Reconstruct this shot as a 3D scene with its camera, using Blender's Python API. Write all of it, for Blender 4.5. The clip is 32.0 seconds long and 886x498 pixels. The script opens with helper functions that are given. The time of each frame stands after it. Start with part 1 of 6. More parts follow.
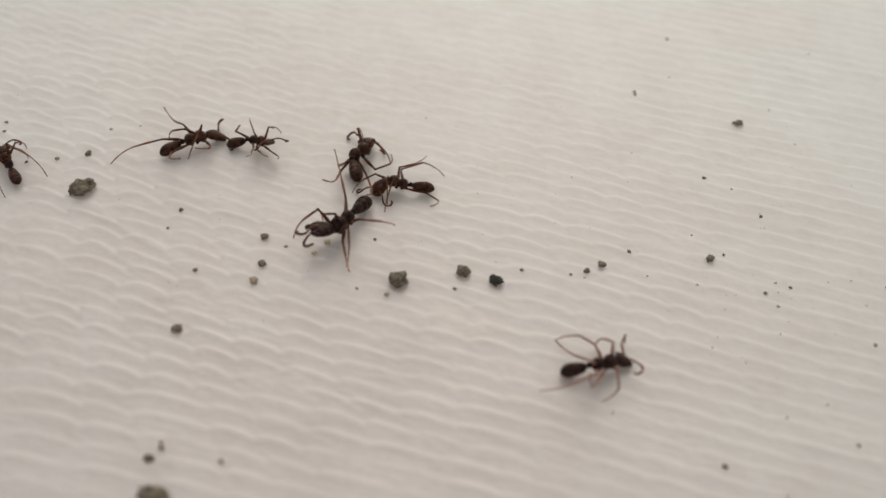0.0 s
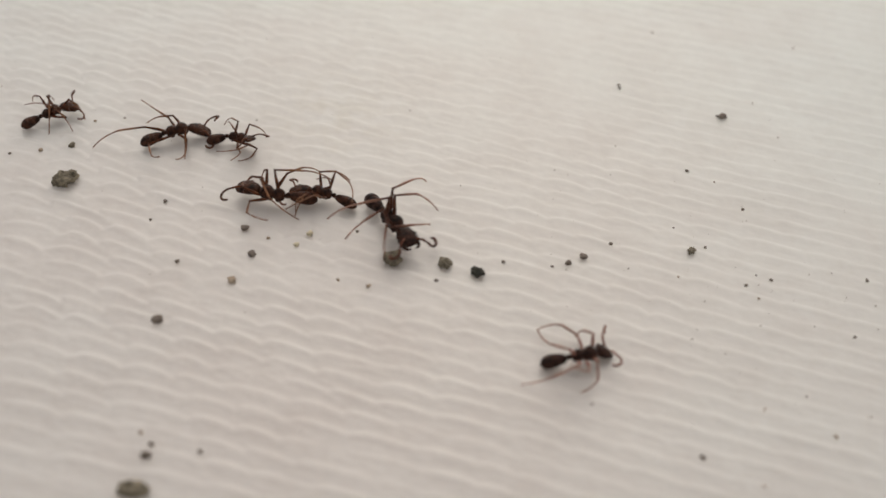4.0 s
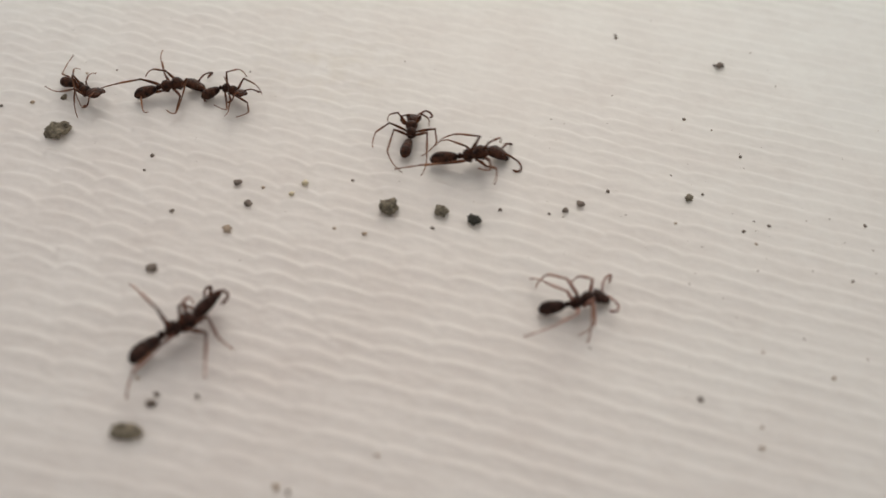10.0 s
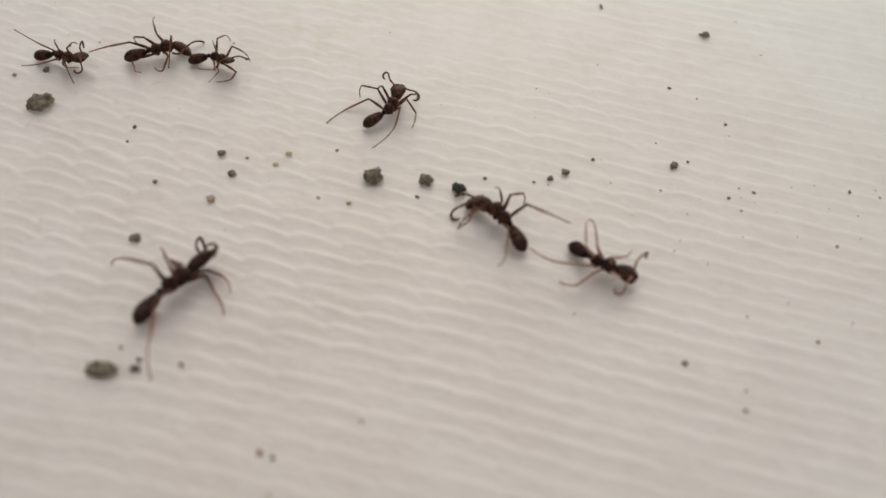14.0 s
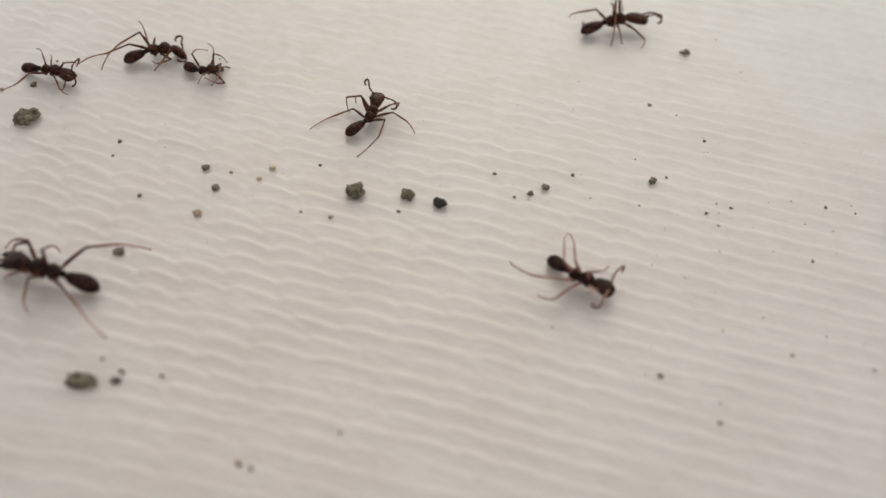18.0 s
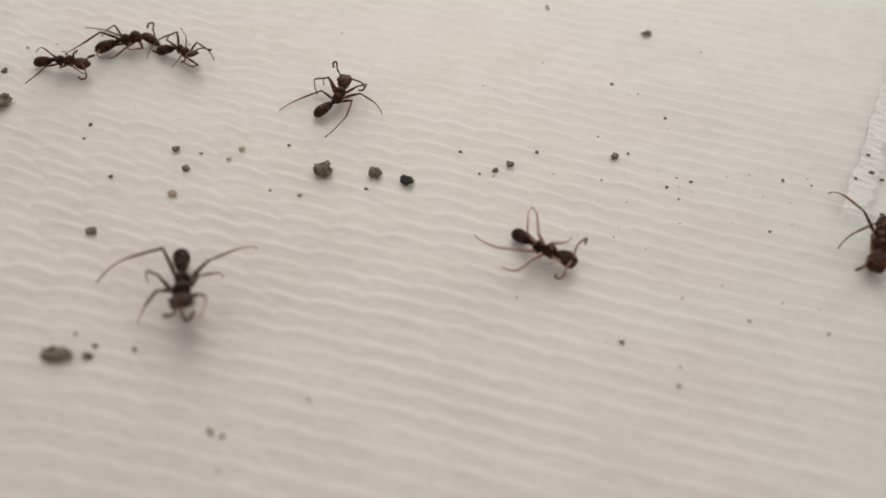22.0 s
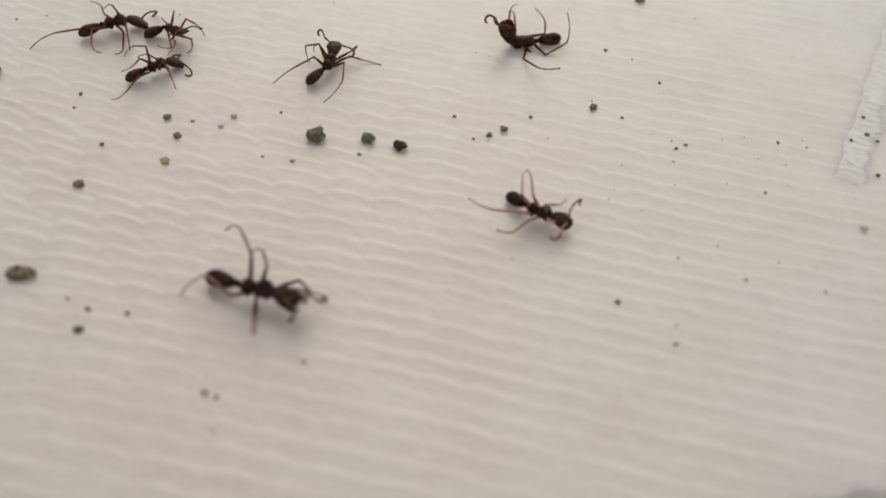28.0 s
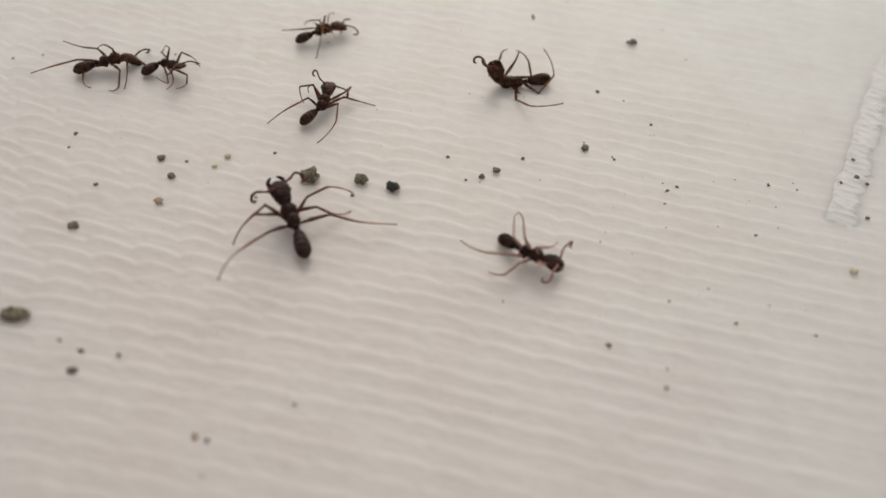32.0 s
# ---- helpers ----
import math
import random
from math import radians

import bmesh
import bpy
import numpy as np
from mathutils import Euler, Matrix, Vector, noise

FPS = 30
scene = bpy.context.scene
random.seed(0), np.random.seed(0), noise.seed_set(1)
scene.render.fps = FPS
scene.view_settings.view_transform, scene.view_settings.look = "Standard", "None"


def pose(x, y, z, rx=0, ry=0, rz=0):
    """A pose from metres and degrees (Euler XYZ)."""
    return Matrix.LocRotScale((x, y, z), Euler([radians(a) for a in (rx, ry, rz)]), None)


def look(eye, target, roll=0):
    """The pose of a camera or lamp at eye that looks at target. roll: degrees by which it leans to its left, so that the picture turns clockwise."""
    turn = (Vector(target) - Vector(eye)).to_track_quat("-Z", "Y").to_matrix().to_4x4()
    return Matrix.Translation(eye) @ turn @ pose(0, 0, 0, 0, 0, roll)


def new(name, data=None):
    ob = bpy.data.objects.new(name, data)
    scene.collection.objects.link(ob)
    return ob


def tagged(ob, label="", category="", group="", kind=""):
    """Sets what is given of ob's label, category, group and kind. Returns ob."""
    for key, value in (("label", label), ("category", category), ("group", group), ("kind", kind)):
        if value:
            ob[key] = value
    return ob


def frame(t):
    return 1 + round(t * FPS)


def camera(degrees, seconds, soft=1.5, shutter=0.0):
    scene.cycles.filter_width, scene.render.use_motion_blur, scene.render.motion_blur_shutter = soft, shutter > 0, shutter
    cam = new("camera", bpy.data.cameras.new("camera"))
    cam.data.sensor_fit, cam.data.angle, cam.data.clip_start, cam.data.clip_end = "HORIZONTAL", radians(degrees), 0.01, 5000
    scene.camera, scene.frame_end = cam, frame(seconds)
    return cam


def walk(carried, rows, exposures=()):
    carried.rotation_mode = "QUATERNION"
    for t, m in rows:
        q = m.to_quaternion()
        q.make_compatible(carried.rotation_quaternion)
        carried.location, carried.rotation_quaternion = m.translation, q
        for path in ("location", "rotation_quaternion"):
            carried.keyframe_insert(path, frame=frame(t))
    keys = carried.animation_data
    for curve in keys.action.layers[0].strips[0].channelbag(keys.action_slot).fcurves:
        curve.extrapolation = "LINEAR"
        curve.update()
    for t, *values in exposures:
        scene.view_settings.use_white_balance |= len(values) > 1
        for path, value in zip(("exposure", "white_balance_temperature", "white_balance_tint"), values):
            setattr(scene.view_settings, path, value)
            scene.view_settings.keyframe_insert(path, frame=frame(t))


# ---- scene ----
# Small things are given in millimetres; MM turns them into metres.
MM = 0.001
cam = camera(46.0, 32.0, soft=1.6, shutter=0.5)
cam.data.dof.use_dof, cam.data.dof.focus_distance, cam.data.dof.aperture_fstop = True, 80 * MM, 25.0
# seconds, the eye and the place looked at (mm), roll
PATH = [
    (0, (0.00, 0.00, 52.00), (0.00, 29.11, 24.57), 3.47),
    (0.5, (0.29, -0.27, 52.03), (0.23, 28.98, 24.74), 3.37),
    (1, (0.09, 0.03, 52.14), (0.14, 29.24, 24.81), 3.64),
    (1.5, (0.56, 0.10, 52.03), (0.56, 29.23, 24.62), 3.60),
    (2, (0.37, -0.01, 52.26), (0.49, 29.11, 24.83), 3.78),
    (2.5, (0.83, -0.28, 52.18), (0.92, 28.94, 24.86), 3.70),
    (3, (0.58, -0.36, 52.06), (0.76, 28.83, 24.70), 3.82),
    (3.5, (1.00, -0.28, 52.07), (1.15, 28.82, 24.63), 3.81),
    (5.5, (1.16, -0.59, 50.99), (1.30, 28.22, 23.24), 3.54),
    (6, (1.13, -0.78, 50.85), (1.30, 27.98, 23.05), 3.51),
    (6.5, (1.15, -0.82, 50.84), (1.34, 27.88, 22.98), 3.53),
    (7, (1.00, -0.85, 50.83), (1.22, 27.84, 22.96), 3.61),
    (7.5, (0.95, -0.91, 50.85), (1.19, 27.67, 22.87), 3.65),
    (8, (1.01, -0.96, 50.66), (1.21, 27.50, 22.55), 3.59),
    (8.5, (1.22, -1.07, 50.47), (1.45, 27.29, 22.26), 3.54),
    (9, (1.24, -1.18, 50.40), (1.50, 27.11, 22.13), 3.59),
    (9.5, (1.28, -1.17, 50.42), (1.56, 27.02, 22.04), 3.60),
    (10, (1.19, -1.31, 50.34), (1.52, 27.03, 22.11), 3.62),
    (10.5, (1.20, -1.21, 50.33), (1.58, 27.18, 22.16), 3.62),
    (11, (1.43, -1.33, 50.14), (1.77, 27.11, 22.01), 3.50),
    (11.5, (1.45, -1.48, 49.89), (1.80, 26.98, 21.78), 3.43),
    (12, (1.51, -1.38, 50.05), (1.88, 26.97, 21.84), 3.46),
    (12.5, (1.52, -1.59, 50.00), (2.01, 26.66, 21.69), 3.63),
    (13, (2.03, -1.88, 49.80), (2.58, 26.20, 21.31), 3.63),
    (13.5, (1.90, -2.03, 49.54), (2.50, 25.98, 20.99), 3.61),
    (14, (1.84, -2.04, 49.47), (2.45, 25.91, 20.86), 3.60),
    (14.5, (1.89, -2.05, 49.91), (2.49, 25.98, 21.39), 3.72),
    (16.5, (2.71, -1.45, 49.41), (3.32, 26.66, 20.97), 4.02),
    (17, (2.55, -0.64, 50.23), (2.93, 27.56, 21.87), 3.94),
    (17.5, (2.98, -1.49, 48.63), (3.38, 26.64, 20.20), 3.60),
    (18, (2.82, -2.69, 50.06), (3.59, 25.68, 21.87), 3.96),
    (18.5, (2.46, -3.18, 50.75), (3.56, 25.22, 22.60), 4.28),
    (19, (2.57, -3.43, 50.33), (3.73, 25.09, 22.31), 4.19),
    (19.5, (2.78, -3.61, 50.23), (3.92, 24.92, 22.21), 4.11),
    (20, (2.90, -3.76, 50.13), (4.10, 24.77, 22.12), 4.11),
    (20.5, (2.94, -3.98, 49.82), (4.20, 24.56, 21.82), 4.08),
    (21, (2.94, -4.01, 49.90), (4.36, 24.49, 21.87), 4.23),
    (21.5, (3.88, -5.08, 49.98), (5.35, 23.39, 21.91), 4.14),
    (22, (3.81, -5.01, 50.01), (5.32, 23.36, 21.85), 4.18),
    (22.5, (3.99, -5.17, 49.85), (5.50, 23.17, 21.65), 4.06),
    (23, (3.69, -5.14, 49.30), (5.09, 23.12, 21.02), 3.77),
    (23.5, (4.08, -5.23, 48.81), (5.40, 22.96, 20.47), 3.55),
    (24, (3.78, -5.15, 48.71), (4.96, 23.08, 20.39), 3.33),
    (24.5, (3.64, -5.25, 48.83), (5.02, 23.01, 20.55), 3.60),
    (25, (4.06, -5.39, 48.50), (5.25, 22.79, 20.14), 3.22),
    (25.5, (4.18, -5.42, 48.23), (5.30, 22.69, 19.80), 3.06),
    (27.5, (3.69, -6.14, 48.15), (5.25, 21.91, 19.67), 3.56),
    (28, (4.00, -6.16, 48.25), (5.67, 22.05, 19.93), 3.81),
    (28.5, (3.94, -5.85, 49.28), (5.60, 22.94, 21.56), 4.02),
    (29, (4.31, -4.70, 48.55), (5.67, 24.30, 21.03), 3.61),
    (29.5, (4.53, -5.08, 49.08), (5.98, 23.87, 21.51), 3.73),
    (30, (4.12, -5.48, 49.10), (5.76, 23.50, 21.57), 3.94),
    (30.5, (4.30, -5.64, 49.21), (5.95, 23.30, 21.64), 3.93),
    (31, (4.30, -5.69, 49.11), (5.98, 23.29, 21.59), 4.00),
    (31.5, (4.35, -5.75, 49.27), (6.07, 23.20, 21.72), 4.04),
    (32, (4.22, -5.71, 49.12), (6.02, 23.24, 21.58), 4.16),
]
walk(cam, [(t, look(Vector(eye) * MM, Vector(target) * MM, roll)) for t, eye, target, roll in PATH], exposures=[
    (0.0, -0.05, 6500, 10), (3.0, -0.02, 6500, 10), (7.0, 0.0, 6500, 10), (22.0, 0.0, 6500, 10), (23.0, -0.12, 6620, 14), (24.0, -0.045, 6600, 12.6), (25.5, -0.04, 6580, 12.0), (28.0, -0.03, 6530, 10.5), (30.0, -0.04, 6490, 10), (32.0, -0.04, 6490, 10)])

# ---- light: a bright overcast sky, and the veiled sun behind the ants ----
world = bpy.data.worlds.new("overcast_sky")
scene.world = world
world.use_nodes = True
SUN_HIGH, SUN_ROUND = 39.0, 3.0
sky = world.node_tree.nodes.new("ShaderNodeTexSky")
sky.sky_type, sky.sun_disc = "NISHITA", False
sky.sun_elevation, sky.sun_rotation = radians(SUN_HIGH), radians(SUN_ROUND)
sky.air_density, sky.dust_density, sky.ozone_density = 1.0, 6.0, 0.6
back = world.node_tree.nodes["Background"]
back.inputs["Strength"].default_value = 0.081
cloud = world.node_tree.nodes.new("ShaderNodeMix")
cloud.data_type = "RGBA"
cloud.inputs["Factor"].default_value = 0.75
cloud.inputs["B"].default_value = (6.4, 6.1, 5.75, 1)
world.node_tree.links.new(sky.outputs["Color"], cloud.inputs["A"])
world.node_tree.links.new(cloud.outputs["Result"], back.inputs["Color"])
sun = new("sun", bpy.data.lights.new("sun", "SUN"))
sun.data.energy, sun.data.angle, sun.data.color = 0.88, radians(62), (1.0, 0.94, 0.87)
way = Vector((math.sin(radians(SUN_ROUND)), math.cos(radians(SUN_ROUND)), math.tan(radians(SUN_HIGH))))
sun.matrix_world = look(way, (0, 0, 0))


# ---- materials ----
def material(name, rough=0.5, metal=0.0):
    m = bpy.data.materials.new(name)
    m.use_nodes = True
    shader = m.node_tree.nodes["Principled BSDF"]
    shader.inputs["Roughness"].default_value, shader.inputs["Metallic"].default_value = rough, metal
    return m, m.node_tree.nodes, m.node_tree.links, shader


def noise_of(nodes, links, scale, detail=4.0, rough=0.55):
    place = nodes.new("ShaderNodeTexCoord")
    tex = nodes.new("ShaderNodeTexNoise")
    tex.inputs["Scale"].default_value, tex.inputs["Detail"].default_value, tex.inputs["Roughness"].default_value = scale, detail, rough
    links.new(place.outputs["Object"], tex.inputs["Vector"])
    return tex.outputs["Fac"]


def ramp_of(nodes, links, fac, stops):
    ramp = nodes.new("ShaderNodeValToRGB")
    bar = ramp.color_ramp
    while len(bar.elements) < len(stops):
        bar.elements.new(0.5)
    for e, (at, colour) in zip(bar.elements, stops):
        e.position, e.color = at, (*colour, 1)
    links.new(fac, ramp.inputs["Fac"])
    return ramp.outputs["Color"]


def bump_of(nodes, links, fac, shader, depth, strength=1.0):
    bump = nodes.new("ShaderNodeBump")
    bump.inputs["Distance"].default_value, bump.inputs["Strength"].default_value = depth, strength
    links.new(fac, bump.inputs["Height"])
    links.new(bump.outputs["Normal"], shader.inputs["Normal"])


def mottled(name, dark, light, scale, rough, relief=0.0, relief_scale=None, spread=(0.3, 0.7)):
    """A surface whose colour drifts between two, with fine relief."""
    m, nodes, links, shader = material(name, rough)
    fac = noise_of(nodes, links, scale)
    links.new(ramp_of(nodes, links, fac, [(spread[0], dark), (spread[1], light)]), shader.inputs["Base Color"])
    if relief:
        bump_of(nodes, links, noise_of(nodes, links, relief_scale or scale * 3, 5), shader, relief)
    return m


def chitin(name, dark, light, rough=0.34):
    m = mottled(name, dark, light, 2200, rough, 0.00010, 5200, (0.38, 0.66))
    m.node_tree.nodes["Principled BSDF"].inputs["Specular IOR Level"].default_value = 0.13
    return m


def paling(name, dark, pale):
    """Leg chitin that pales from the knee towards the foot."""
    m, nodes, links, shader = material(name, 0.5)
    shader.inputs["Specular IOR Level"].default_value = 0.25
    place, apart, run = nodes.new("ShaderNodeTexCoord"), nodes.new("ShaderNodeSeparateXYZ"), nodes.new("ShaderNodeMapRange")
    links.new(place.outputs["Object"], apart.inputs["Vector"])
    links.new(apart.outputs["X"], run.inputs["Value"])
    run.inputs["From Min"].default_value, run.inputs["From Max"].default_value = 0.0, 0.0030
    run.inputs["To Min"].default_value, run.inputs["To Max"].default_value = -0.1, 0.85
    add = nodes.new("ShaderNodeMath")
    links.new(run.outputs["Result"], add.inputs[0])
    blotch = nodes.new("ShaderNodeMath")
    blotch.operation = "MULTIPLY"
    blotch.inputs[1].default_value = 0.6
    links.new(noise_of(nodes, links, 1500), blotch.inputs[0])
    links.new(blotch.outputs["Value"], add.inputs[1])
    links.new(ramp_of(nodes, links, add.outputs["Value"], [(0.2, dark), (0.95, pale)]), shader.inputs["Base Color"])
    return m


def milky(m, weight, reach):
    """Lets light spread a few millimetres inside the plastic."""
    shader = m.node_tree.nodes["Principled BSDF"]
    shader.inputs["Subsurface Weight"].default_value, shader.inputs["Subsurface Scale"].default_value = weight, reach
    shader.inputs["Subsurface Radius"].default_value = (1.0, 0.98, 0.95)
    return m


def white_sheet():
    m, nodes, links, shader = material("white_embossed_plastic", 0.34)
    shader.inputs["Specular IOR Level"].default_value = 0.8
    broad = noise_of(nodes, links, 28, 3)
    fine = noise_of(nodes, links, 900, 6, 0.65)
    tone = nodes.new("ShaderNodeMix")
    tone.data_type, tone.blend_type = "RGBA", "MULTIPLY"
    tone.inputs["Factor"].default_value = 1.0
    links.new(ramp_of(nodes, links, broad, [(0.3, (0.765, 0.725, 0.70)), (0.7, (0.785, 0.775, 0.755))]), tone.inputs["A"])
    links.new(ramp_of(nodes, links, fine, [(0.3, (0.955, 0.95, 0.945)), (0.6, (1, 1, 1))]), tone.inputs["B"])
    # a faint yellowish smear about 1 cm wide, and thin scuffing all over
    place = nodes.new("ShaderNodeTexCoord")
    far = nodes.new("ShaderNodeVectorMath")
    far.operation = "DISTANCE"
    far.inputs[1].default_value = (-0.0082, 0.0695, 0)
    links.new(place.outputs["Object"], far.inputs[0])
    fade = nodes.new("ShaderNodeMapRange")
    fade.inputs["From Min"].default_value, fade.inputs["From Max"].default_value = 0.008, 0.001
    links.new(far.outputs["Value"], fade.inputs["Value"])
    patchy = nodes.new("ShaderNodeMath")
    patchy.operation = "MULTIPLY"
    links.new(fade.outputs["Result"], patchy.inputs[0])
    smear = noise_of(nodes, links, 600, 5)
    links.new(ramp_of(nodes, links, smear, [(0.42, (0, 0, 0)), (0.66, (0.3, 0.3, 0.3))]), patchy.inputs[1])
    stain = nodes.new("ShaderNodeMix")
    stain.data_type = "RGBA"
    stain.inputs["B"].default_value = (0.60, 0.54, 0.43, 1)
    links.new(patchy.outputs["Value"], stain.inputs["Factor"])
    links.new(tone.outputs["Result"], stain.inputs["A"])
    scuff = nodes.new("ShaderNodeMix")
    scuff.data_type = "RGBA"
    scuff.inputs["B"].default_value = (0.50, 0.46, 0.41, 1)
    marks = noise_of(nodes, links, 420, 8, 0.75)
    links.new(ramp_of(nodes, links, marks, [(0.66, (0, 0, 0)), (0.76, (0.55, 0.55, 0.55))]), scuff.inputs["Factor"])
    links.new(stain.outputs["Result"], scuff.inputs["A"])
    # uneven light put into the colour: brighter and less red towards the seam
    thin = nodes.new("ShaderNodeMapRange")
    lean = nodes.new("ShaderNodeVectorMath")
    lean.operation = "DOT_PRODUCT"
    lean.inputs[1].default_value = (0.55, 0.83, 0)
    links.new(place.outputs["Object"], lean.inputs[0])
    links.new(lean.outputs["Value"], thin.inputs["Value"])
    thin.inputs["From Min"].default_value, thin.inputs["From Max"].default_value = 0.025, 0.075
    far_light = nodes.new("ShaderNodeMix")
    far_light.data_type, far_light.blend_type = "RGBA", "MULTIPLY"
    far_light.inputs["Factor"].default_value = 1.0
    links.new(ramp_of(nodes, links, thin.outputs["Result"], [(0.05, (0.960, 0.962, 0.952)), (0.95, (0.988, 1.04, 1.025))]), far_light.inputs["B"])
    links.new(scuff.outputs["Result"], far_light.inputs["A"])
    # darker, redder shading painted into the colour where the ants mill about
    off_middle, ring = nodes.new("ShaderNodeVectorMath"), nodes.new("ShaderNodeMapRange")
    off_middle.operation = "DISTANCE"
    off_middle.inputs[1].default_value = (0.002, 0.050, 0)
    links.new(place.outputs["Object"], off_middle.inputs[0])
    links.new(off_middle.outputs["Value"], ring.inputs["Value"])
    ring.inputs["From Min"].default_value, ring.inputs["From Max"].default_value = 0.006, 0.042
    mid_shade = nodes.new("ShaderNodeMix")
    mid_shade.data_type, mid_shade.blend_type = "RGBA", "MULTIPLY"
    mid_shade.inputs["Factor"].default_value = 1.0
    links.new(ramp_of(nodes, links, ring.outputs["Result"], [(0.0, (0.965, 0.925, 0.91)), (1.0, (1.0, 1.0, 1.0))]), mid_shade.inputs["B"])
    links.new(far_light.outputs["Result"], mid_shade.inputs["A"])
    # soft handling marks, a few millimetres across
    soft = nodes.new("ShaderNodeMix")
    soft.data_type, soft.blend_type = "RGBA", "MULTIPLY"
    soft.inputs["Factor"].default_value = 1.0
    patches = noise_of(nodes, links, 190, 4, 0.6)
    links.new(ramp_of(nodes, links, patches, [(0.32, (0.945, 0.93, 0.925)), (0.6, (1, 1, 1))]), soft.inputs["B"])
    links.new(mid_shade.outputs["Result"], soft.inputs["A"])
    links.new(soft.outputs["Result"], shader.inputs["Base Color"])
    bump_of(nodes, links, fine, shader, 0.00003, 0.6)
    return m


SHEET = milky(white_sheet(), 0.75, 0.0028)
CLOD = mottled("grey_soil", (0.055, 0.046, 0.033), (0.39, 0.335, 0.24), 2300, 0.9, 0.00006, 5000)
BLACK_CLOD = mottled("black_soil", (0.020, 0.020, 0.016), (0.085, 0.080, 0.062), 2600, 0.85, 0.00006, 5000)
GRAIN = mottled("dark_grain", (0.085, 0.066, 0.054), (0.33, 0.27, 0.22), 3000, 0.8, 0.00004)
DUST_BROWN = mottled("brown_dust", (0.18, 0.135, 0.105), (0.38, 0.31, 0.25), 3000, 0.85)
TAN = mottled("tan_grain", (0.29, 0.215, 0.15), (0.58, 0.46, 0.34), 3000, 0.7, 0.00004)
YELLOW = mottled("straw_crumb", (0.56, 0.46, 0.28), (0.84, 0.77, 0.58), 3000, 0.6, 0.00004)
BLACK_BODY = chitin("black_chitin", (0.011, 0.0054, 0.0042), (0.066, 0.028, 0.019), 0.30)
BLACK_LEG = chitin("dark_brown_leg_chitin", (0.045, 0.016, 0.010), (0.17, 0.064, 0.038))
BLACK_SHIN = paling("pale_brown_shin_chitin", (0.085, 0.034, 0.022), (0.36, 0.18, 0.12))
PALE_LEG = mottled("pale_reddish_leg_chitin", (0.17, 0.070, 0.050), (0.42, 0.205, 0.15), 1000, 0.45)
BROWN_BODY = chitin("red_brown_chitin", (0.015, 0.0062, 0.0040), (0.095, 0.037, 0.020), 0.30)
BROWN_LEG = chitin("red_brown_leg_chitin", (0.040, 0.0145, 0.0075), (0.18, 0.064, 0.029))
BROWN_SHIN = paling("light_brown_shin_chitin", (0.075, 0.026, 0.012), (0.32, 0.14, 0.06))
BLACK_FOOT = mottled("pale_brown_foot_chitin", (0.24, 0.115, 0.078), (0.46, 0.26, 0.185), 1200, 0.5)
BROWN_FOOT = mottled("light_brown_foot_chitin", (0.12, 0.048, 0.022), (0.30, 0.135, 0.062), 1200, 0.5)
FILM = milky(mottled("clear_white_film", (0.80, 0.80, 0.77), (0.86, 0.86, 0.835), 700, 0.28, 0.00004, 2500), 0.6, 0.0016)


# ---- building helpers ----
def part(name, bm, mat, parent, label=""):
    """Links a bmesh as one mesh object, under a thing or a part, or as a thing of its own."""
    bmesh.ops.recalc_face_normals(bm, faces=bm.faces)
    mesh = bpy.data.meshes.new(name)
    bm.to_mesh(mesh)
    bm.free()
    mesh.materials.append(mat)
    mesh.polygons.foreach_set("use_smooth", [True] * len(mesh.polygons))
    ob = new(name, mesh)
    ob.parent = parent
    return tagged(ob, label)


def loft(bm, rings, seg=18, square=2.0):
    """A skin over rings along x, given as (x, half width, half height, middle height); square over 2 gives boxier rings."""
    loops = []
    for x, w, h, zc in rings:
        loop = []
        for k in range(seg):
            a = 2 * math.pi * k / seg
            c, s = math.cos(a), math.sin(a)
            loop.append(bm.verts.new((x, w * math.copysign(abs(c) ** (2 / square), c), zc + h * math.copysign(abs(s) ** (2 / square), s))))
        loops.append(loop)
    for a, b in zip(loops, loops[1:]):
        for k in range(seg):
            bm.faces.new((a[k], a[(k + 1) % seg], b[(k + 1) % seg], b[k]))
    bm.faces.new(loops[0]), bm.faces.new(loops[-1])


def rounded(knots, count):
    """Points on a smooth curve through the knots (rows of numbers)."""
    knots = [np.array(k, float) for k in knots]
    ends = [2 * knots[0] - knots[1], *knots, 2 * knots[-1] - knots[-2]]
    out = []
    for n in range(count):
        u = n / (count - 1) * (len(knots) - 1)
        i = min(int(u), len(knots) - 2)
        f = u - i
        a, b, c, d = ends[i : i + 4]
        out.append(0.5 * (2 * b + (c - a) * f + (2 * a - 5 * b + 4 * c - d) * f * f + (3 * b - a - 3 * c + d) * f**3))
    return out


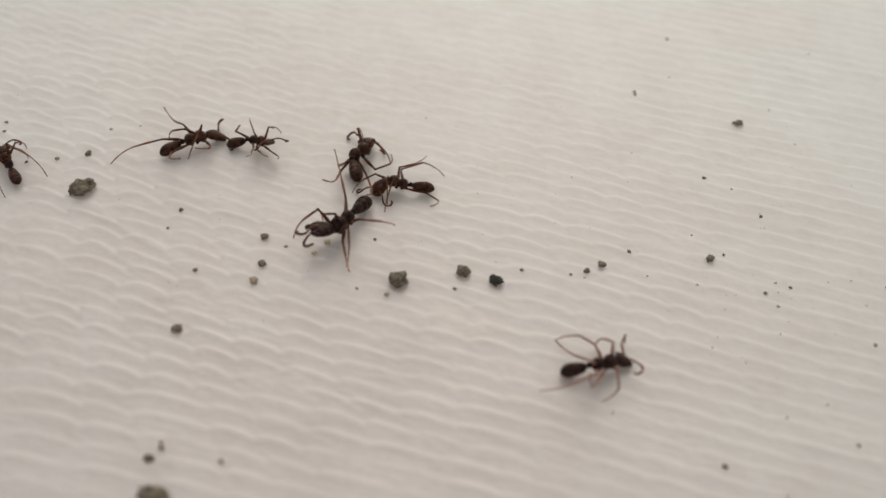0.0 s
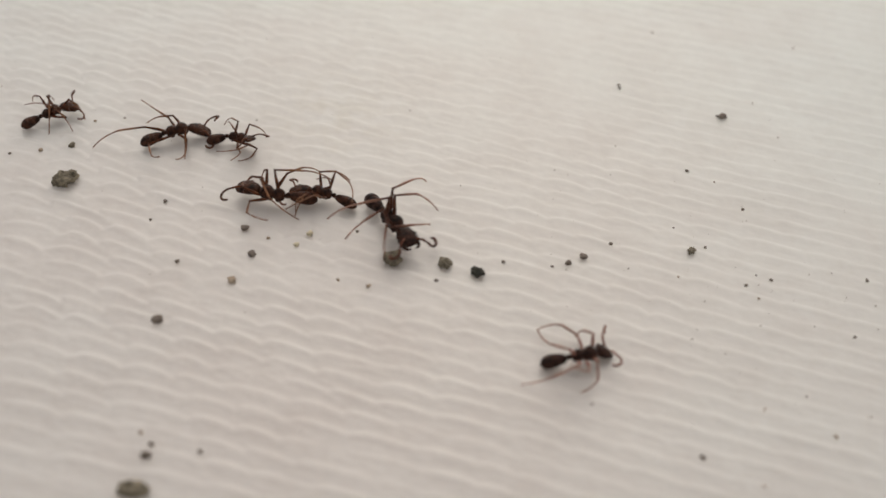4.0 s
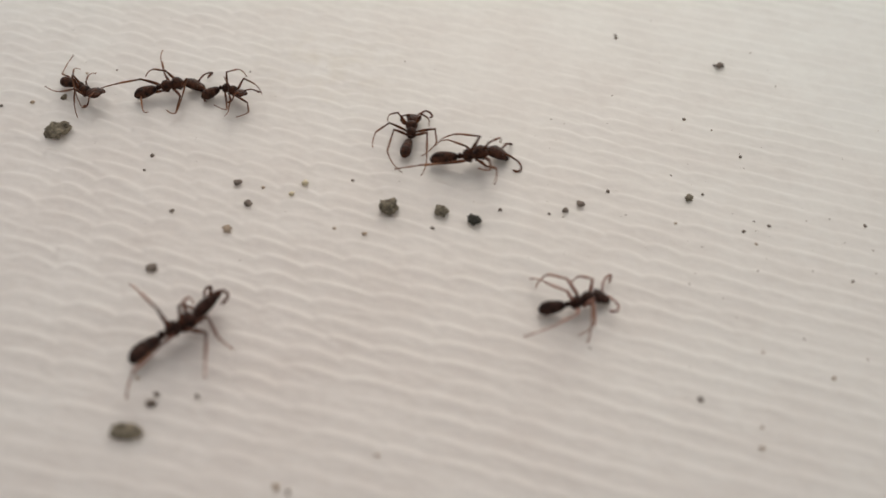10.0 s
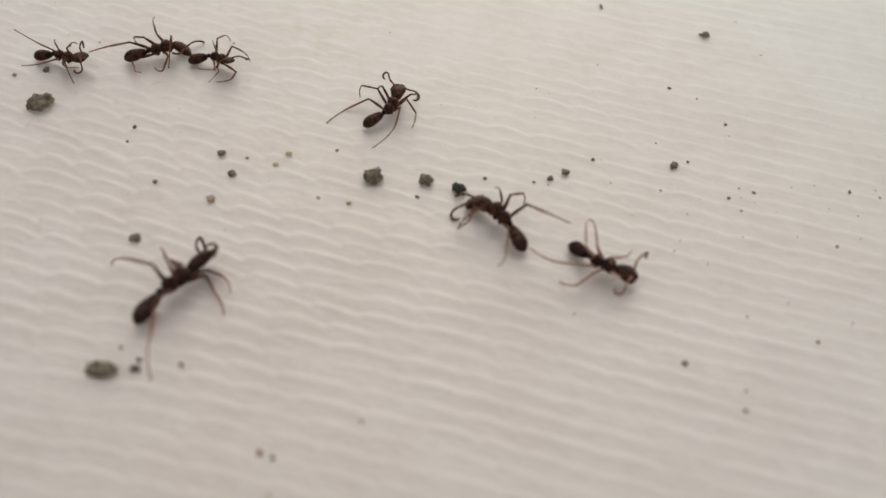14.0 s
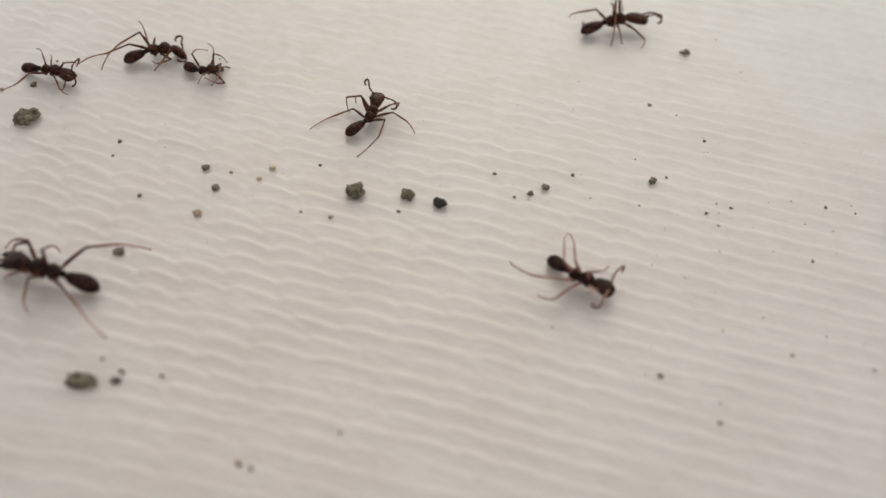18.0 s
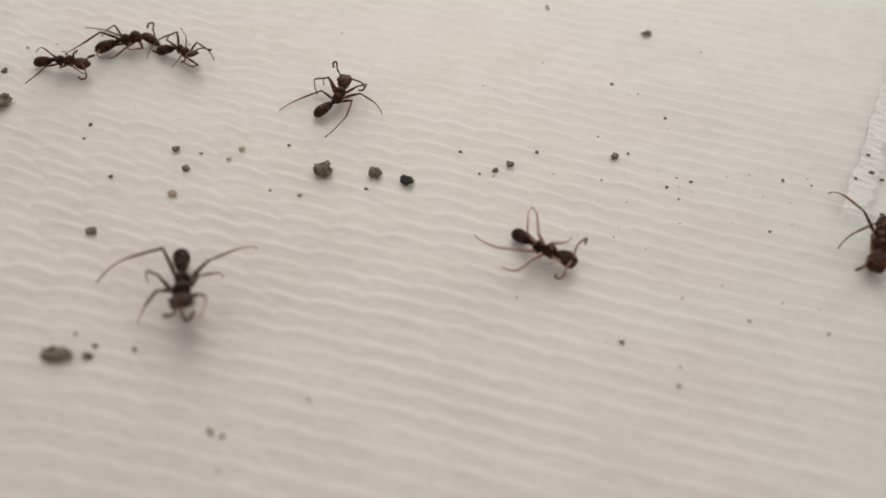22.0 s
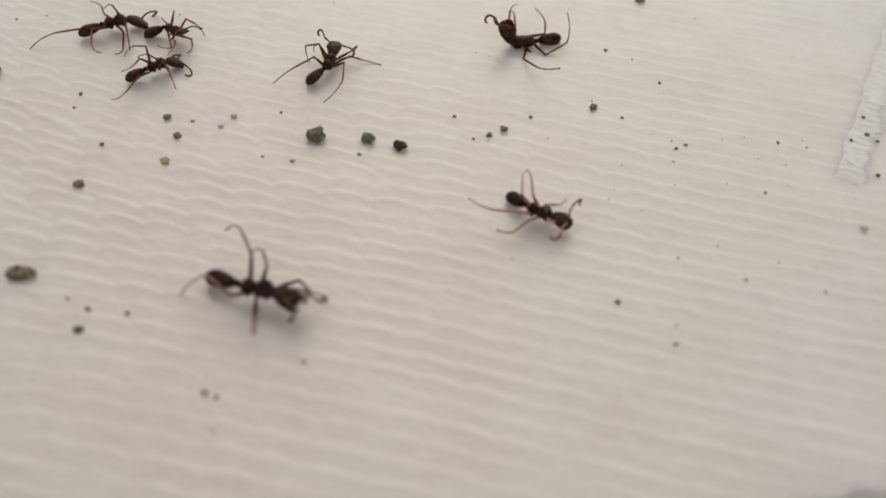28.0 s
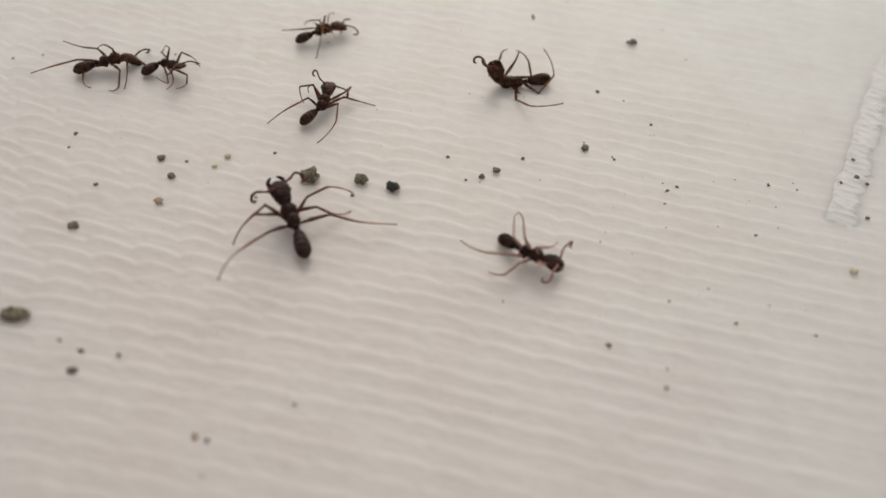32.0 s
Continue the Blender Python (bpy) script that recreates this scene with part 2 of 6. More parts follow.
def tube(bm, knots, count=14, seg=8, beads=0, bead=0.0):
    """A round limb through knots of (x, y, z, radius); beads: how many swellings it has."""
    pts = rounded(knots, count)
    loops = []
    side = None
    for n, p in enumerate(pts):
        ahead = Vector((pts[min(n + 1, count - 1)] - pts[max(n - 1, 0)])[:3].tolist()).normalized()
        if side is None:
            side = ahead.orthogonal().normalized()
        side = (side - ahead * side.dot(ahead)).normalized()
        up = ahead.cross(side)
        r = float(p[3]) * (1 + bead * math.sin(2 * math.pi * beads * n / (count - 1)) if beads else 1)
        loops.append([bm.verts.new(Vector(p[:3].tolist()) + r * (math.cos(a) * side + math.sin(a) * up)) for a in (2 * math.pi * k / seg for k in range(seg))])
    for a, b in zip(loops, loops[1:]):
        for k in range(seg):
            bm.faces.new((a[k], a[(k + 1) % seg], b[(k + 1) % seg], b[k]))
    bm.faces.new(loops[0]), bm.faces.new(loops[-1])


def sized(bm, k):
    bmesh.ops.scale(bm, vec=(k, k, k), verts=bm.verts)
    return bm


# ---- the white sheet, with its pressed-in ripples ----
RIPPLE, RIPPLE_TURN, RIPPLE_HIGH, SCALLOP = 1.45, -15.0, 0.084, 4.0


def ripple(x, y):
    """The sheet's height in mm at a place in mm: rows of scalloped ripples, gentle on the near side and steep on the far one."""
    a = radians(RIPPLE_TURN)
    along, across = x * math.cos(a) + y * math.sin(a), -x * math.sin(a) + y * math.cos(a)
    wide = noise.noise((along * 0.03, across * 0.04, 3.1))
    curl = noise.noise((along * 0.16, across * 0.35, 7.7))
    west = max(0.0, min(1.0, (14 - x) / 34))
    u = along / SCALLOP + 0.23 * across / RIPPLE + 0.5 * curl + 0.8 * wide
    u -= math.floor(u)
    arc = 1 - ((u - 0.32) / (0.32 if u < 0.32 else 0.68)) ** 2
    east = max(0.0, min(1.0, (x - 14) / 14))
    near = max(0.0, min(1.0, (48 - y) / 14))
    phase = (across - 0.08 * min(0.0, x - 6)) / RIPPLE + 0.7 * wide + (0.25 + 0.21 * west) * (1 - 0.6 * east) * (1 - 0.5 * near) * (1 - arc) + 0.10 * curl
    v = phase - math.floor(phase)
    fall = (1 - v) / 0.22
    saw = (v / 0.78) ** 1.8 if v < 0.78 else fall * fall * (3 - 2 * fall)
    gap = 0.74 + 0.95 * noise.noise((along * 0.22, across * 0.55, 1.3))
    gap *= 0.62 + 0.38 * max(0.0, min(1.0, (y - 30) / 16)) - 0.02 * (1 - west)
    gap *= 1 - 0.45 * max(0.0, min(1.0, (y - 57) / 10)) * max(0.0, min(1.0, (x + 20) / 10, (26 - x) / 16))
    fold = 1 - abs(noise.noise((x * 0.11 + 0.08 * y, y * 0.21, 2.2))) * 5
    fold = 0.032 * (0.35 + 0.65 * west) * max(0.0, min(1.0, (y - 40) / 12)) * max(0.0, fold) ** 2
    return fold + RIPPLE_HIGH * max(0.08, gap) * (0.6 - 0.12 * west + (0.4 + 0.12 * west) * arc) * saw + 0.014 * noise.noise((x * 0.9, y * 0.9, 5)) + 0.006 * noise.noise((x * 2.6, y * 2.6, 9)) + 0.012 * noise.noise((along * 0.9, across * 3.2, 6))


def sheet():
    x0, x1, y0, y1, step = -46.0, 66.0, 14.0, 104.0, 0.15
    nx, ny = round((x1 - x0) / step) + 1, round((y1 - y0) / step) + 1
    verts = []
    for j in range(ny):
        y = y0 + j * step
        for i in range(nx):
            x = x0 + i * step
            edge = min(1.0, i / 8, j / 8, (nx - 1 - i) / 8, (ny - 1 - j) / 8)
            verts.append((x * MM, y * MM, ripple(x, y) * edge * MM))
    faces = [(j * nx + i, j * nx + i + 1, (j + 1) * nx + i + 1, (j + 1) * nx + i) for j in range(ny - 1) for i in range(nx - 1)]
    # the plain rest of the sheet, out to its far edges
    far = 900.0
    b = len(verts)
    for x, y in ((-far, -far), (far, -far), (far, far), (-far, far)):
        verts.append((x * MM, y * MM, 0.0))
    c = (0, nx - 1, nx * ny - 1, (ny - 1) * nx)
    south, north = list(range(nx)), [(ny - 1) * nx + i for i in range(nx)]
    west, east = [j * nx for j in range(ny)], [j * nx + nx - 1 for j in range(ny)]
    faces.append((b, b + 1, *reversed(south)))
    faces.append((b + 1, b + 2, *reversed(east)))
    faces.append((b + 2, b + 3, *north))
    faces.append((b + 3, b, *west))
    mesh = bpy.data.meshes.new("ground")
    mesh.from_pydata(verts, [], faces)
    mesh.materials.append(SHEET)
    mesh.polygons.foreach_set("use_smooth", [True] * len(mesh.polygons))
    tagged(new("ground", mesh), "white rippled plastic sheet, lightly scuffed and flecked with dust", "ground", kind="structure")


sheet()


def on_sheet(x, y):
    return ripple(x, y)


# ---- ants ----
HIPS = {"front": (0.62, 0.24, -0.30), "middle": (0.0, 0.27, -0.34), "hind": (-0.58, 0.24, -0.30)}
FEMUR = {"front": 1.75, "middle": 1.95, "hind": 2.25}
TIBIA = {"front": 2.7, "middle": 3.15, "hind": 4.7}
SHIN, FOOT = 0.47, 0.58
LEG_ORDER = [(side, pair) for side in (1, -1) for pair in ("front", "middle", "hind")]


def ant(label, size, body, legs, shins, feet, crown=1.0, tail=1.0, girth=1.0, stout=0.92, snout=1.1, gape=0.0):
    """An ant that looks along x; crown and snout: how broad and how long its head is, tail and girth: how long and how thick its hind end; stout: how thick its legs; gape: how far its jaws stand open. Returns its root and the parts that are keyed."""
    k = size * MM
    root = new("ant")
    tagged(root, label, "ant", group="fighting ants")
    root.empty_display_size = k

    bm = bmesh.new()
    loft(bm, [(-1.02, 0.12, 0.12, -0.08), (-0.95, 0.28, 0.27, -0.04), (-0.8, 0.36, 0.40, 0.0), (-0.55, 0.38, 0.43, 0.03), (-0.32, 0.34, 0.37, 0.03), (-0.16, 0.28, 0.28, 0.01),
              (-0.06, 0.29, 0.29, 0.03), (0.08, 0.38, 0.39, 0.06), (0.34, 0.46, 0.46, 0.07), (0.60, 0.45, 0.43, 0.04), (0.82, 0.34, 0.33, -0.02), (0.94, 0.22, 0.21, -0.06), (1.05, 0.17, 0.16, -0.08)], 20, 2.3)
    bmesh.ops.scale(bm, vec=(1, 1.18, 1.14), verts=bm.verts)
    for x in (0.55, 0.0, -0.55):
        for side in (1, -1):
            tube(bm, [(x + 0.06, 0.16 * side, -0.12, 0.15), (x + 0.03, 0.26 * side, -0.28, 0.19), (x, 0.30 * side, -0.44, 0.12)], 7, 8)
    part("thorax", sized(bm, k), body, root)

    bm = bmesh.new()
    loft(bm, [(0.02, 0.09, 0.09, 0), (-0.1, 0.15, 0.16, 0.02), (-0.26, 0.22, 0.27, 0.07), (-0.38, 0.20, 0.24, 0.06), (-0.48, 0.14, 0.15, 0), (-0.62, 0.12, 0.12, 0)], 16)
    petiole = part("petiole", sized(bm, k), body, root)
    petiole.location = (-0.95 * k, 0, 0)
    bm = bmesh.new()
    rings = [(-0.46, 0.13, 0.13, 0), (-0.53, 0.245, 0.24, 0.0), (-0.74, 0.35, 0.34, 0.0), (-1.00, 0.415, 0.41, 0.0), (-1.22, 0.455, 0.445, 0.0), (-1.23, 0.47, 0.46, 0.0),
             (-1.50, 0.505, 0.49, 0.0), (-1.70, 0.515, 0.50, 0.0), (-1.71, 0.53, 0.515, 0.0), (-1.95, 0.51, 0.49, -0.01), (-2.10, 0.485, 0.465, -0.02), (-2.11, 0.49, 0.47, -0.02),
             (-2.27, 0.41, 0.395, -0.04), (-2.39, 0.325, 0.315, -0.05), (-2.40, 0.325, 0.315, -0.05), (-2.51, 0.21, 0.20, -0.07), (-2.58, 0.10, 0.10, -0.08), (-2.60, 0.03, 0.03, -0.08)]
    loft(bm, [(-0.5 + (x + 0.5) * tail, w * girth, h * girth, zc) for x, w, h, zc in rings], 22)
    part("gaster", sized(bm, k), body, petiole)

    bm = bmesh.new()
    loft(bm, [(-0.06, 0.12, 0.12, 0), (0.0, 0.22, 0.20, 0.02), (0.10, 0.32, 0.27, 0.03), (0.28, 0.42, 0.33, 0.04), (0.55, 0.52, 0.37, 0.03), (0.85, 0.60, 0.37, 0.01),
              (1.10, 0.645, 0.34, -0.02), (1.28, 0.64, 0.30, -0.05), (1.42, 0.56, 0.25, -0.07), (1.54, 0.42, 0.19, -0.09), (1.63, 0.27, 0.13, -0.11), (1.70, 0.12, 0.06, -0.12)], 26, 2.35)
    for side in (1, -1):
        eye = bmesh.ops.create_uvsphere(bm, u_segments=10, v_segments=7, radius=0.115)["verts"]
        bmesh.ops.translate(bm, vec=(0.92, 0.555 * side, 0.12), verts=eye)
    bmesh.ops.scale(bm, vec=(snout, 1.08 * crown, 1.08 * crown), verts=bm.verts)
    head = part("head", sized(bm, k), body, root)
    head.location = (0.95 * k, 0, 0)
    antennae = []
    for side in (1, -1):
        bm = bmesh.new()
        tube(bm, [(1.26, 0.42 * side, -0.10, 0.17), (1.46, 0.44 * side, -0.12, 0.17), (1.62 + 0.05 * gape, (0.32 + 0.16 * gape) * side, -0.13, 0.16 - 0.03 * gape), (1.75 + 0.12 * gape, (0.15 + 0.20 * gape) * side, -0.14, 0.12 - 0.02 * gape), (1.82 + 0.16 * gape, (0.02 + 0.15 * gape) * side, -0.14, 0.04)], 14, 8)
        bmesh.ops.scale(bm, vec=(snout, 1.08 * crown, 1.08 * crown), verts=bm.verts)
        part("mandible", sized(bm, k), body, head)
        bm = bmesh.new()
        tube(bm, [(0, 0, 0, 0.09), (0.26, 0.34 * side, 0.12, 0.075), (0.46, 0.72 * side, 0.16, 0.095)], 10, 8)
        feeler = part("antenna", sized(bm, k), legs, head, "elbowed antenna with a curled whip")
        feeler.location = (1.30 * k, 0.24 * side * k, 0.16 * k)
        bm = bmesh.new()
        tube(bm, [(0.45, 0.70 * side, 0.16, 0.06), (0.72, 0.92 * side, 0.12, 0.075), (0.98, 1.16 * side, -0.02, 0.082), (1.02, 1.46 * side, -0.20, 0.09), (0.80, 1.66 * side, -0.34, 0.095), (0.52, 1.60 * side, -0.42, 0.09), (0.44, 1.40 * side, -0.45, 0.06)], 34, 8, 11, 0.12)
        part("flagellum", sized(bm, k), legs, feeler, "thin beaded curled whip")
        antennae.append(feeler)

    limbs = []
    for side, pair in LEG_ORDER:
        f, t = FEMUR[pair], TIBIA[pair]
        bm = bmesh.new()
        tube(bm, [(-0.06, 0, 0, 0.13), (0.10, 0, 0.01, 0.15), (0.24, 0, 0.0, 0.095), (0.32, 0, 0, 0.09), (0.42 * f, 0, 0.04, 0.145), (0.75 * f, 0, 0.03, 0.115), (0.95 * f, 0, 0, 0.085), (f, 0, 0, 0.10)], 24, 8)
        bmesh.ops.scale(bm, vec=(1, stout, stout), verts=bm.verts)
        femur = part("leg", sized(bm, k), legs, root)
        a, b = SHIN * t, FOOT * t
        bm = bmesh.new()
        tube(bm, [(-0.05, 0, 0, 0.10), (0.15 * a, 0, 0.01, 0.078), (0.6 * a, 0, 0.02, 0.10), (0.92 * a, 0, 0.01, 0.086), (a, 0, 0, 0.075)], 12, 8)
        tube(bm, [(0.95 * a, 0, -0.05, 0.03), (1.02 * a, 0, -0.13, 0.012)], 3, 5)
        bmesh.ops.scale(bm, vec=(1, stout, stout), verts=bm.verts)
        shin = part("shin", sized(bm, k), shins, femur, "thin shin with a spur")
        bm = bmesh.new()
        tube(bm, [(-0.04, 0, 0, 0.070), (0.25 * b, 0, 0.065 * b, 0.062), (0.55 * b, 0, 0.085 * b, 0.055), (0.82 * b, 0, 0.05 * b, 0.050), (0.96 * b, 0, 0.012 * b, 0.054), (b, 0, 0, 0.04)], 24, 7, 4, 0.13)
        for turn in (1, -1):
            tube(bm, [(0.97 * b, 0.01 * turn, 0, 0.03), (b, 0.07 * turn, 0.02, 0.02), (b + 0.05, 0.09 * turn, -0.03, 0.008)], 5, 5)
        bmesh.ops.scale(bm, vec=(1, stout, stout), verts=bm.verts)
        foot = part("foot", sized(bm, k), feet, femur, "pale jointed foot with two claws")
        limbs.append((femur, shin, foot))
    return {"root": root, "head": head, "petiole": petiole, "limbs": limbs, "antennae": antennae, "k": k}


ANTS = {
    "W": ant("large black ant with long brown legs, walking over the white sheet", 1.08, BLACK_BODY, BLACK_LEG, BLACK_SHIN, BLACK_FOOT, gape=1.0),
    "C1": ant("dark brown ant crouching with spread legs on the white sheet", 0.83, BROWN_BODY, BROWN_LEG, BROWN_SHIN, BROWN_FOOT),
    "C2": ant("dark brown ant that fights, wanders and ends curled on its side", 0.98, BROWN_BODY, BROWN_LEG, BROWN_SHIN, BROWN_FOOT),
    "D": ant("small black ant with pale brown legs, crippled and twitching", 0.88, BLACK_BODY, PALE_LEG, BLACK_FOOT, BLACK_FOOT, 1.05, 0.95, 1.04, 1.0, 0.92),
    "B": ant("small brown ant walking beside the locked pair", 0.78, BROWN_BODY, BROWN_LEG, BROWN_SHIN, BROWN_FOOT, 1.05, 0.95, 1.06, 0.92, 1.0),
    "A1": ant("red-brown ant biting the hind end of a smaller ant", 0.90, BROWN_BODY, BROWN_LEG, BROWN_SHIN, BROWN_FOOT, 0.98, 0.95, 1.02, 0.95),
    "A2": ant("small red-brown ant held fast by its hind end", 0.72, BROWN_BODY, BROWN_LEG, BROWN_SHIN, BROWN_FOOT, 0.85, 1.02, 1.15, 0.95),
}


# ---- soil clods, grains and dust on the sheet ----
def lump(seed, radius, flat=0.75, rough=0.35, detail=2):
    """A rough grain about its own middle, its lowest point at z = 0; sizes in mm."""
    rng = random.Random(seed)
    off = Vector((rng.uniform(0, 50), rng.uniform(0, 50), rng.uniform(0, 50)))
    bm = bmesh.new()
    bmesh.ops.create_icosphere(bm, subdivisions=detail, radius=1.0)
    for v in bm.verts:
        n = noise.noise(v.co * 1.3 + off) + 0.55 * noise.noise(v.co * 3.1 + off) + 0.3 * noise.noise(v.co * 6.5 + off)
        v.co *= radius * (1 + rough * n)
        v.co.z *= flat
    low = min(v.co.z for v in bm.verts)
    bmesh.ops.translate(bm, vec=(0, 0, -low - 0.12 * radius), verts=bm.verts)
    return sized(bm, MM)


def clod(seed, radius, mat, label, category, long=1.15, flat=0.55):
    """A crumbly clod: a core with smaller crumbs stuck to it."""
    rng = random.Random(seed)
    bm = lump(seed, radius * 0.86, flat, 0.6, 4)
    for v in bm.verts:
        v.co *= 1 + 0.13 * noise.noise(v.co / radius * 5500 + Vector((seed, 0, 0))) + 0.05 * noise.noise(v.co / radius * 12000 + Vector((0, seed, 0)))
    bmesh.ops.scale(bm, vec=(long, 1 / long, 1), verts=bm.verts)
    core = tagged(part("soil_clod", bm, mat, None), label, category, group="soil crumbs")
    for n in range(8):
        a, r = rng.uniform(0, 6.3), rng.uniform(0.20, 0.46) * radius
        d = rng.uniform(0.5, 0.8) * radius
        crumb = part("crumb", lump(seed * 31 + n, r, 0.8, 0.5, 3), mat, core)
        crumb.location = (d * long * math.cos(a) * MM, d / long * math.sin(a) * MM, rng.uniform(0.0, 0.35) * radius * flat * MM)
    return core


# x, y, radius (mm)
CLODS = [(-27.4, 59.2, 0.84), (-28.2, 63.5, 0.27), (1.5, 52.75, 0.50)]
TAN_GRAINS = [(-30.4, 62.7, 0.17), (-11.3, 54.4, 0.14), (-3.7, 50.2, 0.16), (23.65, 51.35, 0.09), (20.9, 34.2, 0.15), (21.2, 35.7, 0.09), (22.3, 41.5, 0.09), (26.4, 39.7, 0.13), (-6.8, 29.9, 0.20), (-1.4, 32.3, 0.12), (-16.1, 36.8, 0.13), (31.4, 38.8, 0.11), (-6.0, 27.3, 0.10), (-27.3, 66.8, 0.12), (-5.8, 50.6, 0.11)]
GRAINS = [(-32.6, 62.1, 0.13), (11.5, 54.45, 0.30), (-20.1, 55.6, 0.11), (-17.2, 51.4, 0.17), (-5.0, 55.7, 0.13), (1.0, 51.1, 0.14), (9.2, 53.3, 0.12), (10.4, 53.7, 0.22), (13.6, 56.0, 0.15), (20.6, 56.3, 0.12), (18.5, 58.3, 0.07), (24.15, 60.9, 0.14), (20.4, 65.2, 0.15), (15.9, 76.2, 0.14), (23.9, 53.7, 0.07), (24.9, 53.3, 0.12), (31.9, 53.8, 0.15), (34.0, 53.4, 0.09), (29.65, 48.2, 0.12), (17.8, 37.5, 0.17), (-6.1, 29.6, 0.14), (-12.3, 35.7, 0.15), (39.4, 57.2, 0.19), (39.0, 55.1, 0.20), (37.6, 54.4, 0.13), (39.6, 54.3, 0.14), (38.4, 50.4, 0.16), (-35.8, 66.9, 0.14), (-35.5, 65.6, 0.13), (24.4, 72.8, 0.34), (24.0, 72.9, 0.16), (15.9, 76.6, 0.13)]
DUST = [(-16.6, 56.9, 0.05), (-11.7, 47.1, 0.07), (10.2, 53.1, 0.09), (14.7, 53.6, 0.09), (24.2, 59.6, 0.07), (22.4, 64.0, 0.12), (28.7, 70.4, 0.11), (27.4, 75.1, 0.09), (9.8, 64.3, 0.08), (14.2, 64.1, 0.06), (10.8, 63.8, 0.06), (27.8, 54.1, 0.07), (29.5, 54.4, 0.08), (30.0, 52.0, 0.07), (19.8, 50.8, 0.07), (18.4, 47.1, 0.09), (27.1, 49.0, 0.07), (31.5, 49.1, 0.07), (29.0, 41.4, 0.10), (25.2, 42.8, 0.10), (33.9, 54.2, 0.08), (23.3, 48.7, 0.09), (31.9, 51.4, 0.08), (-2.1, 71.0, 0.09), (19.8, 85.7, 0.19), (19.3, 79.3, 0.09), (32.8, 84.4, 0.15), (-36.3, 70.8, 0.08), (-25.1, 67.5, 0.12), (14.9, 67.9, 0.09), (-14.5, 68.3, 0.12), (-9.4, 52.1, 0.05), (18.9, 48.1, 0.07), (23.9, 52.7, 0.07), (20.5, 46.0, 0.07), (31.3, 40.9, 0.07), (2.4, 61.6, 0.06), (11.3, 41.1, 0.10)]
YELLOW_CRUMBS = [(-8.4, 55.1, 0.26), (-9.2, 53.9, 0.20), (35.7, 44.8, 0.29)]
BLACK_CLODS = [(3.9, 52.05, 0.46)]
# seconds, x, y (mm)
SHIFTED = [
    ("c", 0.70, [(0, -15.6, 33.10), (6, -15.4, 32.60), (8, -15.4, 32.50), (9, -15.4, 32.50), (10, -15.7, 32.90), (11, -16.2, 33.60), (12, -16.2, 34.10), (13, -16.7, 35.00), (14, -16.7, 35.00), (17, -16.7, 35.00), (18, -16.8, 35.00), (19, -16.7, 35.10), (24, -16.7, 35.00), (25, -16.9, 35.10), (28, -19.3, 38.70), (30, -19.3, 38.70), (32, -19.2, 38.70)]),
    ("c", 0.66, [(0, -3.0, 51.45), (1, -3.0, 51.35), (2, -2.7, 51.55), (3, -2.2, 52.65), (6, -2.2, 52.85), (13, -2.2, 52.75), (19, -2.2, 52.75), (25, -2.3, 52.75), (30, -2.2, 52.85), (32, -2.2, 52.85)]),
    ("c", 0.32, [(0, 19.5, 55.70), (13, 19.5, 55.70), (24, 19.5, 55.80), (25, 19.6, 56.80), (28, 18.5, 57.40), (30, 18.5, 57.50), (32, 18.5, 57.50)]),
    ("d", 0.31, [(0, -13.0, 55.20), (3, -13.0, 55.20), (6, -13.6, 55.20), (8, -13.5, 55.50), (9, -13.2, 54.70), (13, -13.2, 54.70), (19, -13.2, 54.70), (25, -13.2, 54.70), (32, -13.2, 54.60)]),
    ("d", 0.28, [(0, -16.6, 35.6), (8, -14.9, 35.0), (10, -14.9, 35.0), (13, -14.9, 35.2), (24, -15.0, 34.9), (25, -14.9, 34.4), (28, -14.9, 34.3), (30, -14.8, 34.4), (32, -14.8, 34.4)]),
    ("d", 0.17, [(0, -16.0, 36.4), (10, -14.7, 35.7), (13, -14.8, 35.9), (24, -14.7, 35.9), (28, -14.7, 36.0), (30, -14.6, 35.9), (32, -14.6, 36.0)]),
    ("d", 0.36, [(0, -17.2, 45.80), (13, -17.3, 45.80), (25, -17.2, 45.70), (28, -17.8, 47.10), (30, -17.7, 46.90), (32, -17.7, 47.00)]),
    ("g", 0.30, [(0, -13.0, 50.70), (3, -13.1, 49.90), (13, -13.1, 49.90), (25, -12.5, 49.80), (28, -12.5, 49.80), (30, -12.5, 49.70), (32, -12.5, 49.80)]),
    ("d", 0.14, [(0, 23.0, 52.6), (22.5, 23.0, 52.6), (23.2, 23.4, 52.6), (24.2, 24.1, 52.8), (32, 24.1, 52.8)]),
    ("d", 0.28, [(0, -12.7, 52.40), (2, -12.4, 52.60), (6, -12.1, 52.60), (32, -12.1, 52.60)]),
    ("d", 0.16, [(0, -19.6, 57.6), (2, -19.5, 57.6), (7, -19.6, 57.7), (10, -19.9, 57.2), (32, -20.0, 57.2)]),
    ("d", 0.14, [(0, 5.7, 53.4), (14.3, 5.7, 53.4), (16.5, 8.7, 53.6), (17, 7.8, 55.7), (19, 7.8, 55.7), (32, 7.9, 55.9)]),
    ("g", 0.09, [(0, 18.2, 53.0), (23.6, 18.2, 53.1), (24.9, 20.7, 56.4), (25, 20.6, 56.3), (29, 20.5, 56.4), (32, 20.5, 56.6)]),
]


def lay(ob, x, y, turn=0.0):
    ob.matrix_world = pose(x * MM, y * MM, on_sheet(x, y) * MM, 0, 0, turn)
    return ob


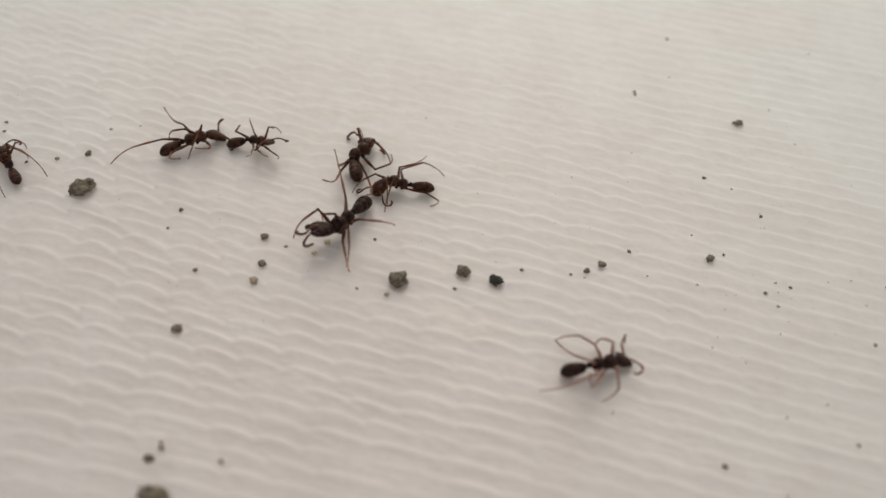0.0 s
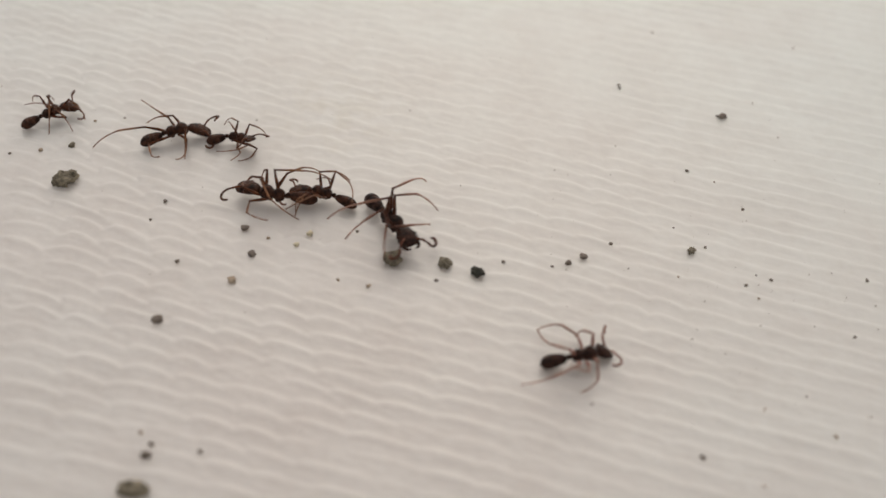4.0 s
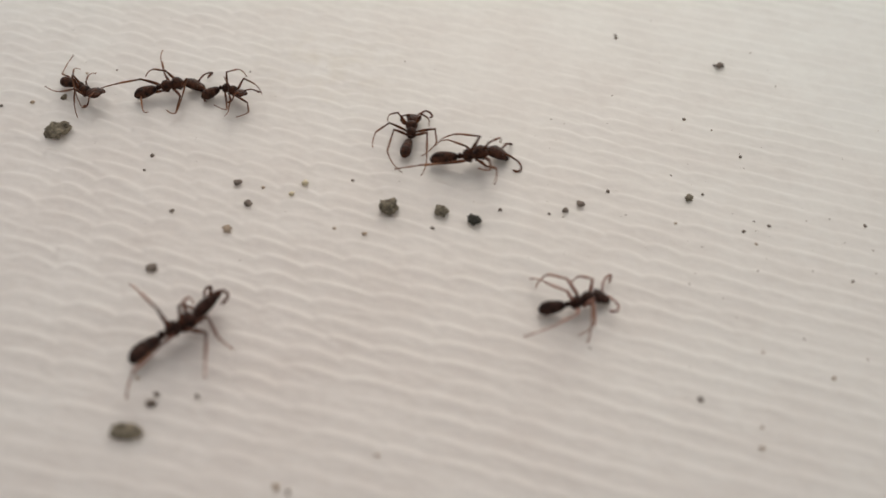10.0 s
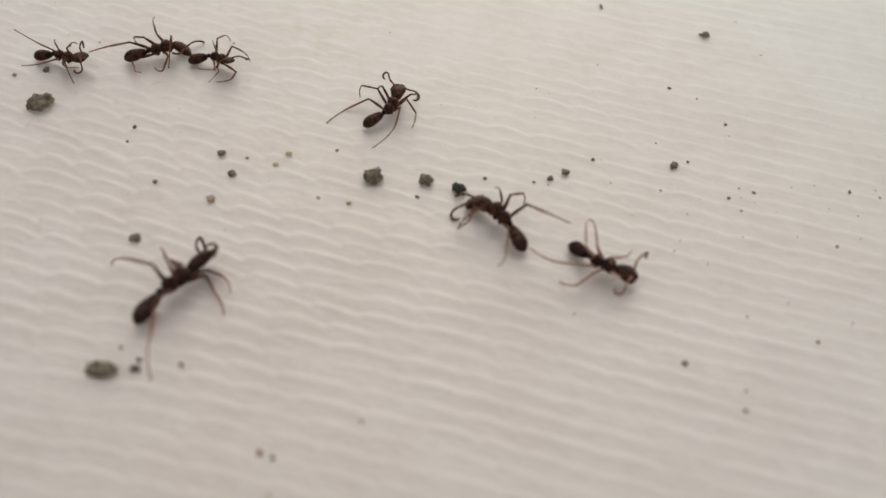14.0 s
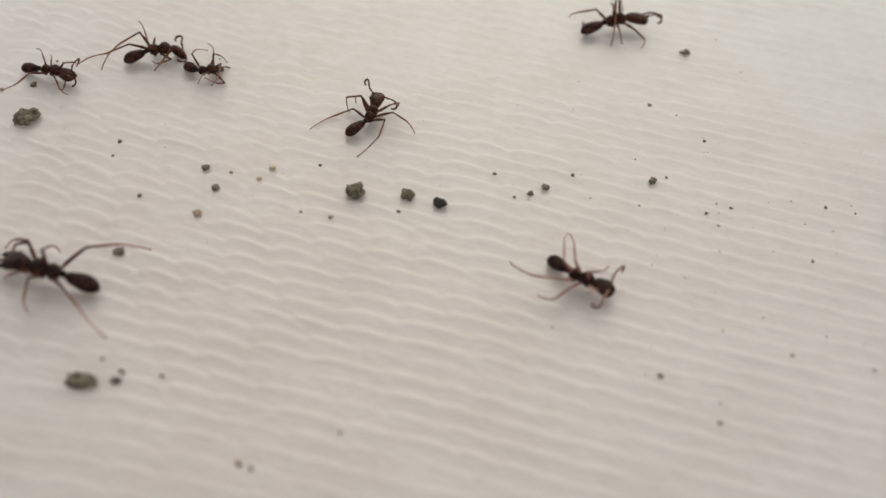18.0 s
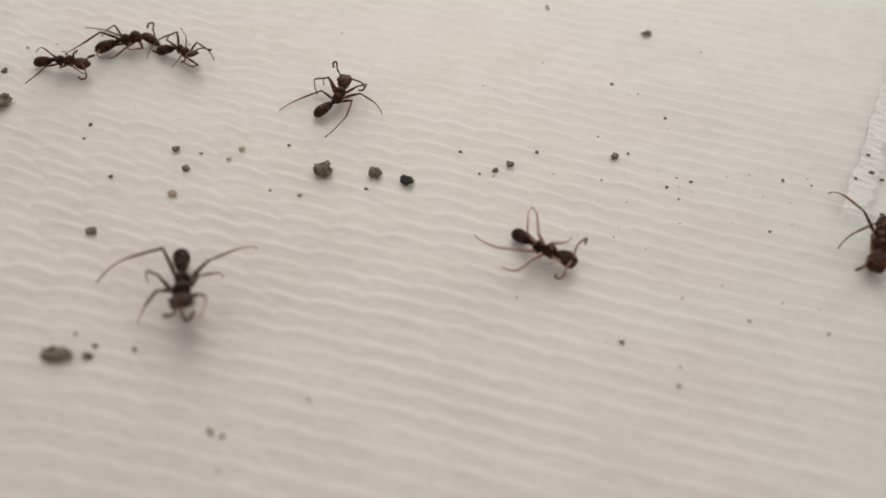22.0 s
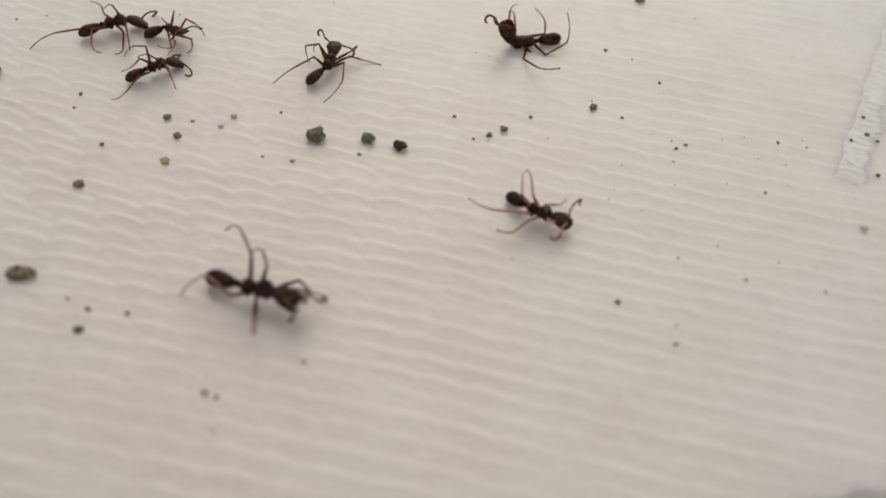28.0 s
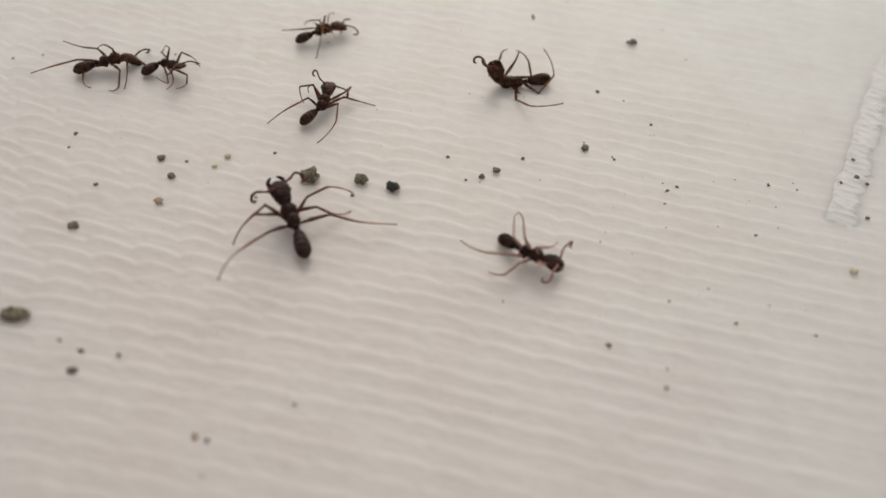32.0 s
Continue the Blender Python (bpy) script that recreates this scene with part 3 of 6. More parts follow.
def scatter():
    seed = 10
    for rows, mat, label in ((CLODS, CLOD, "grey-green crumbly soil clod on the white sheet"), (BLACK_CLODS, BLACK_CLOD, "black crumbly soil clod on the white sheet")):
        for x, y, r in rows:
            seed += 1
            lay(clod(seed, r, mat, label, "soil clod"), x, y, seed * 37 % 360)
    for rows, mat, label, name in ((GRAINS, GRAIN, "small dark grain of soil", "soil_grain"), (TAN_GRAINS, TAN, "small tan grain of sand", "sand_grain"), (YELLOW_CRUMBS, YELLOW, "pale straw-yellow crumb on the white sheet", "straw_crumb")):
        for x, y, r in rows:
            seed += 1
            ob = tagged(part(name, lump(seed, r, 0.55, 0.62), mat, None), label, "grain", group="soil crumbs")
            lay(ob, x, y, seed * 53 % 360)
    bm = bmesh.new()
    rng = random.Random(8)
    spread = [(rng.uniform(6, 42), rng.triangular(34, 80, 54), rng.uniform(0.02, 0.045)) for _ in range(90)] + [(rng.uniform(-34, 10), rng.uniform(30, 84), rng.uniform(0.025, 0.05)) for _ in range(40)]
    for x, y, r in DUST + spread:
        seed += 1
        speck = lump(seed, 0.8 * r, 0.5, 0.35, 1)
        bmesh.ops.translate(speck, vec=(x * MM, y * MM, on_sheet(x, y) * MM), verts=speck.verts)
        scrap = bpy.data.meshes.new("speck")
        speck.to_mesh(scrap)
        speck.free()
        bm.from_mesh(scrap)
        bpy.data.meshes.remove(scrap)
    tagged(part("dust", bm, DUST_BROWN, None), "scattered specks of brown dust", "dust", kind="stuff")


def pushed():
    """The clods and grains that the ants shove along."""
    made = []
    for n, (kind, r, rows) in enumerate(SHIFTED):
        if kind == "c":
            ob = clod(900 + n, r, CLOD, "grey-green soil clod that the ants push along", "soil clod", (1.35, 0.95, 1.3)[n], (0.36, 0.78, 0.42)[n])
        else:
            ob = tagged(part("soil_grain", lump(900 + n, r, 0.5, 0.62), GRAIN if kind == "d" else TAN, None), "dark grain of soil nudged by the ants", "grain", group="soil crumbs")
        made.append((ob, rows))
    return made


scatter()
PUSHED = pushed()

# ---- the rough welded edge in the sheet, with its rungs and torn film ----
def scrap_of_film(seed, x, y, wide, deep, turn, parent):
    """A thin torn flap of film, curled up a little at one end."""
    rng = random.Random(seed)
    bm = bmesh.new()
    rows = []
    for j in range(6):
        row = []
        for i in range(7):
            u, v = i / 6 - 0.5, j / 5 - 0.5
            rim = max(abs(u), abs(v)) > 0.45
            sx = wide * (u + (rng.uniform(-0.14, 0.14) if rim else 0))
            sy = deep * (v + (rng.uniform(-0.14, 0.14) if rim else 0))
            row.append(bm.verts.new((sx * MM, sy * MM, (0.08 + 0.16 * (u + 0.5) ** 2 + 0.05 * math.sin(9 * v + seed)) * MM)))
        rows.append(row)
    for a, b in zip(rows, rows[1:]):
        for i in range(6):
            bm.faces.new((a[i], a[i + 1], b[i + 1], b[i]))
    made = bmesh.ops.extrude_face_region(bm, geom=bm.faces[:])
    bmesh.ops.translate(bm, vec=(0, 0, -0.05 * MM), verts=[v for v in made["geom"] if isinstance(v, bmesh.types.BMVert)])
    flap = part("film_flap", bm, FILM, parent)
    flap.matrix_local = pose(x * MM, y * MM, on_sheet(x, y) * MM, 0, 0, turn)


def welded_edge():
    start, end = Vector((34.75, 49.4, 0)), Vector((46.6, 73.0, 0))
    ahead = (end - start).normalized()
    aside = Vector((ahead.y, -ahead.x, 0))
    length, wide, step = (end - start).length, 3.2, 0.09
    ns, nw = int(length / step), int(wide / step)
    verts = []
    for i in range(ns + 1):
        s = length * i / ns
        reach = 2.1 + 0.9 * noise.noise((s * 0.8, 2.2, 0)) + 0.4 * noise.noise((s * 2.3, 5.1, 0))
        for j in range(nw + 1):
            w = wide * j / nw
            p = start + ahead * s + aside * (w + 0.30 * noise.noise((s * 0.7, 9.4, 0)) + 0.07 * noise.noise((s * 2.6, 3.4, 0)))
            rung = (0.5 + 0.5 * math.cos(6.283 * (s / 0.85 + 0.6 * noise.noise((s * 0.4, w * 0.5, 1.7)) + 0.2 * w))) ** 4
            lip = math.exp(-(((w - 0.2) / 0.12) ** 2))
            crease = 1 - abs(noise.noise((s * 1.9, w * 1.3, 4.4))) * 2
            fade = max(0.0, min(1.0, (reach - w) / 0.5, w / 0.12, s / 2.2, (length - s) / 1.0))
            rise = 0.012 + 0.12 * rung * (0.5 + 0.9 * noise.noise((s * 0.8, w * 1.6, 8))) + 0.022 * lip * (0.5 + noise.noise((s * 1.4, 6, 2))) + 0.03 * crease
            verts.append(Vector((p.x, p.y, on_sheet(p.x, p.y) - 0.03 + 0.042 * fade + max(0.0, rise) * fade)) * MM)
    faces = [(i * (nw + 1) + j, i * (nw + 1) + j + 1, (i + 1) * (nw + 1) + j + 1, (i + 1) * (nw + 1) + j) for i in range(ns) for j in range(nw)]
    mesh = bpy.data.meshes.new("welded_edge")
    mesh.from_pydata(verts, [], faces)
    mesh.materials.append(FILM)
    mesh.polygons.foreach_set("use_smooth", [True] * len(mesh.polygons))
    tagged(new("welded_edge", mesh), "rough white welded edge with raised rungs in the sheet", "seam")
    tip = new("torn_film")
    tagged(tip, "crumpled torn strip of whitish film on the sheet", "film")
    for n, (x, y, wide, deep, turn) in enumerate(((27.5, 23.2, 3.0, 1.6, 8), (30.0, 23.6, 3.2, 1.8, -6), (32.6, 24.2, 3.0, 2.0, 5), (29.0, 21.6, 4.0, 1.6, 0))):
        scrap_of_film(80 + n, x, y, wide, deep, turn, tip)


welded_edge()

# ---- movement ----
# seconds, x, y, z (mm), heading, roll, head turn, gaster turn, head nod (degrees)
BODY_ROWS = {
    "W": [
        (0, -7.41, 56.22, 1.13, -123, 0, -15, 10, -25),
        (0.5, -7.32, 55.74, 1.13, -114, 0, -1, -2, 0),
        (1, -11.14, 54.79, 1.13, -141, 0, 2, -5, -33),
        (1.5, -9.43, 53.63, 1.13, -97, 0, -1, 2, 0),
        (2, -6.02, 53.51, 1.13, -18, 0, -14, -21, -4),
        (2.5, -3.62, 55.37, 1.13, -11, 0, -2, -3, 0),
        (3, -1.50, 57.99, 1.13, 36, 0, -18, 0, -6),
        (3.5, 0.29, 56.84, 1.13, -5, 0, -16, -11, 0),
        (4.2, -3.60, 55.60, 1.13, -70, 0, -8, -5, 0),
        (5.5, -10.47, 43.36, 1.13, -122, 0, 4, 4, 0),
        (6, -15.48, 39.19, 1.13, -130, 0, 6, -10, -25),
        (6.5, -18.95, 39.30, 1.13, -152, 0, -9, 7, 0),
        (7, -22.05, 37.69, 1.13, -123, 0, 13, -34, -26),
        (7.5, -20.12, 35.42, 1.13, -244, 0, -2, 1, 0),
        (8, -16.87, 37.87, 1.13, -335, -50, 31, -30, -10),
        (9, -13.91, 39.57, 1.13, -330, -50, 26, 21, -17),
        (10, -14.04, 40.26, 1.13, -319, -50, 8, -6, -21),
        (11, -13.81, 40.44, 1.13, -321, -50, 14, -9, -21),
        (12, -13.92, 40.73, 1.13, -316, -50, 19, -12, -11),
        (13, -13.64, 40.11, 1.13, -320, -50, 21, 1, 3),
        (14, -13.54, 41.44, 1.13, -308, -50, 2, -4, -5),
        (14.5, -12.58, 41.65, 1.13, -310, 0, -1, -5, 0),
        (16.5, -8.56, 41.15, 1.13, -196, 0, 0, -1, 0),
        (17, -10.46, 38.20, 1.13, -146, 0, 35, 60, -38),
        (17.5, -15.73, 42.19, 1.13, -205, 0, 2, 1, 0),
        (18, -21.17, 42.96, 1.13, -196, 0, -1, 2, 6),
        (18.5, -20.07, 39.46, 1.13, -124, 0, 2, 2, 0),
        (19, -17.40, 38.88, 1.13, -63, 0, -2, 0, 7),
        (19.5, -13.87, 41.27, 1.13, 6, 0, -2, 5, 0),
        (20, -13.37, 44.69, 1.13, 55, 0, 0, -6, 5),
        (20.5, -10.21, 47.23, 1.13, 7, 0, -3, 8, 0),
        (21, -7.54, 43.63, 1.13, -3, 0, -39, -17, -26),
        (21.5, -10.27, 41.31, 1.13, -91, 0, -2, -1, 0),
        (22, -10.02, 39.90, 1.3, -82, 0, 8, 5, -34),
        (23, -9.51, 39.62, 1.3, -69, 0, 14, 3, -28),
        (24, -10.43, 37.45, 1.3, -86, 0, 6, -1, -33),
        (24.5, -13.45, 37.79, 1.13, -147, 0, 3, 7, 0),
        (25, -13.24, 37.03, 1.13, -153, 0, 39, 34, -31),
        (25.5, -15.14, 40.38, 1.13, -202, 0, -2, 0, 0),
        (27.5, -9.65, 39.02, 1.13, -75, 0, 3, -3, 0),
        (28, -4.53, 37.02, 1.13, -12, 0, -27, -16, -6),
        (28.3, -2.15, 40.10, 1.13, 28, 0, -18, 3, 0),
        (28.6, -0.48, 44.23, 1.13, 65, 0, -1, 10, 0),
        (29, -1.57, 46.82, 1.13, 91, 0, -7, -1, -10),
        (30, -2.73, 47.68, 1.13, 112, 0, -10, -6, -5),
        (31, -3.01, 47.59, 1.13, 114, 0, 2, -1, -19),
        (32, -3.03, 47.63, 1.13, 112, 0, 6, -2, -23),
    ],
    "C2": [
        (0, -6.96, 64.70, 1.03, 48, 0, 58, 60, 16),
        (1, -7.41, 64.52, 1.03, 83, 0, 4, 13, 9),
        (2, -9.71, 62.33, 1.03, 101, 0, -5, 32, -3),
        (3, -9.68, 58.70, 1.03, 213, 0, -75, 33, -47),
        (3.5, -10.62, 59.00, 1.03, 166, 0, -25, 33, 0),
        (5.5, -14.45, 55.83, 1.03, 173, 0, 40, -12, 0),
        (6, -15.77, 60.18, 1.03, 89, 0, -7, -11, -23),
        (7, -15.17, 60.57, 1.03, 62, 0, 14, -11, -1),
        (8, -12.96, 60.14, 1.03, -11, 0, -22, -12, -30),
        (9, -8.24, 60.51, 1.03, 39, 0, -2, -8, 25),
        (9.5, -4.02, 58.85, 1.03, 20, 0, -2, 3, 0),
        (10, 3.85, 58.34, 1.03, 22, 0, 2, -22, 21),
        (10.5, 6.30, 53.56, 1.03, -63, 0, 1, -1, 0),
        (11, 6.93, 49.34, 1.03, -34, 0, -30, -30, -4),
        (11.5, 10.09, 48.61, 1.03, 4, 0, -25, -3, 0),
        (12, 13.67, 48.53, 1.03, -29, 0, 13, 60, -1),
        (12.5, 17.57, 46.81, 1.03, -73, 0, 1, 10, 0),
        (13, 14.58, 42.65, 1.03, -178, 0, 59, 17, -23),
        (13.5, 9.17, 45.49, 1.03, -222, 0, 17, -8, 0),
        (14, 6.57, 48.93, 1.03, -233, 0, 21, -10, 16),
        (14.5, 8.37, 53.70, 1.03, -262, 0, -4, -1, 0),
        (16.5, 13.62, 70.49, 1.03, -267, 0, -2, -1, 0),
        (17, 12.52, 76.09, 1.03, -274, 0, -4, -7, -19),
        (17.5, 17.46, 76.28, 1.03, -338, 0, -4, -7, 0),
        (18, 18.59, 75.94, 1.03, -333, 0, -34, -3, -6),
        (18.5, 22.74, 73.52, 1.03, -375, 0, 5, -7, 0),
        (19, 24.01, 71.14, 1.03, -345, 0, 3, -60, 34),
        (19.5, 24.77, 64.18, 1.03, -425, 0, -19, 6, 0),
        (20, 27.04, 61.12, 1.03, -348, 0, -28, -39, 33),
        (20.5, 28.86, 59.93, 1.03, -372, 0, -9, 4, 0),
        (21, 38.03, 55.37, 1.03, -367, 0, 0, 5, 0),
        (21.5, 40.44, 51.76, 1.03, -372, 0, -8, -5, 0),
        (22, 36.83, 46.45, 1.03, -473, 0, -4, -1, 0),
        (22.5, 32.50, 42.99, 1.03, -518, 0, 18, 8, 0),
        (23, 29.59, 44.22, 1.03, -572, 0, 50, -13, 23),
        (23.5, 23.04, 43.98, 1.03, -572, 0, 49, 1, 0),
        (24, 23.42, 48.74, 1.03, -629, 0, 47, -9, -9),
        (24.5, 23.38, 51.26, 1.03, -615, 0, 44, -12, 0),
        (25, 19.00, 59.92, 1.03, -616, 0, 22, -16, 7),
        (25.5, 21.55, 66.54, 1.03, -646, 0, 3, 0, 0),
        (27.5, 13.54, 65.37, 0.5, -531, -72, -71, -1, -12),
        (28, 13.54, 65.37, 0.5, -531, -72, -71, -1, -12),
        (28.6, 13.54, 65.37, 0.5, -531, -72, -71, -1, -12),
        (29, 13.22, 65.48, 0.5, -535, -72, -68, 3, -14),
        (30, 13.22, 65.48, 0.5, -535, -72, -68, 3, -14),
        (32, 13.22, 65.48, 0.5, -535, -72, -68, 3, -14),
    ],
    "C1": [
        (0, -3.77, 61.36, 0.87, 165, 0, 64, 22, 26),
        (1, -5.69, 58.15, 0.87, 220, 0, 33, -13, 24),
        (2, -5.81, 57.87, 0.87, 232, 0, 21, -25, 26),
        (3, -5.75, 58.10, 0.87, 218, 0, 38, -6, 24),
        (5.5, -11.40, 60.01, 0.87, 87, 0, 2, -1, 0),
        (6, -11.00, 60.74, 0.87, 73, 0, -9, -60, 15),
        (7, -10.38, 60.84, 0.87, 63, 0, 3, -60, 17),
        (8, -10.36, 61.04, 0.87, 94, 0, -30, -60, 16),
        (9, -11.61, 60.03, 0.87, 105, 0, -24, 32, -5),
        (10, -1.04, 61.03, 0.87, 91, 0, -9, -13, 27),
        (10.5, -0.08, 59.67, 0.87, 97, 0, 2, -7, 0),
        (11, 0.24, 59.23, 0.87, 101, 0, -5, -20, -2),
        (12, -1.99, 61.22, 0.87, 74, 0, -6, -25, 21),
        (13, -1.50, 60.28, 0.87, 78, 0, -5, -38, 3),
        (14, -1.36, 60.21, 0.87, 69, 0, 12, -31, 1),
        (17, -1.64, 61.11, 0.87, 76, 0, 6, -35, 2),
        (20, -1.64, 61.11, 0.87, 76, 0, 6, -35, 2),
        (22.3, -1.64, 61.11, 0.87, 76, 0, 6, -35, 2),
        (23, -1.78, 61.23, 0.87, 76, 0, 9, -28, 1),
        (30, -1.78, 61.23, 0.87, 76, 0, 9, -28, 1),
        (32, -1.78, 61.23, 0.87, 76, 0, 9, -28, 1),
    ],
    "D": [
        (0, 10.91, 44.51, 0.84, 16, 0, 29, -3, 34),
        (3, 10.91, 44.51, 0.84, 16, 0, 29, -3, 34),
        (7, 11.01, 44.47, 0.84, 20, 0, 15, -10, 34),
        (8, 11.01, 44.47, 0.84, 20, 0, 15, -10, 34),
        (9, 10.96, 44.39, 0.84, 25, 0, 17, -18, 34),
        (11, 10.96, 44.39, 0.84, 25, 0, 17, -18, 34),
        (12, 11.71, 44.70, 0.84, 11, 0, 18, -20, 24),
        (13, 13.11, 44.61, 0.84, -17, 0, 31, -47, 25),
        (14, 13.36, 44.85, 0.84, -28, 0, -2, -24, 6),
        (20, 13.36, 44.85, 0.84, -28, 0, -2, -24, 6),
        (21, 13.36, 44.85, 0.84, -28, 0, -2, -24, 6),
        (32, 13.36, 44.85, 0.84, -28, 0, -2, -24, 6),
    ],
    "B": [
        (0, -33.64, 61.24, 0.82, 123, 0, -2, 3, 0),
        (1, -34.95, 64.49, 0.82, 114, 0, 1, 2, 0),
        (2, -34.05, 66.03, 0.82, 83, 0, 1, 8, 0),
        (3, -32.73, 67.18, 0.82, 59, 0, -22, 7, 0),
        (6, -26.47, 65.92, 0.82, 33, 0, -54, -53, -6),
        (7, -26.39, 66.27, 0.82, 44, 0, 11, -54, 34),
        (8, -26.79, 64.15, 0.82, -44, 0, 5, 19, -24),
        (9, -26.74, 63.90, 0.82, -46, 0, 25, 10, -23),
        (10, -26.63, 63.75, 0.82, -43, 0, 17, 14, -27),
        (11, -26.99, 63.99, 0.82, -35, 0, -2, -9, -18),
        (12, -26.92, 64.46, 0.82, -39, 0, 26, 28, -18),
        (13, -26.86, 64.16, 0.82, -18, 0, 20, 5, 0),
        (14, -26.88, 64.38, 0.82, -19, 0, 1, 13, -27),
        (17, -26.95, 64.72, 0.82, 0, 0, -37, -11, 2),
        (18, -26.97, 64.59, 0.82, -6, 0, -26, -10, -2),
        (19, -23.60, 66.54, 0.82, 21, 0, 14, -12, 51),
        (20, -23.07, 64.39, 0.82, -12, 0, -15, 15, -26),
        (21, -23.24, 64.03, 0.82, 6, 0, -31, -13, -11),
        (22, -23.45, 64.22, 0.82, -4, 0, -28, 3, -11),
        (23, -21.63, 62.58, 0.82, -2, 0, -17, 3, -17),
        (24, -20.41, 62.41, 0.82, -8, 0, -25, 3, -13),
        (25, -21.31, 62.47, 0.82, 23, 0, -52, 3, 2),
        (28, -14.77, 60.14, 0.82, 38, 0, -6, -5, 20),
        (29, -9.60, 64.53, 0.82, 43, 0, 15, -12, -13),
        (30, -8.67, 67.88, 0.82, 39, 0, -21, 5, 0),
        (31, -7.07, 70.54, 0.82, 53, 0, -17, -1, -21),
        (32, -2.53, 71.77, 0.82, 38, 0, -19, -9, -1),
    ],
    "A1": [
        (0, -20.04, 65.27, 0.95, 31, 0, 8, 5, 23),
        (3, -20.21, 65.15, 0.95, 25, 0, -4, 9, 23),
        (6, -20.11, 65.35, 0.95, 32, 0, -36, -7, 2),
        (7, -20.11, 65.49, 0.95, 29, 0, -10, 1, 28),
        (8, -20.04, 64.73, 0.95, 28, 0, 11, -16, 25),
        (9, -19.97, 64.81, 0.95, 23, 0, 11, -5, 28),
        (10, -19.91, 64.81, 0.95, 24, 0, 0, -4, 23),
        (11, -19.86, 65.42, 0.95, 25, 0, 9, -3, 30),
        (12, -20.00, 65.85, 0.95, 42, 0, -7, -15, 38),
        (13, -19.81, 66.06, 0.95, 12, 0, -16, 39, 0),
        (14, -19.66, 66.01, 0.95, 31, 0, -10, -14, 33),
        (17, -19.61, 66.32, 0.95, 28, 0, -5, -10, 39),
        (18, -19.15, 68.03, 0.95, 15, 0, 15, 12, 43),
        (19, -18.84, 67.33, 0.95, 27, 0, 11, -12, 44),
        (20, -18.91, 67.07, 0.95, 25, 0, 29, -12, 39),
        (21, -18.91, 67.30, 0.95, 29, 0, 11, -17, 37),
        (22, -18.96, 67.55, 0.95, 26, 0, 2, -1, 32),
        (23, -19.16, 66.96, 0.95, 28, 0, 11, -1, 34),
        (24, -18.73, 67.00, 0.95, 29, 0, 22, -8, 38),
        (25, -18.95, 66.65, 0.95, 28, 0, -46, -2, 6),
        (28, -19.00, 65.66, 0.95, 27, 0, -7, -2, 25),
        (29, -19.04, 65.65, 0.95, 32, 0, -35, -12, 8),
        (30, -19.08, 65.46, 0.95, 28, 0, -2, -15, 11),
        (31, -19.20, 65.84, 0.95, 26, 0, -2, -5, 27),
        (32, -19.13, 65.87, 0.95, 28, 0, 3, -10, 27),
    ],
    "A2": [
        (0, -15.19, 65.61, 0.76, -10, 0, -49, 24, -36),
        (3, -15.31, 64.91, 0.76, -17, 0, -35, 32, -39),
        (6, -15.55, 65.15, 0.76, -2, 0, -50, 14, -30),
        (7, -15.28, 65.07, 0.76, -15, 0, -50, 35, -29),
        (8, -15.42, 64.65, 0.76, -29, 0, -32, 56, -35),
        (9, -15.33, 64.61, 0.76, -31, 0, -24, 49, -35),
        (10, -15.44, 64.81, 0.76, -27, 0, -27, 59, -31),
        (11, -15.32, 64.93, 0.76, -34, 0, -25, 33, -32),
        (12, -15.18, 65.10, 0.76, 27, 0, 57, -37, 34),
        (13, -15.34, 65.25, 0.76, -2, 0, -16, 15, 0),
        (14, -15.12, 65.25, 0.76, -25, 0, -34, 36, -36),
        (17, -15.10, 65.16, 0.76, -27, 0, -31, 35, -33),
        (18, -14.97, 65.80, 0.76, 19, 0, 73, -60, 34),
        (19, -14.76, 65.96, 0.76, -39, 0, -14, 35, -40),
        (20, -14.77, 65.98, 0.76, -44, 0, -7, 46, -40),
        (21, -14.28, 66.03, 0.76, -41, 0, -27, 60, -40),
        (22, -14.58, 66.29, 0.76, -44, 0, -3, 47, -36),
        (23, -14.65, 66.03, 0.76, -43, 0, -11, 60, -32),
        (24, -14.51, 66.12, 0.76, -46, 0, -9, 47, -39),
        (25, -14.61, 65.58, 0.76, -42, 0, -10, 59, -27),
        (28, -14.44, 65.05, 0.76, -34, 0, -18, 58, -36),
        (29, -14.44, 65.93, 0.76, -32, 0, -14, 60, -34),
        (30, -14.39, 65.88, 0.76, -21, 0, -32, 55, -31),
        (31, -14.53, 65.73, 0.76, -25, 0, -28, 60, -33),
        (32, -14.50, 65.80, 0.76, -22, 0, -31, 60, -33),
    ],
}
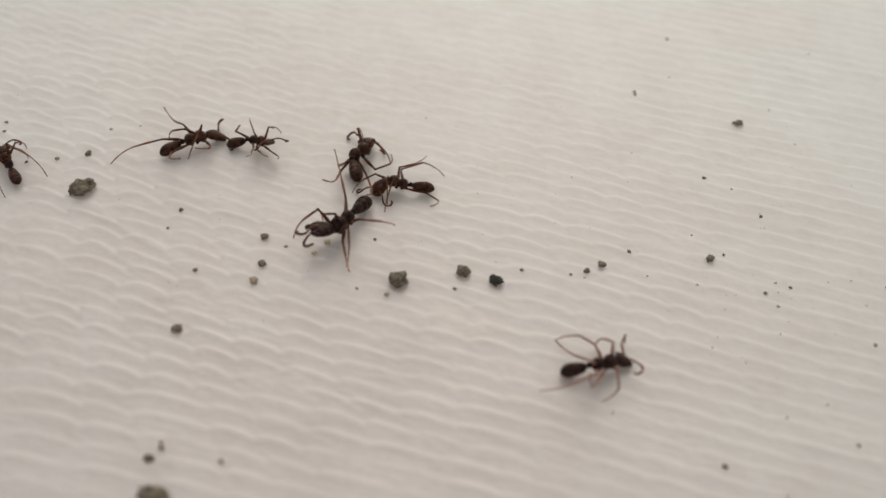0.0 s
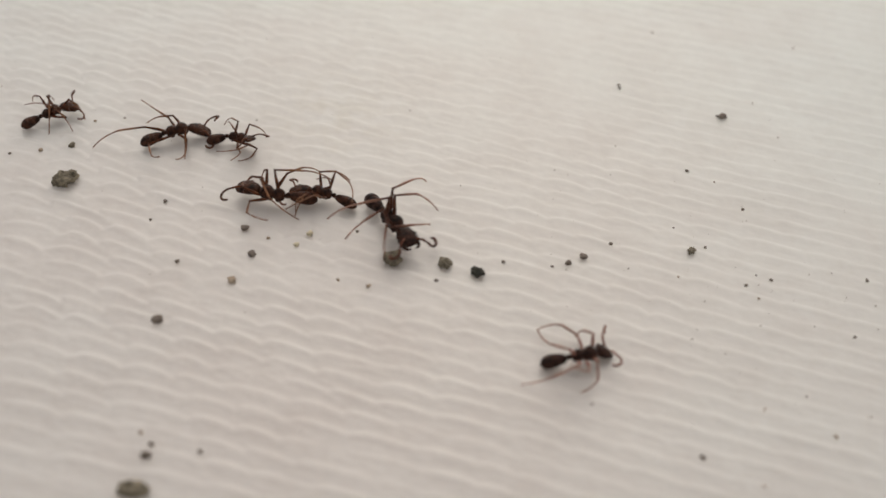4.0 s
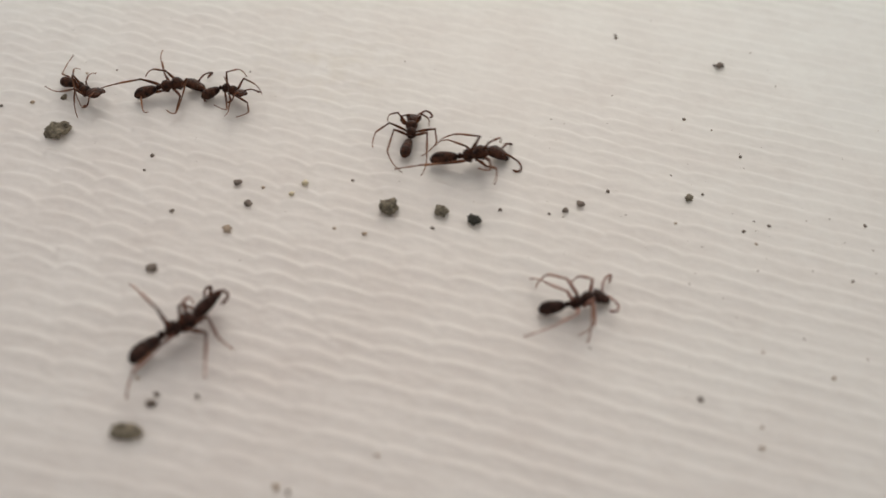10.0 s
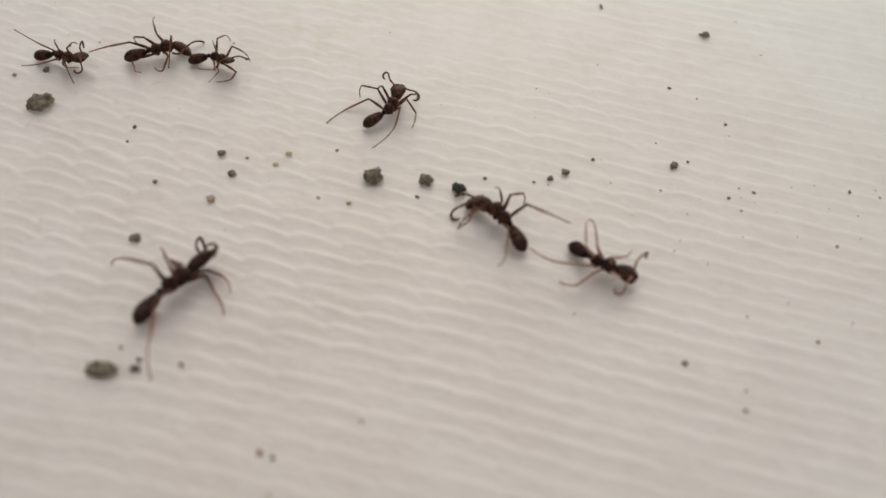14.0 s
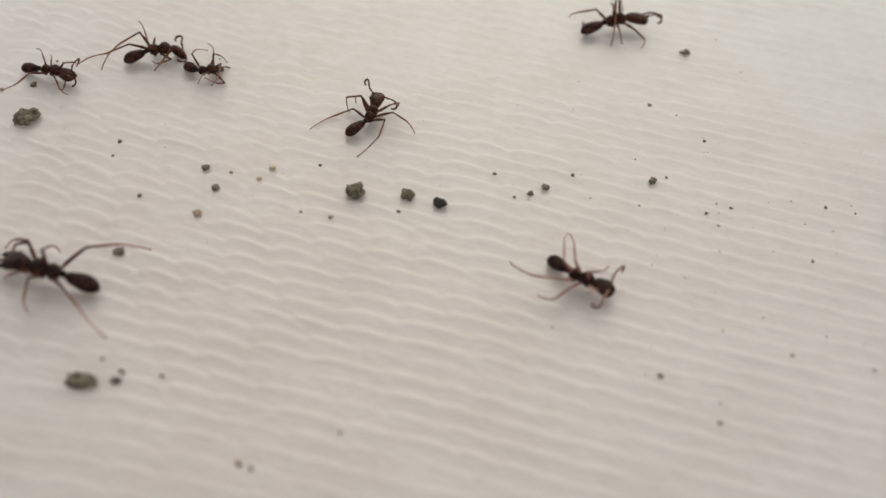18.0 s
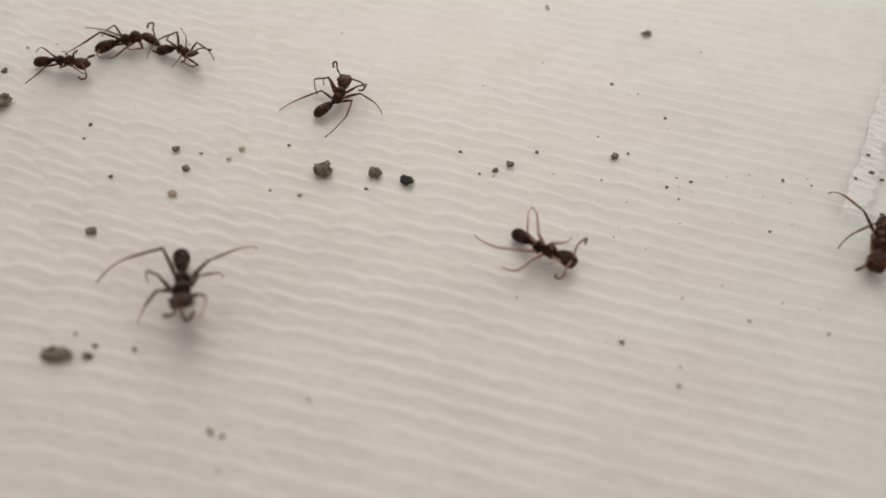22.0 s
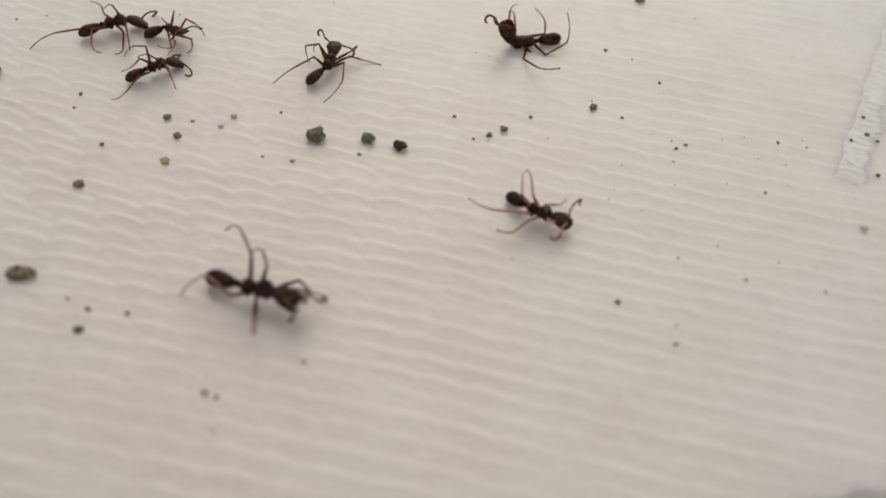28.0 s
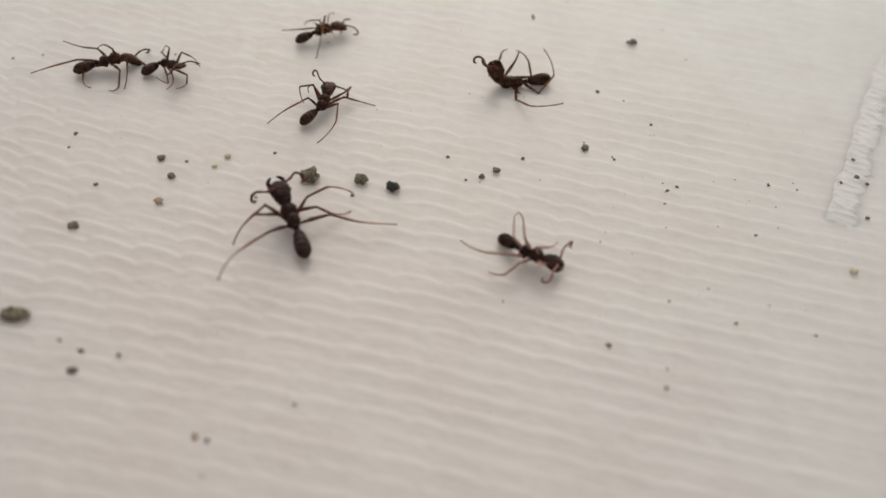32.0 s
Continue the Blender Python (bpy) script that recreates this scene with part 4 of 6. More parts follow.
# seconds, then where the six feet stand in the ant's own space how far the knee is swung, the ankle bent and turned: left front, middle, hind, right front, middle, hind
FOOT_ROWS = {
    "W": [
        (0, (2.40, 2.30, -1.05, 0, 25, 0), (3.82, 3.69, 0.55, 87, 13, 116), (-1.52, 3.22, 0.44, 34, 119, 4), (2.40, -2.30, -1.05, 0, 25, 0), (-0.15, -1.85, -0.99, -28, 25, 0), (-5.58, -5.30, 0.15, 136, 12, 50)),
        (1, (2.40, 2.30, -1.05, 0, 25, 0), (3.34, 2.80, 1.68, 130, 25, 0), (-1.15, 3.96, -0.90, 13, 112, 10), (2.40, -2.30, -1.05, 0, 25, 0), (0.28, -2.67, 0.06, -21, 45, 0), (-5.34, -5.41, -0.79, 27, 0, 0)),
        (2, (1.25, 1.20, -0.92, 40, 45, 0), (0.10, 3.20, -1.05, 0, 25, 0), (-7.31, 2.60, -1.05, 0, 25, 0), (2.40, -2.30, -1.05, 0, 25, 0), (2.91, -1.38, -1.05, 0, 25, 0), (-1.97, -2.92, -1.05, 0, 25, 0)),
        (3, (1.73, 1.21, -0.52, 14, 25, 0), (1.70, 1.76, -0.18, 14, 45, 2), (-0.73, 4.97, -0.09, -18, 7, 28), (2.40, -2.30, -1.05, 0, 25, 0), (0.10, -3.20, -1.05, 0, 25, 0), (-2.90, -2.90, -1.05, 0, 25, 0)),
        (6, (3.18, 3.01, 1.31, 157, 45, 0), (-0.29, 4.62, 1.93, -44, 45, 0), (-4.61, 3.74, -0.99, -2, 50, 8), (0.78, -1.65, -0.71, -16, 25, 0), (-0.64, -3.47, 0.83, -8, 23, -30), (-4.57, -3.94, 0.05, 30, 0, 0)),
        (7, (2.40, 2.30, -1.05, 0, 25, 0), (1.83, 4.50, 1.77, 4, 25, 0), (-1.56, 6.37, 0.44, -36, 60, -90), (1.31, -2.01, -0.51, -31, 25, 0), (-1.30, -2.50, 0.28, 12, 45, -32), (-6.41, -0.32, -0.99, 36, 13, -88)),
        (8, (3.31, 2.76, 1.75, 36, 27, 82), (1.83, 1.53, 1.51, 78, 35, -14), (-2.20, 2.72, 3.68, -69, 40, -10), (3.56, -1.16, -1.05, 0, 25, 0), (1.27, -2.17, -2.67, -32, 110, -132), (-1.81, -2.39, -1.05, 0, 25, 0)),
        (9, (2.40, 2.30, -1.05, 0, 25, 0), (1.53, 1.90, 1.18, 62, 5, 0), (-1.11, 3.25, 3.37, -34, 8, -2), (2.39, -1.77, -1.81, -110, 37, -84), (1.03, -2.11, -3.79, 12, 77, -178), (-4.44, -2.87, -1.69, -44, 105, 158)),
        (10, (2.40, 2.30, -1.05, 0, 25, 0), (1.57, 1.61, 0.72, 60, 33, 8), (-0.78, 3.22, 3.49, -22, 17, -4), (1.64, -1.23, -2.50, 16, 62, 48), (-1.18, -3.98, -3.03, -66, 20, -128), (-4.63, -0.55, -2.20, -46, 95, 4)),
        (11, (2.40, 2.30, -1.05, 0, 25, 0), (1.58, 1.37, 1.23, 71, 45, 12), (-1.09, 3.16, 3.22, -36, 13, 32), (1.33, -0.92, -2.36, 15, 77, 28), (-1.72, -4.08, -3.01, -60, 23, -136), (-5.71, -0.74, -2.43, -48, 47, 24)),
        (12, (2.40, 2.30, -1.05, 0, 25, 0), (1.45, 1.33, 0.48, 62, 40, 6), (-0.74, 3.65, 3.22, -22, 13, 0), (0.84, -0.94, -2.65, 6, 65, 36), (-1.57, -3.92, -3.62, -84, 5, -28), (-5.58, -3.60, -2.13, -50, 62, 154)),
        (13, (2.40, 2.30, -1.05, 0, 25, 0), (1.51, 1.57, 0.77, 69, 43, -2), (-1.07, 3.71, 3.38, -21, 17, -8), (-0.33, -2.30, -3.20, -34, 75, -136), (-1.58, -3.82, -2.50, -82, 35, -68), (-2.90, -2.90, -1.05, 0, 25, 0)),
        (14, (2.40, 2.30, -1.05, 0, 25, 0), (1.04, 1.63, 1.98, 61, 25, 0), (-1.28, 3.60, 2.89, -31, 25, -4), (1.65, -1.33, -2.27, -105, 35, 20), (0.41, -1.58, -3.03, -109, 3, -4), (-5.70, -3.22, -3.38, 6, 7, 20)),
        (17, (2.66, 3.64, 1.49, 112, 5, 0), (1.63, 2.53, -0.52, -4, 102, -8), (-3.04, 2.70, -0.31, -5, 110, 18), (1.42, -2.33, -0.87, -2, 40, -44), (3.40, -1.72, 0.43, 24, 25, 0), (-5.39, -2.55, -0.99, 44, 5, -4)),
        (18, (2.33, 0.79, -0.95, -18, 25, 0), (-0.33, 2.56, -0.94, -6, 100, -14), (-6.45, 3.95, 0.75, -11, 5, 28), (3.89, -1.50, -1.05, 0, 25, 0), (0.47, -2.20, -0.81, -1, 20, -8), (-4.67, -4.04, -0.58, -4, 80, 62)),
        (19, (4.14, 1.45, 0.63, -2, 58, -132), (1.06, 2.99, -0.35, 28, 73, -6), (0.78, 4.59, 1.64, -90, 40, 16), (2.15, -0.71, -1.05, 0, 25, 0), (-1.14, -2.10, -0.66, -25, 25, 0), (1.96, -3.64, -0.44, -58, 92, 4)),
        (20, (4.05, 1.44, -1.05, 0, 25, 0), (1.58, 2.36, 0.27, 20, 5, 0), (-0.09, 4.80, -0.43, -10, 13, -8), (-0.28, -4.07, 1.01, -50, 45, 0), (-2.29, -4.52, 0.21, -30, 15, -36), (-6.42, -0.94, 1.14, 154, 45, 0)),
        (21, (1.36, 0.95, -0.97, 48, 45, 0), (0.00, 3.09, 0.36, 12, 25, 0), (-5.33, 4.19, -0.92, -19, 25, 14), (1.96, -4.19, 1.25, -118, 25, 0), (0.60, -1.40, 0.27, -90, 5, 0), (-4.41, -2.52, -0.99, -8, 65, 132)),
        (22, (4.02, 1.35, 1.77, -24, 45, 0), (-1.48, 2.26, -0.94, 14, 25, 0), (-3.75, 4.31, -0.97, 11, 20, -8), (-1.71, -2.18, -1.15, 9, 45, 0), (2.73, -2.31, 0.08, -12, 102, 136), (-1.88, -5.14, -1.15, 36, 20, 4)),
        (23, (2.33, 1.85, -0.10, -99, 45, 0), (0.98, 3.29, -1.14, 18, 60, 14), (-0.99, 4.41, -0.36, -103, 102, -8), (0.85, -2.79, -1.20, 0, 25, 0), (2.00, -2.66, -0.60, -30, 87, -16), (-5.02, -1.82, 0.01, 16, 17, 28)),
        (24, (1.70, 1.46, -0.32, -102, 25, 0), (0.88, 3.97, -1.15, -4, 52, 10), (-4.12, 4.72, -0.77, -32, 42, -10), (0.97, -1.20, -1.15, -46, 45, 0), (1.69, -1.42, 0.26, 75, 12, -6), (-3.14, -5.19, -0.51, 12, 13, -8)),
        (25, (1.39, -0.13, -1.05, 0, 25, 0), (-0.11, 3.75, -0.95, 5, 80, -2), (-5.87, 1.58, -0.99, -9, 56, -6), (2.09, -3.80, -1.05, 0, 25, 0), (1.29, -1.62, -0.79, -32, 22, 20), (-0.62, -5.34, -0.67, 2, 0, 0)),
        (28, (2.79, -1.11, 0.89, -68, 67, -46), (-1.33, 2.40, 0.15, 0, 44, 22), (-3.28, 4.02, 0.00, -4, 40, 4), (3.64, 1.07, -1.05, 0, 25, 0), (1.34, -4.08, 1.93, 157, 45, 0), (-4.44, -0.64, -0.99, -22, 53, 84)),
        (29, (1.84, 1.15, -0.83, -2, 5, 0), (-1.27, 2.24, -0.00, -22, 110, -14), (-0.02, 4.97, -0.74, -15, 23, 80), (1.88, -2.69, -0.35, 18, 10, -16), (-2.81, -1.97, 0.13, 0, 63, -100), (-5.45, -3.90, -0.50, 14, 25, -138)),
        (30, (2.28, 2.30, -0.51, -18, 30, -72), (0.04, 3.50, -0.99, -8, 53, -10), (-4.92, 5.63, 0.84, 0, 18, 80), (0.08, -3.95, -0.93, 44, 17, 68), (-0.51, -3.63, -0.24, 20, 40, -10), (-5.96, -4.42, 0.62, -14, 20, 82)),
        (31, (2.22, 1.68, -0.87, -14, 38, -76), (0.11, 3.12, -0.99, -4, 56, -18), (-4.87, 5.44, 0.96, 0, 17, 38), (-0.29, -3.91, -0.65, 40, 35, 62), (-0.44, -3.82, -0.44, -80, 58, -14), (-0.99, -6.22, 0.11, 40, 43, -6)),
        (32, (1.94, 1.68, -0.98, -38, 45, 0), (-0.36, 3.87, -0.99, 8, 25, -12), (-4.79, 5.74, 0.75, -8, 17, 40), (0.18, -4.03, -0.99, 36, 27, 88), (1.23, -4.59, -0.45, -83, 42, 60), (-2.21, -6.38, -0.80, -76, 58, 140)),
    ],
    "C2": [
        (0, (2.40, 2.30, -1.05, 0, 25, 0), (-3.89, -1.90, 1.96, 121, 25, 0), (-6.21, -2.76, 2.22, 141, 20, 68), (1.69, -1.68, -1.05, 0, 25, 0), (2.34, -1.14, -0.99, 65, 50, -20), (-4.44, -5.65, 1.53, -122, 25, 0)),
        (1, (2.40, 2.30, -1.05, 0, 25, 0), (-2.33, 2.77, -0.36, -80, 97, 10), (-2.29, 2.25, -0.88, -76, 119, 2), (2.40, -2.30, -1.05, 0, 25, 0), (1.27, -0.98, -0.99, 70, 55, -28), (-6.60, -2.99, 1.54, 62, 40, 132)),
        (2, (1.56, 1.62, -0.95, -64, 45, 0), (-4.85, 1.09, 0.26, 138, 5, 0), (-7.02, 1.06, 1.05, 76, 33, -58), (1.88, -1.30, -1.05, 0, 25, 0), (1.39, -1.62, -0.78, 48, 51, -2), (-6.71, -3.11, 1.79, 101, 20, 88)),
        (3, (1.84, -2.58, -0.74, -42, 25, 0), (-1.03, 3.98, 1.12, 61, 63, 10), (-1.23, 1.05, -1.05, 0, 25, 0), (0.92, -2.83, -1.05, 0, 25, 0), (-2.10, -3.94, -0.99, 42, 25, 4), (-2.90, -2.90, -1.05, 0, 25, 0)),
        (6, (4.53, 1.01, -0.70, 0, 25, 0), (-1.82, 2.76, -0.61, 71, 65, 34), (-4.45, 1.96, -0.04, -32, 82, 156), (3.18, -1.60, -1.05, 0, 25, 0), (-2.87, -2.89, 1.68, -34, 38, -76), (-6.22, -3.18, 1.31, 16, 0, 0)),
        (7, (3.68, 3.00, -0.99, -10, 45, 0), (-0.41, 3.21, -0.97, -41, 25, 0), (-3.15, 4.69, -0.91, -55, 0, 0), (0.69, -3.37, 1.15, -88, 25, 0), (-0.02, -2.42, 0.56, -108, 45, 0), (-0.53, -3.46, 0.77, -99, 17, -132)),
        (8, (1.88, 1.91, 0.07, 39, 25, 0), (-4.26, 2.66, -0.62, 104, 20, -128), (-4.83, 2.99, -1.05, 0, 25, 0), (1.44, -3.60, 1.61, -145, 60, 4), (-0.92, -2.59, -0.57, -28, 105, 6), (-2.00, -4.01, -0.50, -19, 105, -14)),
        (9, (0.87, -0.11, 1.31, -48, 25, 0), (-1.37, 2.75, 0.22, -61, 32, 86), (-2.90, 2.90, -1.05, 0, 25, 0), (-0.61, -3.83, 0.55, -66, 42, -46), (0.63, -2.25, -1.05, 0, 25, 0), (-5.46, -0.62, -1.05, 0, 25, 0)),
        (10, (2.40, 0.93, -0.20, 48, 45, 0), (-1.74, 2.48, -0.28, -52, 10, 28), (-2.12, 2.97, -1.05, 0, 25, 0), (-1.23, -3.43, 1.68, -60, 48, -46), (-0.59, -4.95, 1.28, -46, 45, 0), (-6.23, 0.43, -0.30, -26, 80, 4)),
        (11, (0.73, 1.77, -0.99, 32, 25, 0), (1.23, -0.44, 1.66, -22, 5, 0), (-1.14, 4.02, -0.99, -8, 60, -34), (2.86, -1.85, -1.05, 0, 25, 0), (0.88, -1.16, -0.03, -120, 45, 0), (0.70, -3.91, 2.00, -38, 110, 156)),
        (12, (3.70, 2.11, -1.05, 0, 25, 0), (-1.22, -1.16, 0.97, 86, 45, 0), (-1.49, -2.04, 1.34, 85, 55, 32), (2.23, -3.15, 1.72, -103, 45, -48), (2.26, -4.46, 1.52, -97, 26, 16), (-2.71, -0.19, -1.05, 0, 25, 0)),
        (13, (3.74, 2.37, 0.23, 152, 25, 0), (-0.11, 2.74, -1.05, 0, 25, 0), (-1.84, 3.85, 1.65, -121, 25, 0), (3.47, 0.66, -1.05, 0, 25, 0), (-0.07, -3.84, -0.99, 16, 25, 0), (-4.62, 0.70, -0.27, -24, 82, 62)),
        (14, (0.87, 2.76, -0.59, 4, 107, -54), (1.14, 2.61, -1.05, 0, 25, 0), (-5.48, 4.52, 2.22, -70, 15, -98), (0.93, -0.26, 1.47, 60, 25, 0), (0.34, -2.55, -0.77, 5, 42, 8), (-3.81, -3.03, 0.55, 24, 100, 44)),
        (17, (2.22, 1.97, -0.70, 8, 25, 0), (-2.42, 2.83, -0.45, 6, 41, 100), (-7.32, 2.25, 0.64, -88, 15, -146), (2.40, -2.30, -1.05, 0, 25, 0), (2.37, -1.90, -0.96, 4, 25, 0), (-5.13, -3.82, -0.99, -3, 12, -96)),
        (18, (2.40, 2.30, -1.05, 0, 25, 0), (0.77, 2.14, 0.14, -1, 25, 0), (-4.68, 0.52, 1.08, 65, 25, 26), (0.01, -4.18, -0.29, -36, 69, -74), (-2.52, -4.56, 0.93, 28, 25, 0), (-1.33, -1.45, -1.05, 0, 25, 0)),
        (19, (3.39, 2.79, 0.79, 24, 25, 0), (2.80, 4.10, -0.69, -22, 25, 0), (-0.12, 4.33, -0.27, -48, 60, -44), (0.47, -2.22, -0.90, 55, 103, -20), (-2.43, -4.07, 0.77, 93, 32, 52), (-6.24, 2.66, -0.95, -20, 40, -44)),
        (20, (3.26, 1.40, -1.05, 0, 25, 0), (0.24, 3.41, -0.76, -21, 25, 0), (-0.30, 4.34, -0.53, -28, 25, 0), (2.04, -2.93, -1.05, 0, 25, 0), (-2.92, -3.86, 0.28, 56, 45, 118), (-6.24, 2.60, -0.99, 18, 62, -52)),
        (21, (2.40, 2.30, -1.05, 0, 25, 0), (-1.04, 3.01, -0.28, -40, 25, 0), (-3.23, -1.34, 2.22, 59, 43, 32), (2.40, -2.30, -1.05, 0, 25, 0), (-2.84, -4.52, 0.18, 63, 24, 80), (-6.72, -1.98, 0.45, 149, 7, -2)),
        (22, (2.40, 2.30, -1.05, 0, 25, 0), (0.10, 3.20, -1.05, 0, 25, 0), (-2.90, 2.90, -1.05, 0, 25, 0), (2.21, -0.02, -1.05, 0, 25, 0), (0.79, -2.62, -1.05, 0, 25, 0), (-5.12, -4.13, -1.05, 0, 25, 0)),
        (23, (0.40, 2.69, -1.05, 0, 25, 0), (-1.83, 3.81, 0.11, -130, 25, 0), (-2.89, 2.32, 2.22, -114, 45, 0), (3.26, 1.81, -1.05, 0, 25, 0), (0.73, -2.12, -0.97, -48, 5, 0), (-3.41, -3.55, 0.18, -70, 105, 132)),
        (24, (2.40, 2.30, -1.05, 0, 25, 0), (-2.93, 3.41, 1.64, 24, 45, 0), (-6.04, 2.64, -0.24, -93, 44, -46), (2.40, -2.30, -1.05, 0, 25, 0), (0.68, -1.94, -0.92, 2, 42, -4), (-4.00, -5.00, -0.92, 29, 40, 50)),
        (25, (2.55, 2.32, -1.05, 0, 25, 0), (-3.27, 3.72, -0.04, -16, 13, -92), (-6.41, 2.97, 1.48, -112, 45, 0), (2.40, -2.30, -1.05, 0, 25, 0), (2.55, -3.44, -0.99, -57, 64, 50), (-5.89, -2.19, -0.29, 11, 22, 42)),
        (27.5, (-0.03, -1.46, -4.22, -84, 25, 0), (-3.96, 1.52, 2.26, 4, 13, 22), (-1.49, 0.46, 6.16, -41, 20, 4), (-0.48, -2.11, -3.97, -63, 25, 0), (-1.83, -1.89, -2.93, 58, 28, 14), (-4.09, -1.84, -1.15, 61, 53, 14)),
        (28, (-0.03, -1.46, -4.22, -84, 25, 0), (-3.96, 1.52, 2.26, 4, 13, 22), (-1.49, 0.46, 6.16, -41, 20, 4), (-0.48, -2.11, -3.97, -63, 25, 0), (-1.83, -1.89, -2.93, 58, 28, 14), (-4.09, -1.84, -1.15, 61, 53, 14)),
        (28.6, (-0.03, -1.46, -4.22, -84, 25, 0), (-3.96, 1.52, 2.26, 4, 13, 22), (-1.49, 0.46, 6.16, -41, 20, 4), (-0.48, -2.11, -3.97, -63, 25, 0), (-1.83, -1.89, -2.93, 58, 28, 14), (-4.09, -1.84, -1.15, 61, 53, 14)),
        (29, (-0.16, -1.84, -3.36, -82, 25, 0), (-3.96, 1.52, 2.26, 4, 13, 22), (-3.38, 0.32, 5.01, -15, 42, -14), (-1.02, -1.76, -3.25, 5, 25, 0), (-0.75, -2.13, -1.86, 49, 35, -24), (-3.11, -2.13, -2.29, 70, 53, 0)),
        (30, (-0.16, -1.84, -3.36, -82, 25, 0), (-3.96, 1.52, 2.26, 4, 13, 22), (-3.38, 0.32, 5.01, -15, 42, -14), (-1.02, -1.76, -3.25, 5, 25, 0), (-0.75, -2.13, -1.86, 49, 35, -24), (-3.11, -2.13, -2.29, 70, 53, 0)),
        (32, (-0.16, -1.84, -3.36, -82, 25, 0), (-3.96, 1.52, 2.26, 4, 13, 22), (-3.38, 0.32, 5.01, -15, 42, -14), (-1.02, -1.76, -3.25, 5, 25, 0), (-0.75, -2.13, -1.86, 49, 35, -24), (-3.11, -2.13, -2.29, 70, 53, 0)),
    ],
    "C1": [
        (0, (0.09, 2.40, -1.05, 0, 25, 0), (0.10, 3.20, -1.05, 0, 25, 0), (-4.30, 3.58, 1.35, -134, 45, 0), (3.84, 1.69, -1.05, 0, 25, 0), (-1.31, -4.53, 0.07, -70, 45, 144), (-3.82, -2.09, 0.25, -68, 60, 8)),
        (1, (1.18, 3.16, -1.05, 0, 25, 0), (0.89, 4.56, 1.69, -66, 25, 0), (0.70, 5.44, 1.47, -79, 22, -14), (2.61, 0.08, 0.45, 58, 25, 0), (-3.95, -1.33, 1.59, -2, 55, 10), (-1.01, 2.05, 2.82, -59, 45, 0)),
        (2, (0.68, 1.41, -1.05, 0, 25, 0), (2.74, 4.15, 1.19, -34, 25, 0), (0.65, 4.81, 0.31, -84, 50, -48), (2.97, -1.28, -0.25, 37, 88, 64), (-3.84, 1.16, 1.67, -21, 47, 0), (-5.51, -3.50, -1.05, 0, 25, 0)),
        (3, (0.82, 3.30, -1.05, 0, 25, 0), (0.89, 2.56, -0.98, 24, 105, -4), (2.22, 5.53, 2.82, -8, 45, 0), (3.11, -1.44, -0.69, 18, 57, 0), (-3.72, -0.55, 2.34, -22, 28, 0), (-1.75, 3.14, 1.26, -42, 30, 28)),
        (6, (2.40, 2.30, -1.05, 0, 25, 0), (2.51, 2.56, -0.14, -44, 60, 2), (-1.33, 5.13, -0.09, -103, 107, 50), (-2.90, -2.51, 0.81, 99, 25, 0), (0.09, -1.39, -1.05, 0, 25, 0), (-7.36, -1.07, 1.43, 17, 25, -136)),
        (7, (2.40, 2.30, -1.05, 0, 25, 0), (0.62, 4.91, -0.46, -37, 32, 28), (-2.90, 2.90, -1.05, 0, 25, 0), (2.40, -2.30, -1.05, 0, 25, 0), (-3.18, -2.82, 1.22, 38, 25, 0), (-4.36, 0.68, -0.78, -13, 117, -20)),
        (8, (2.40, 2.30, -1.05, 0, 25, 0), (0.23, 3.25, -1.05, 0, 25, 0), (-2.90, 2.90, -1.05, 0, 25, 0), (2.21, -1.73, -1.05, 0, 25, 0), (-4.77, -0.99, 1.49, 157, 25, 0), (-7.13, -0.28, 1.69, 157, 40, 104)),
        (9, (2.40, 2.30, -1.05, 0, 25, 0), (4.37, 0.13, -0.78, -39, 30, 36), (-6.04, 0.92, 2.40, 80, 38, 10), (2.40, -2.30, -1.05, 0, 25, 0), (1.68, -3.83, -1.05, 0, 25, 0), (-1.08, -6.10, -1.05, 0, 25, 0)),
        (10, (2.40, 2.30, -1.05, 0, 25, 0), (-2.31, 3.39, -0.49, 34, 57, 54), (-5.97, 0.62, -0.08, 16, 45, 68), (1.80, -1.56, -1.05, 0, 25, 0), (-2.56, -1.05, -0.98, -46, 55, 2), (-6.67, -1.11, 0.30, -14, 11, -92)),
        (11, (2.40, 2.30, -1.05, 0, 25, 0), (-0.17, 1.87, -0.93, 36, 103, -58), (-4.48, 2.40, 0.16, -29, 105, 160), (1.15, -2.47, -1.05, 0, 25, 0), (-1.71, -0.54, -0.06, -49, 45, -64), (-5.52, -1.10, -0.23, -21, 35, -20)),
        (12, (2.11, 3.73, -1.05, 0, 25, 0), (-1.86, 1.74, -0.60, 24, 85, 68), (-5.32, 3.14, 2.05, 64, 17, -128), (3.09, -1.47, -1.05, 10, 25, 0), (-2.43, -3.44, -0.96, -12, 42, -20), (-7.21, -0.99, 1.93, 21, 0, 0)),
        (13, (2.82, 3.62, -1.05, 0, 25, 0), (1.41, 2.52, -0.96, 26, 81, -82), (-4.02, 4.70, -0.32, 68, 15, 12), (3.16, -0.95, -1.05, 5, 25, 0), (-1.41, -2.51, -0.98, -12, 72, 8), (-5.59, -0.10, -0.48, -12, 43, -16)),
        (14, (2.40, 2.30, -1.05, 0, 25, 0), (0.92, 3.53, -0.84, 16, 78, -34), (-3.79, 4.61, -0.83, 68, 40, 38), (3.18, -1.15, -1.05, 10, 25, 0), (-2.05, -2.93, -0.10, -12, 62, -92), (-5.88, -0.90, -0.16, -12, 35, -40)),
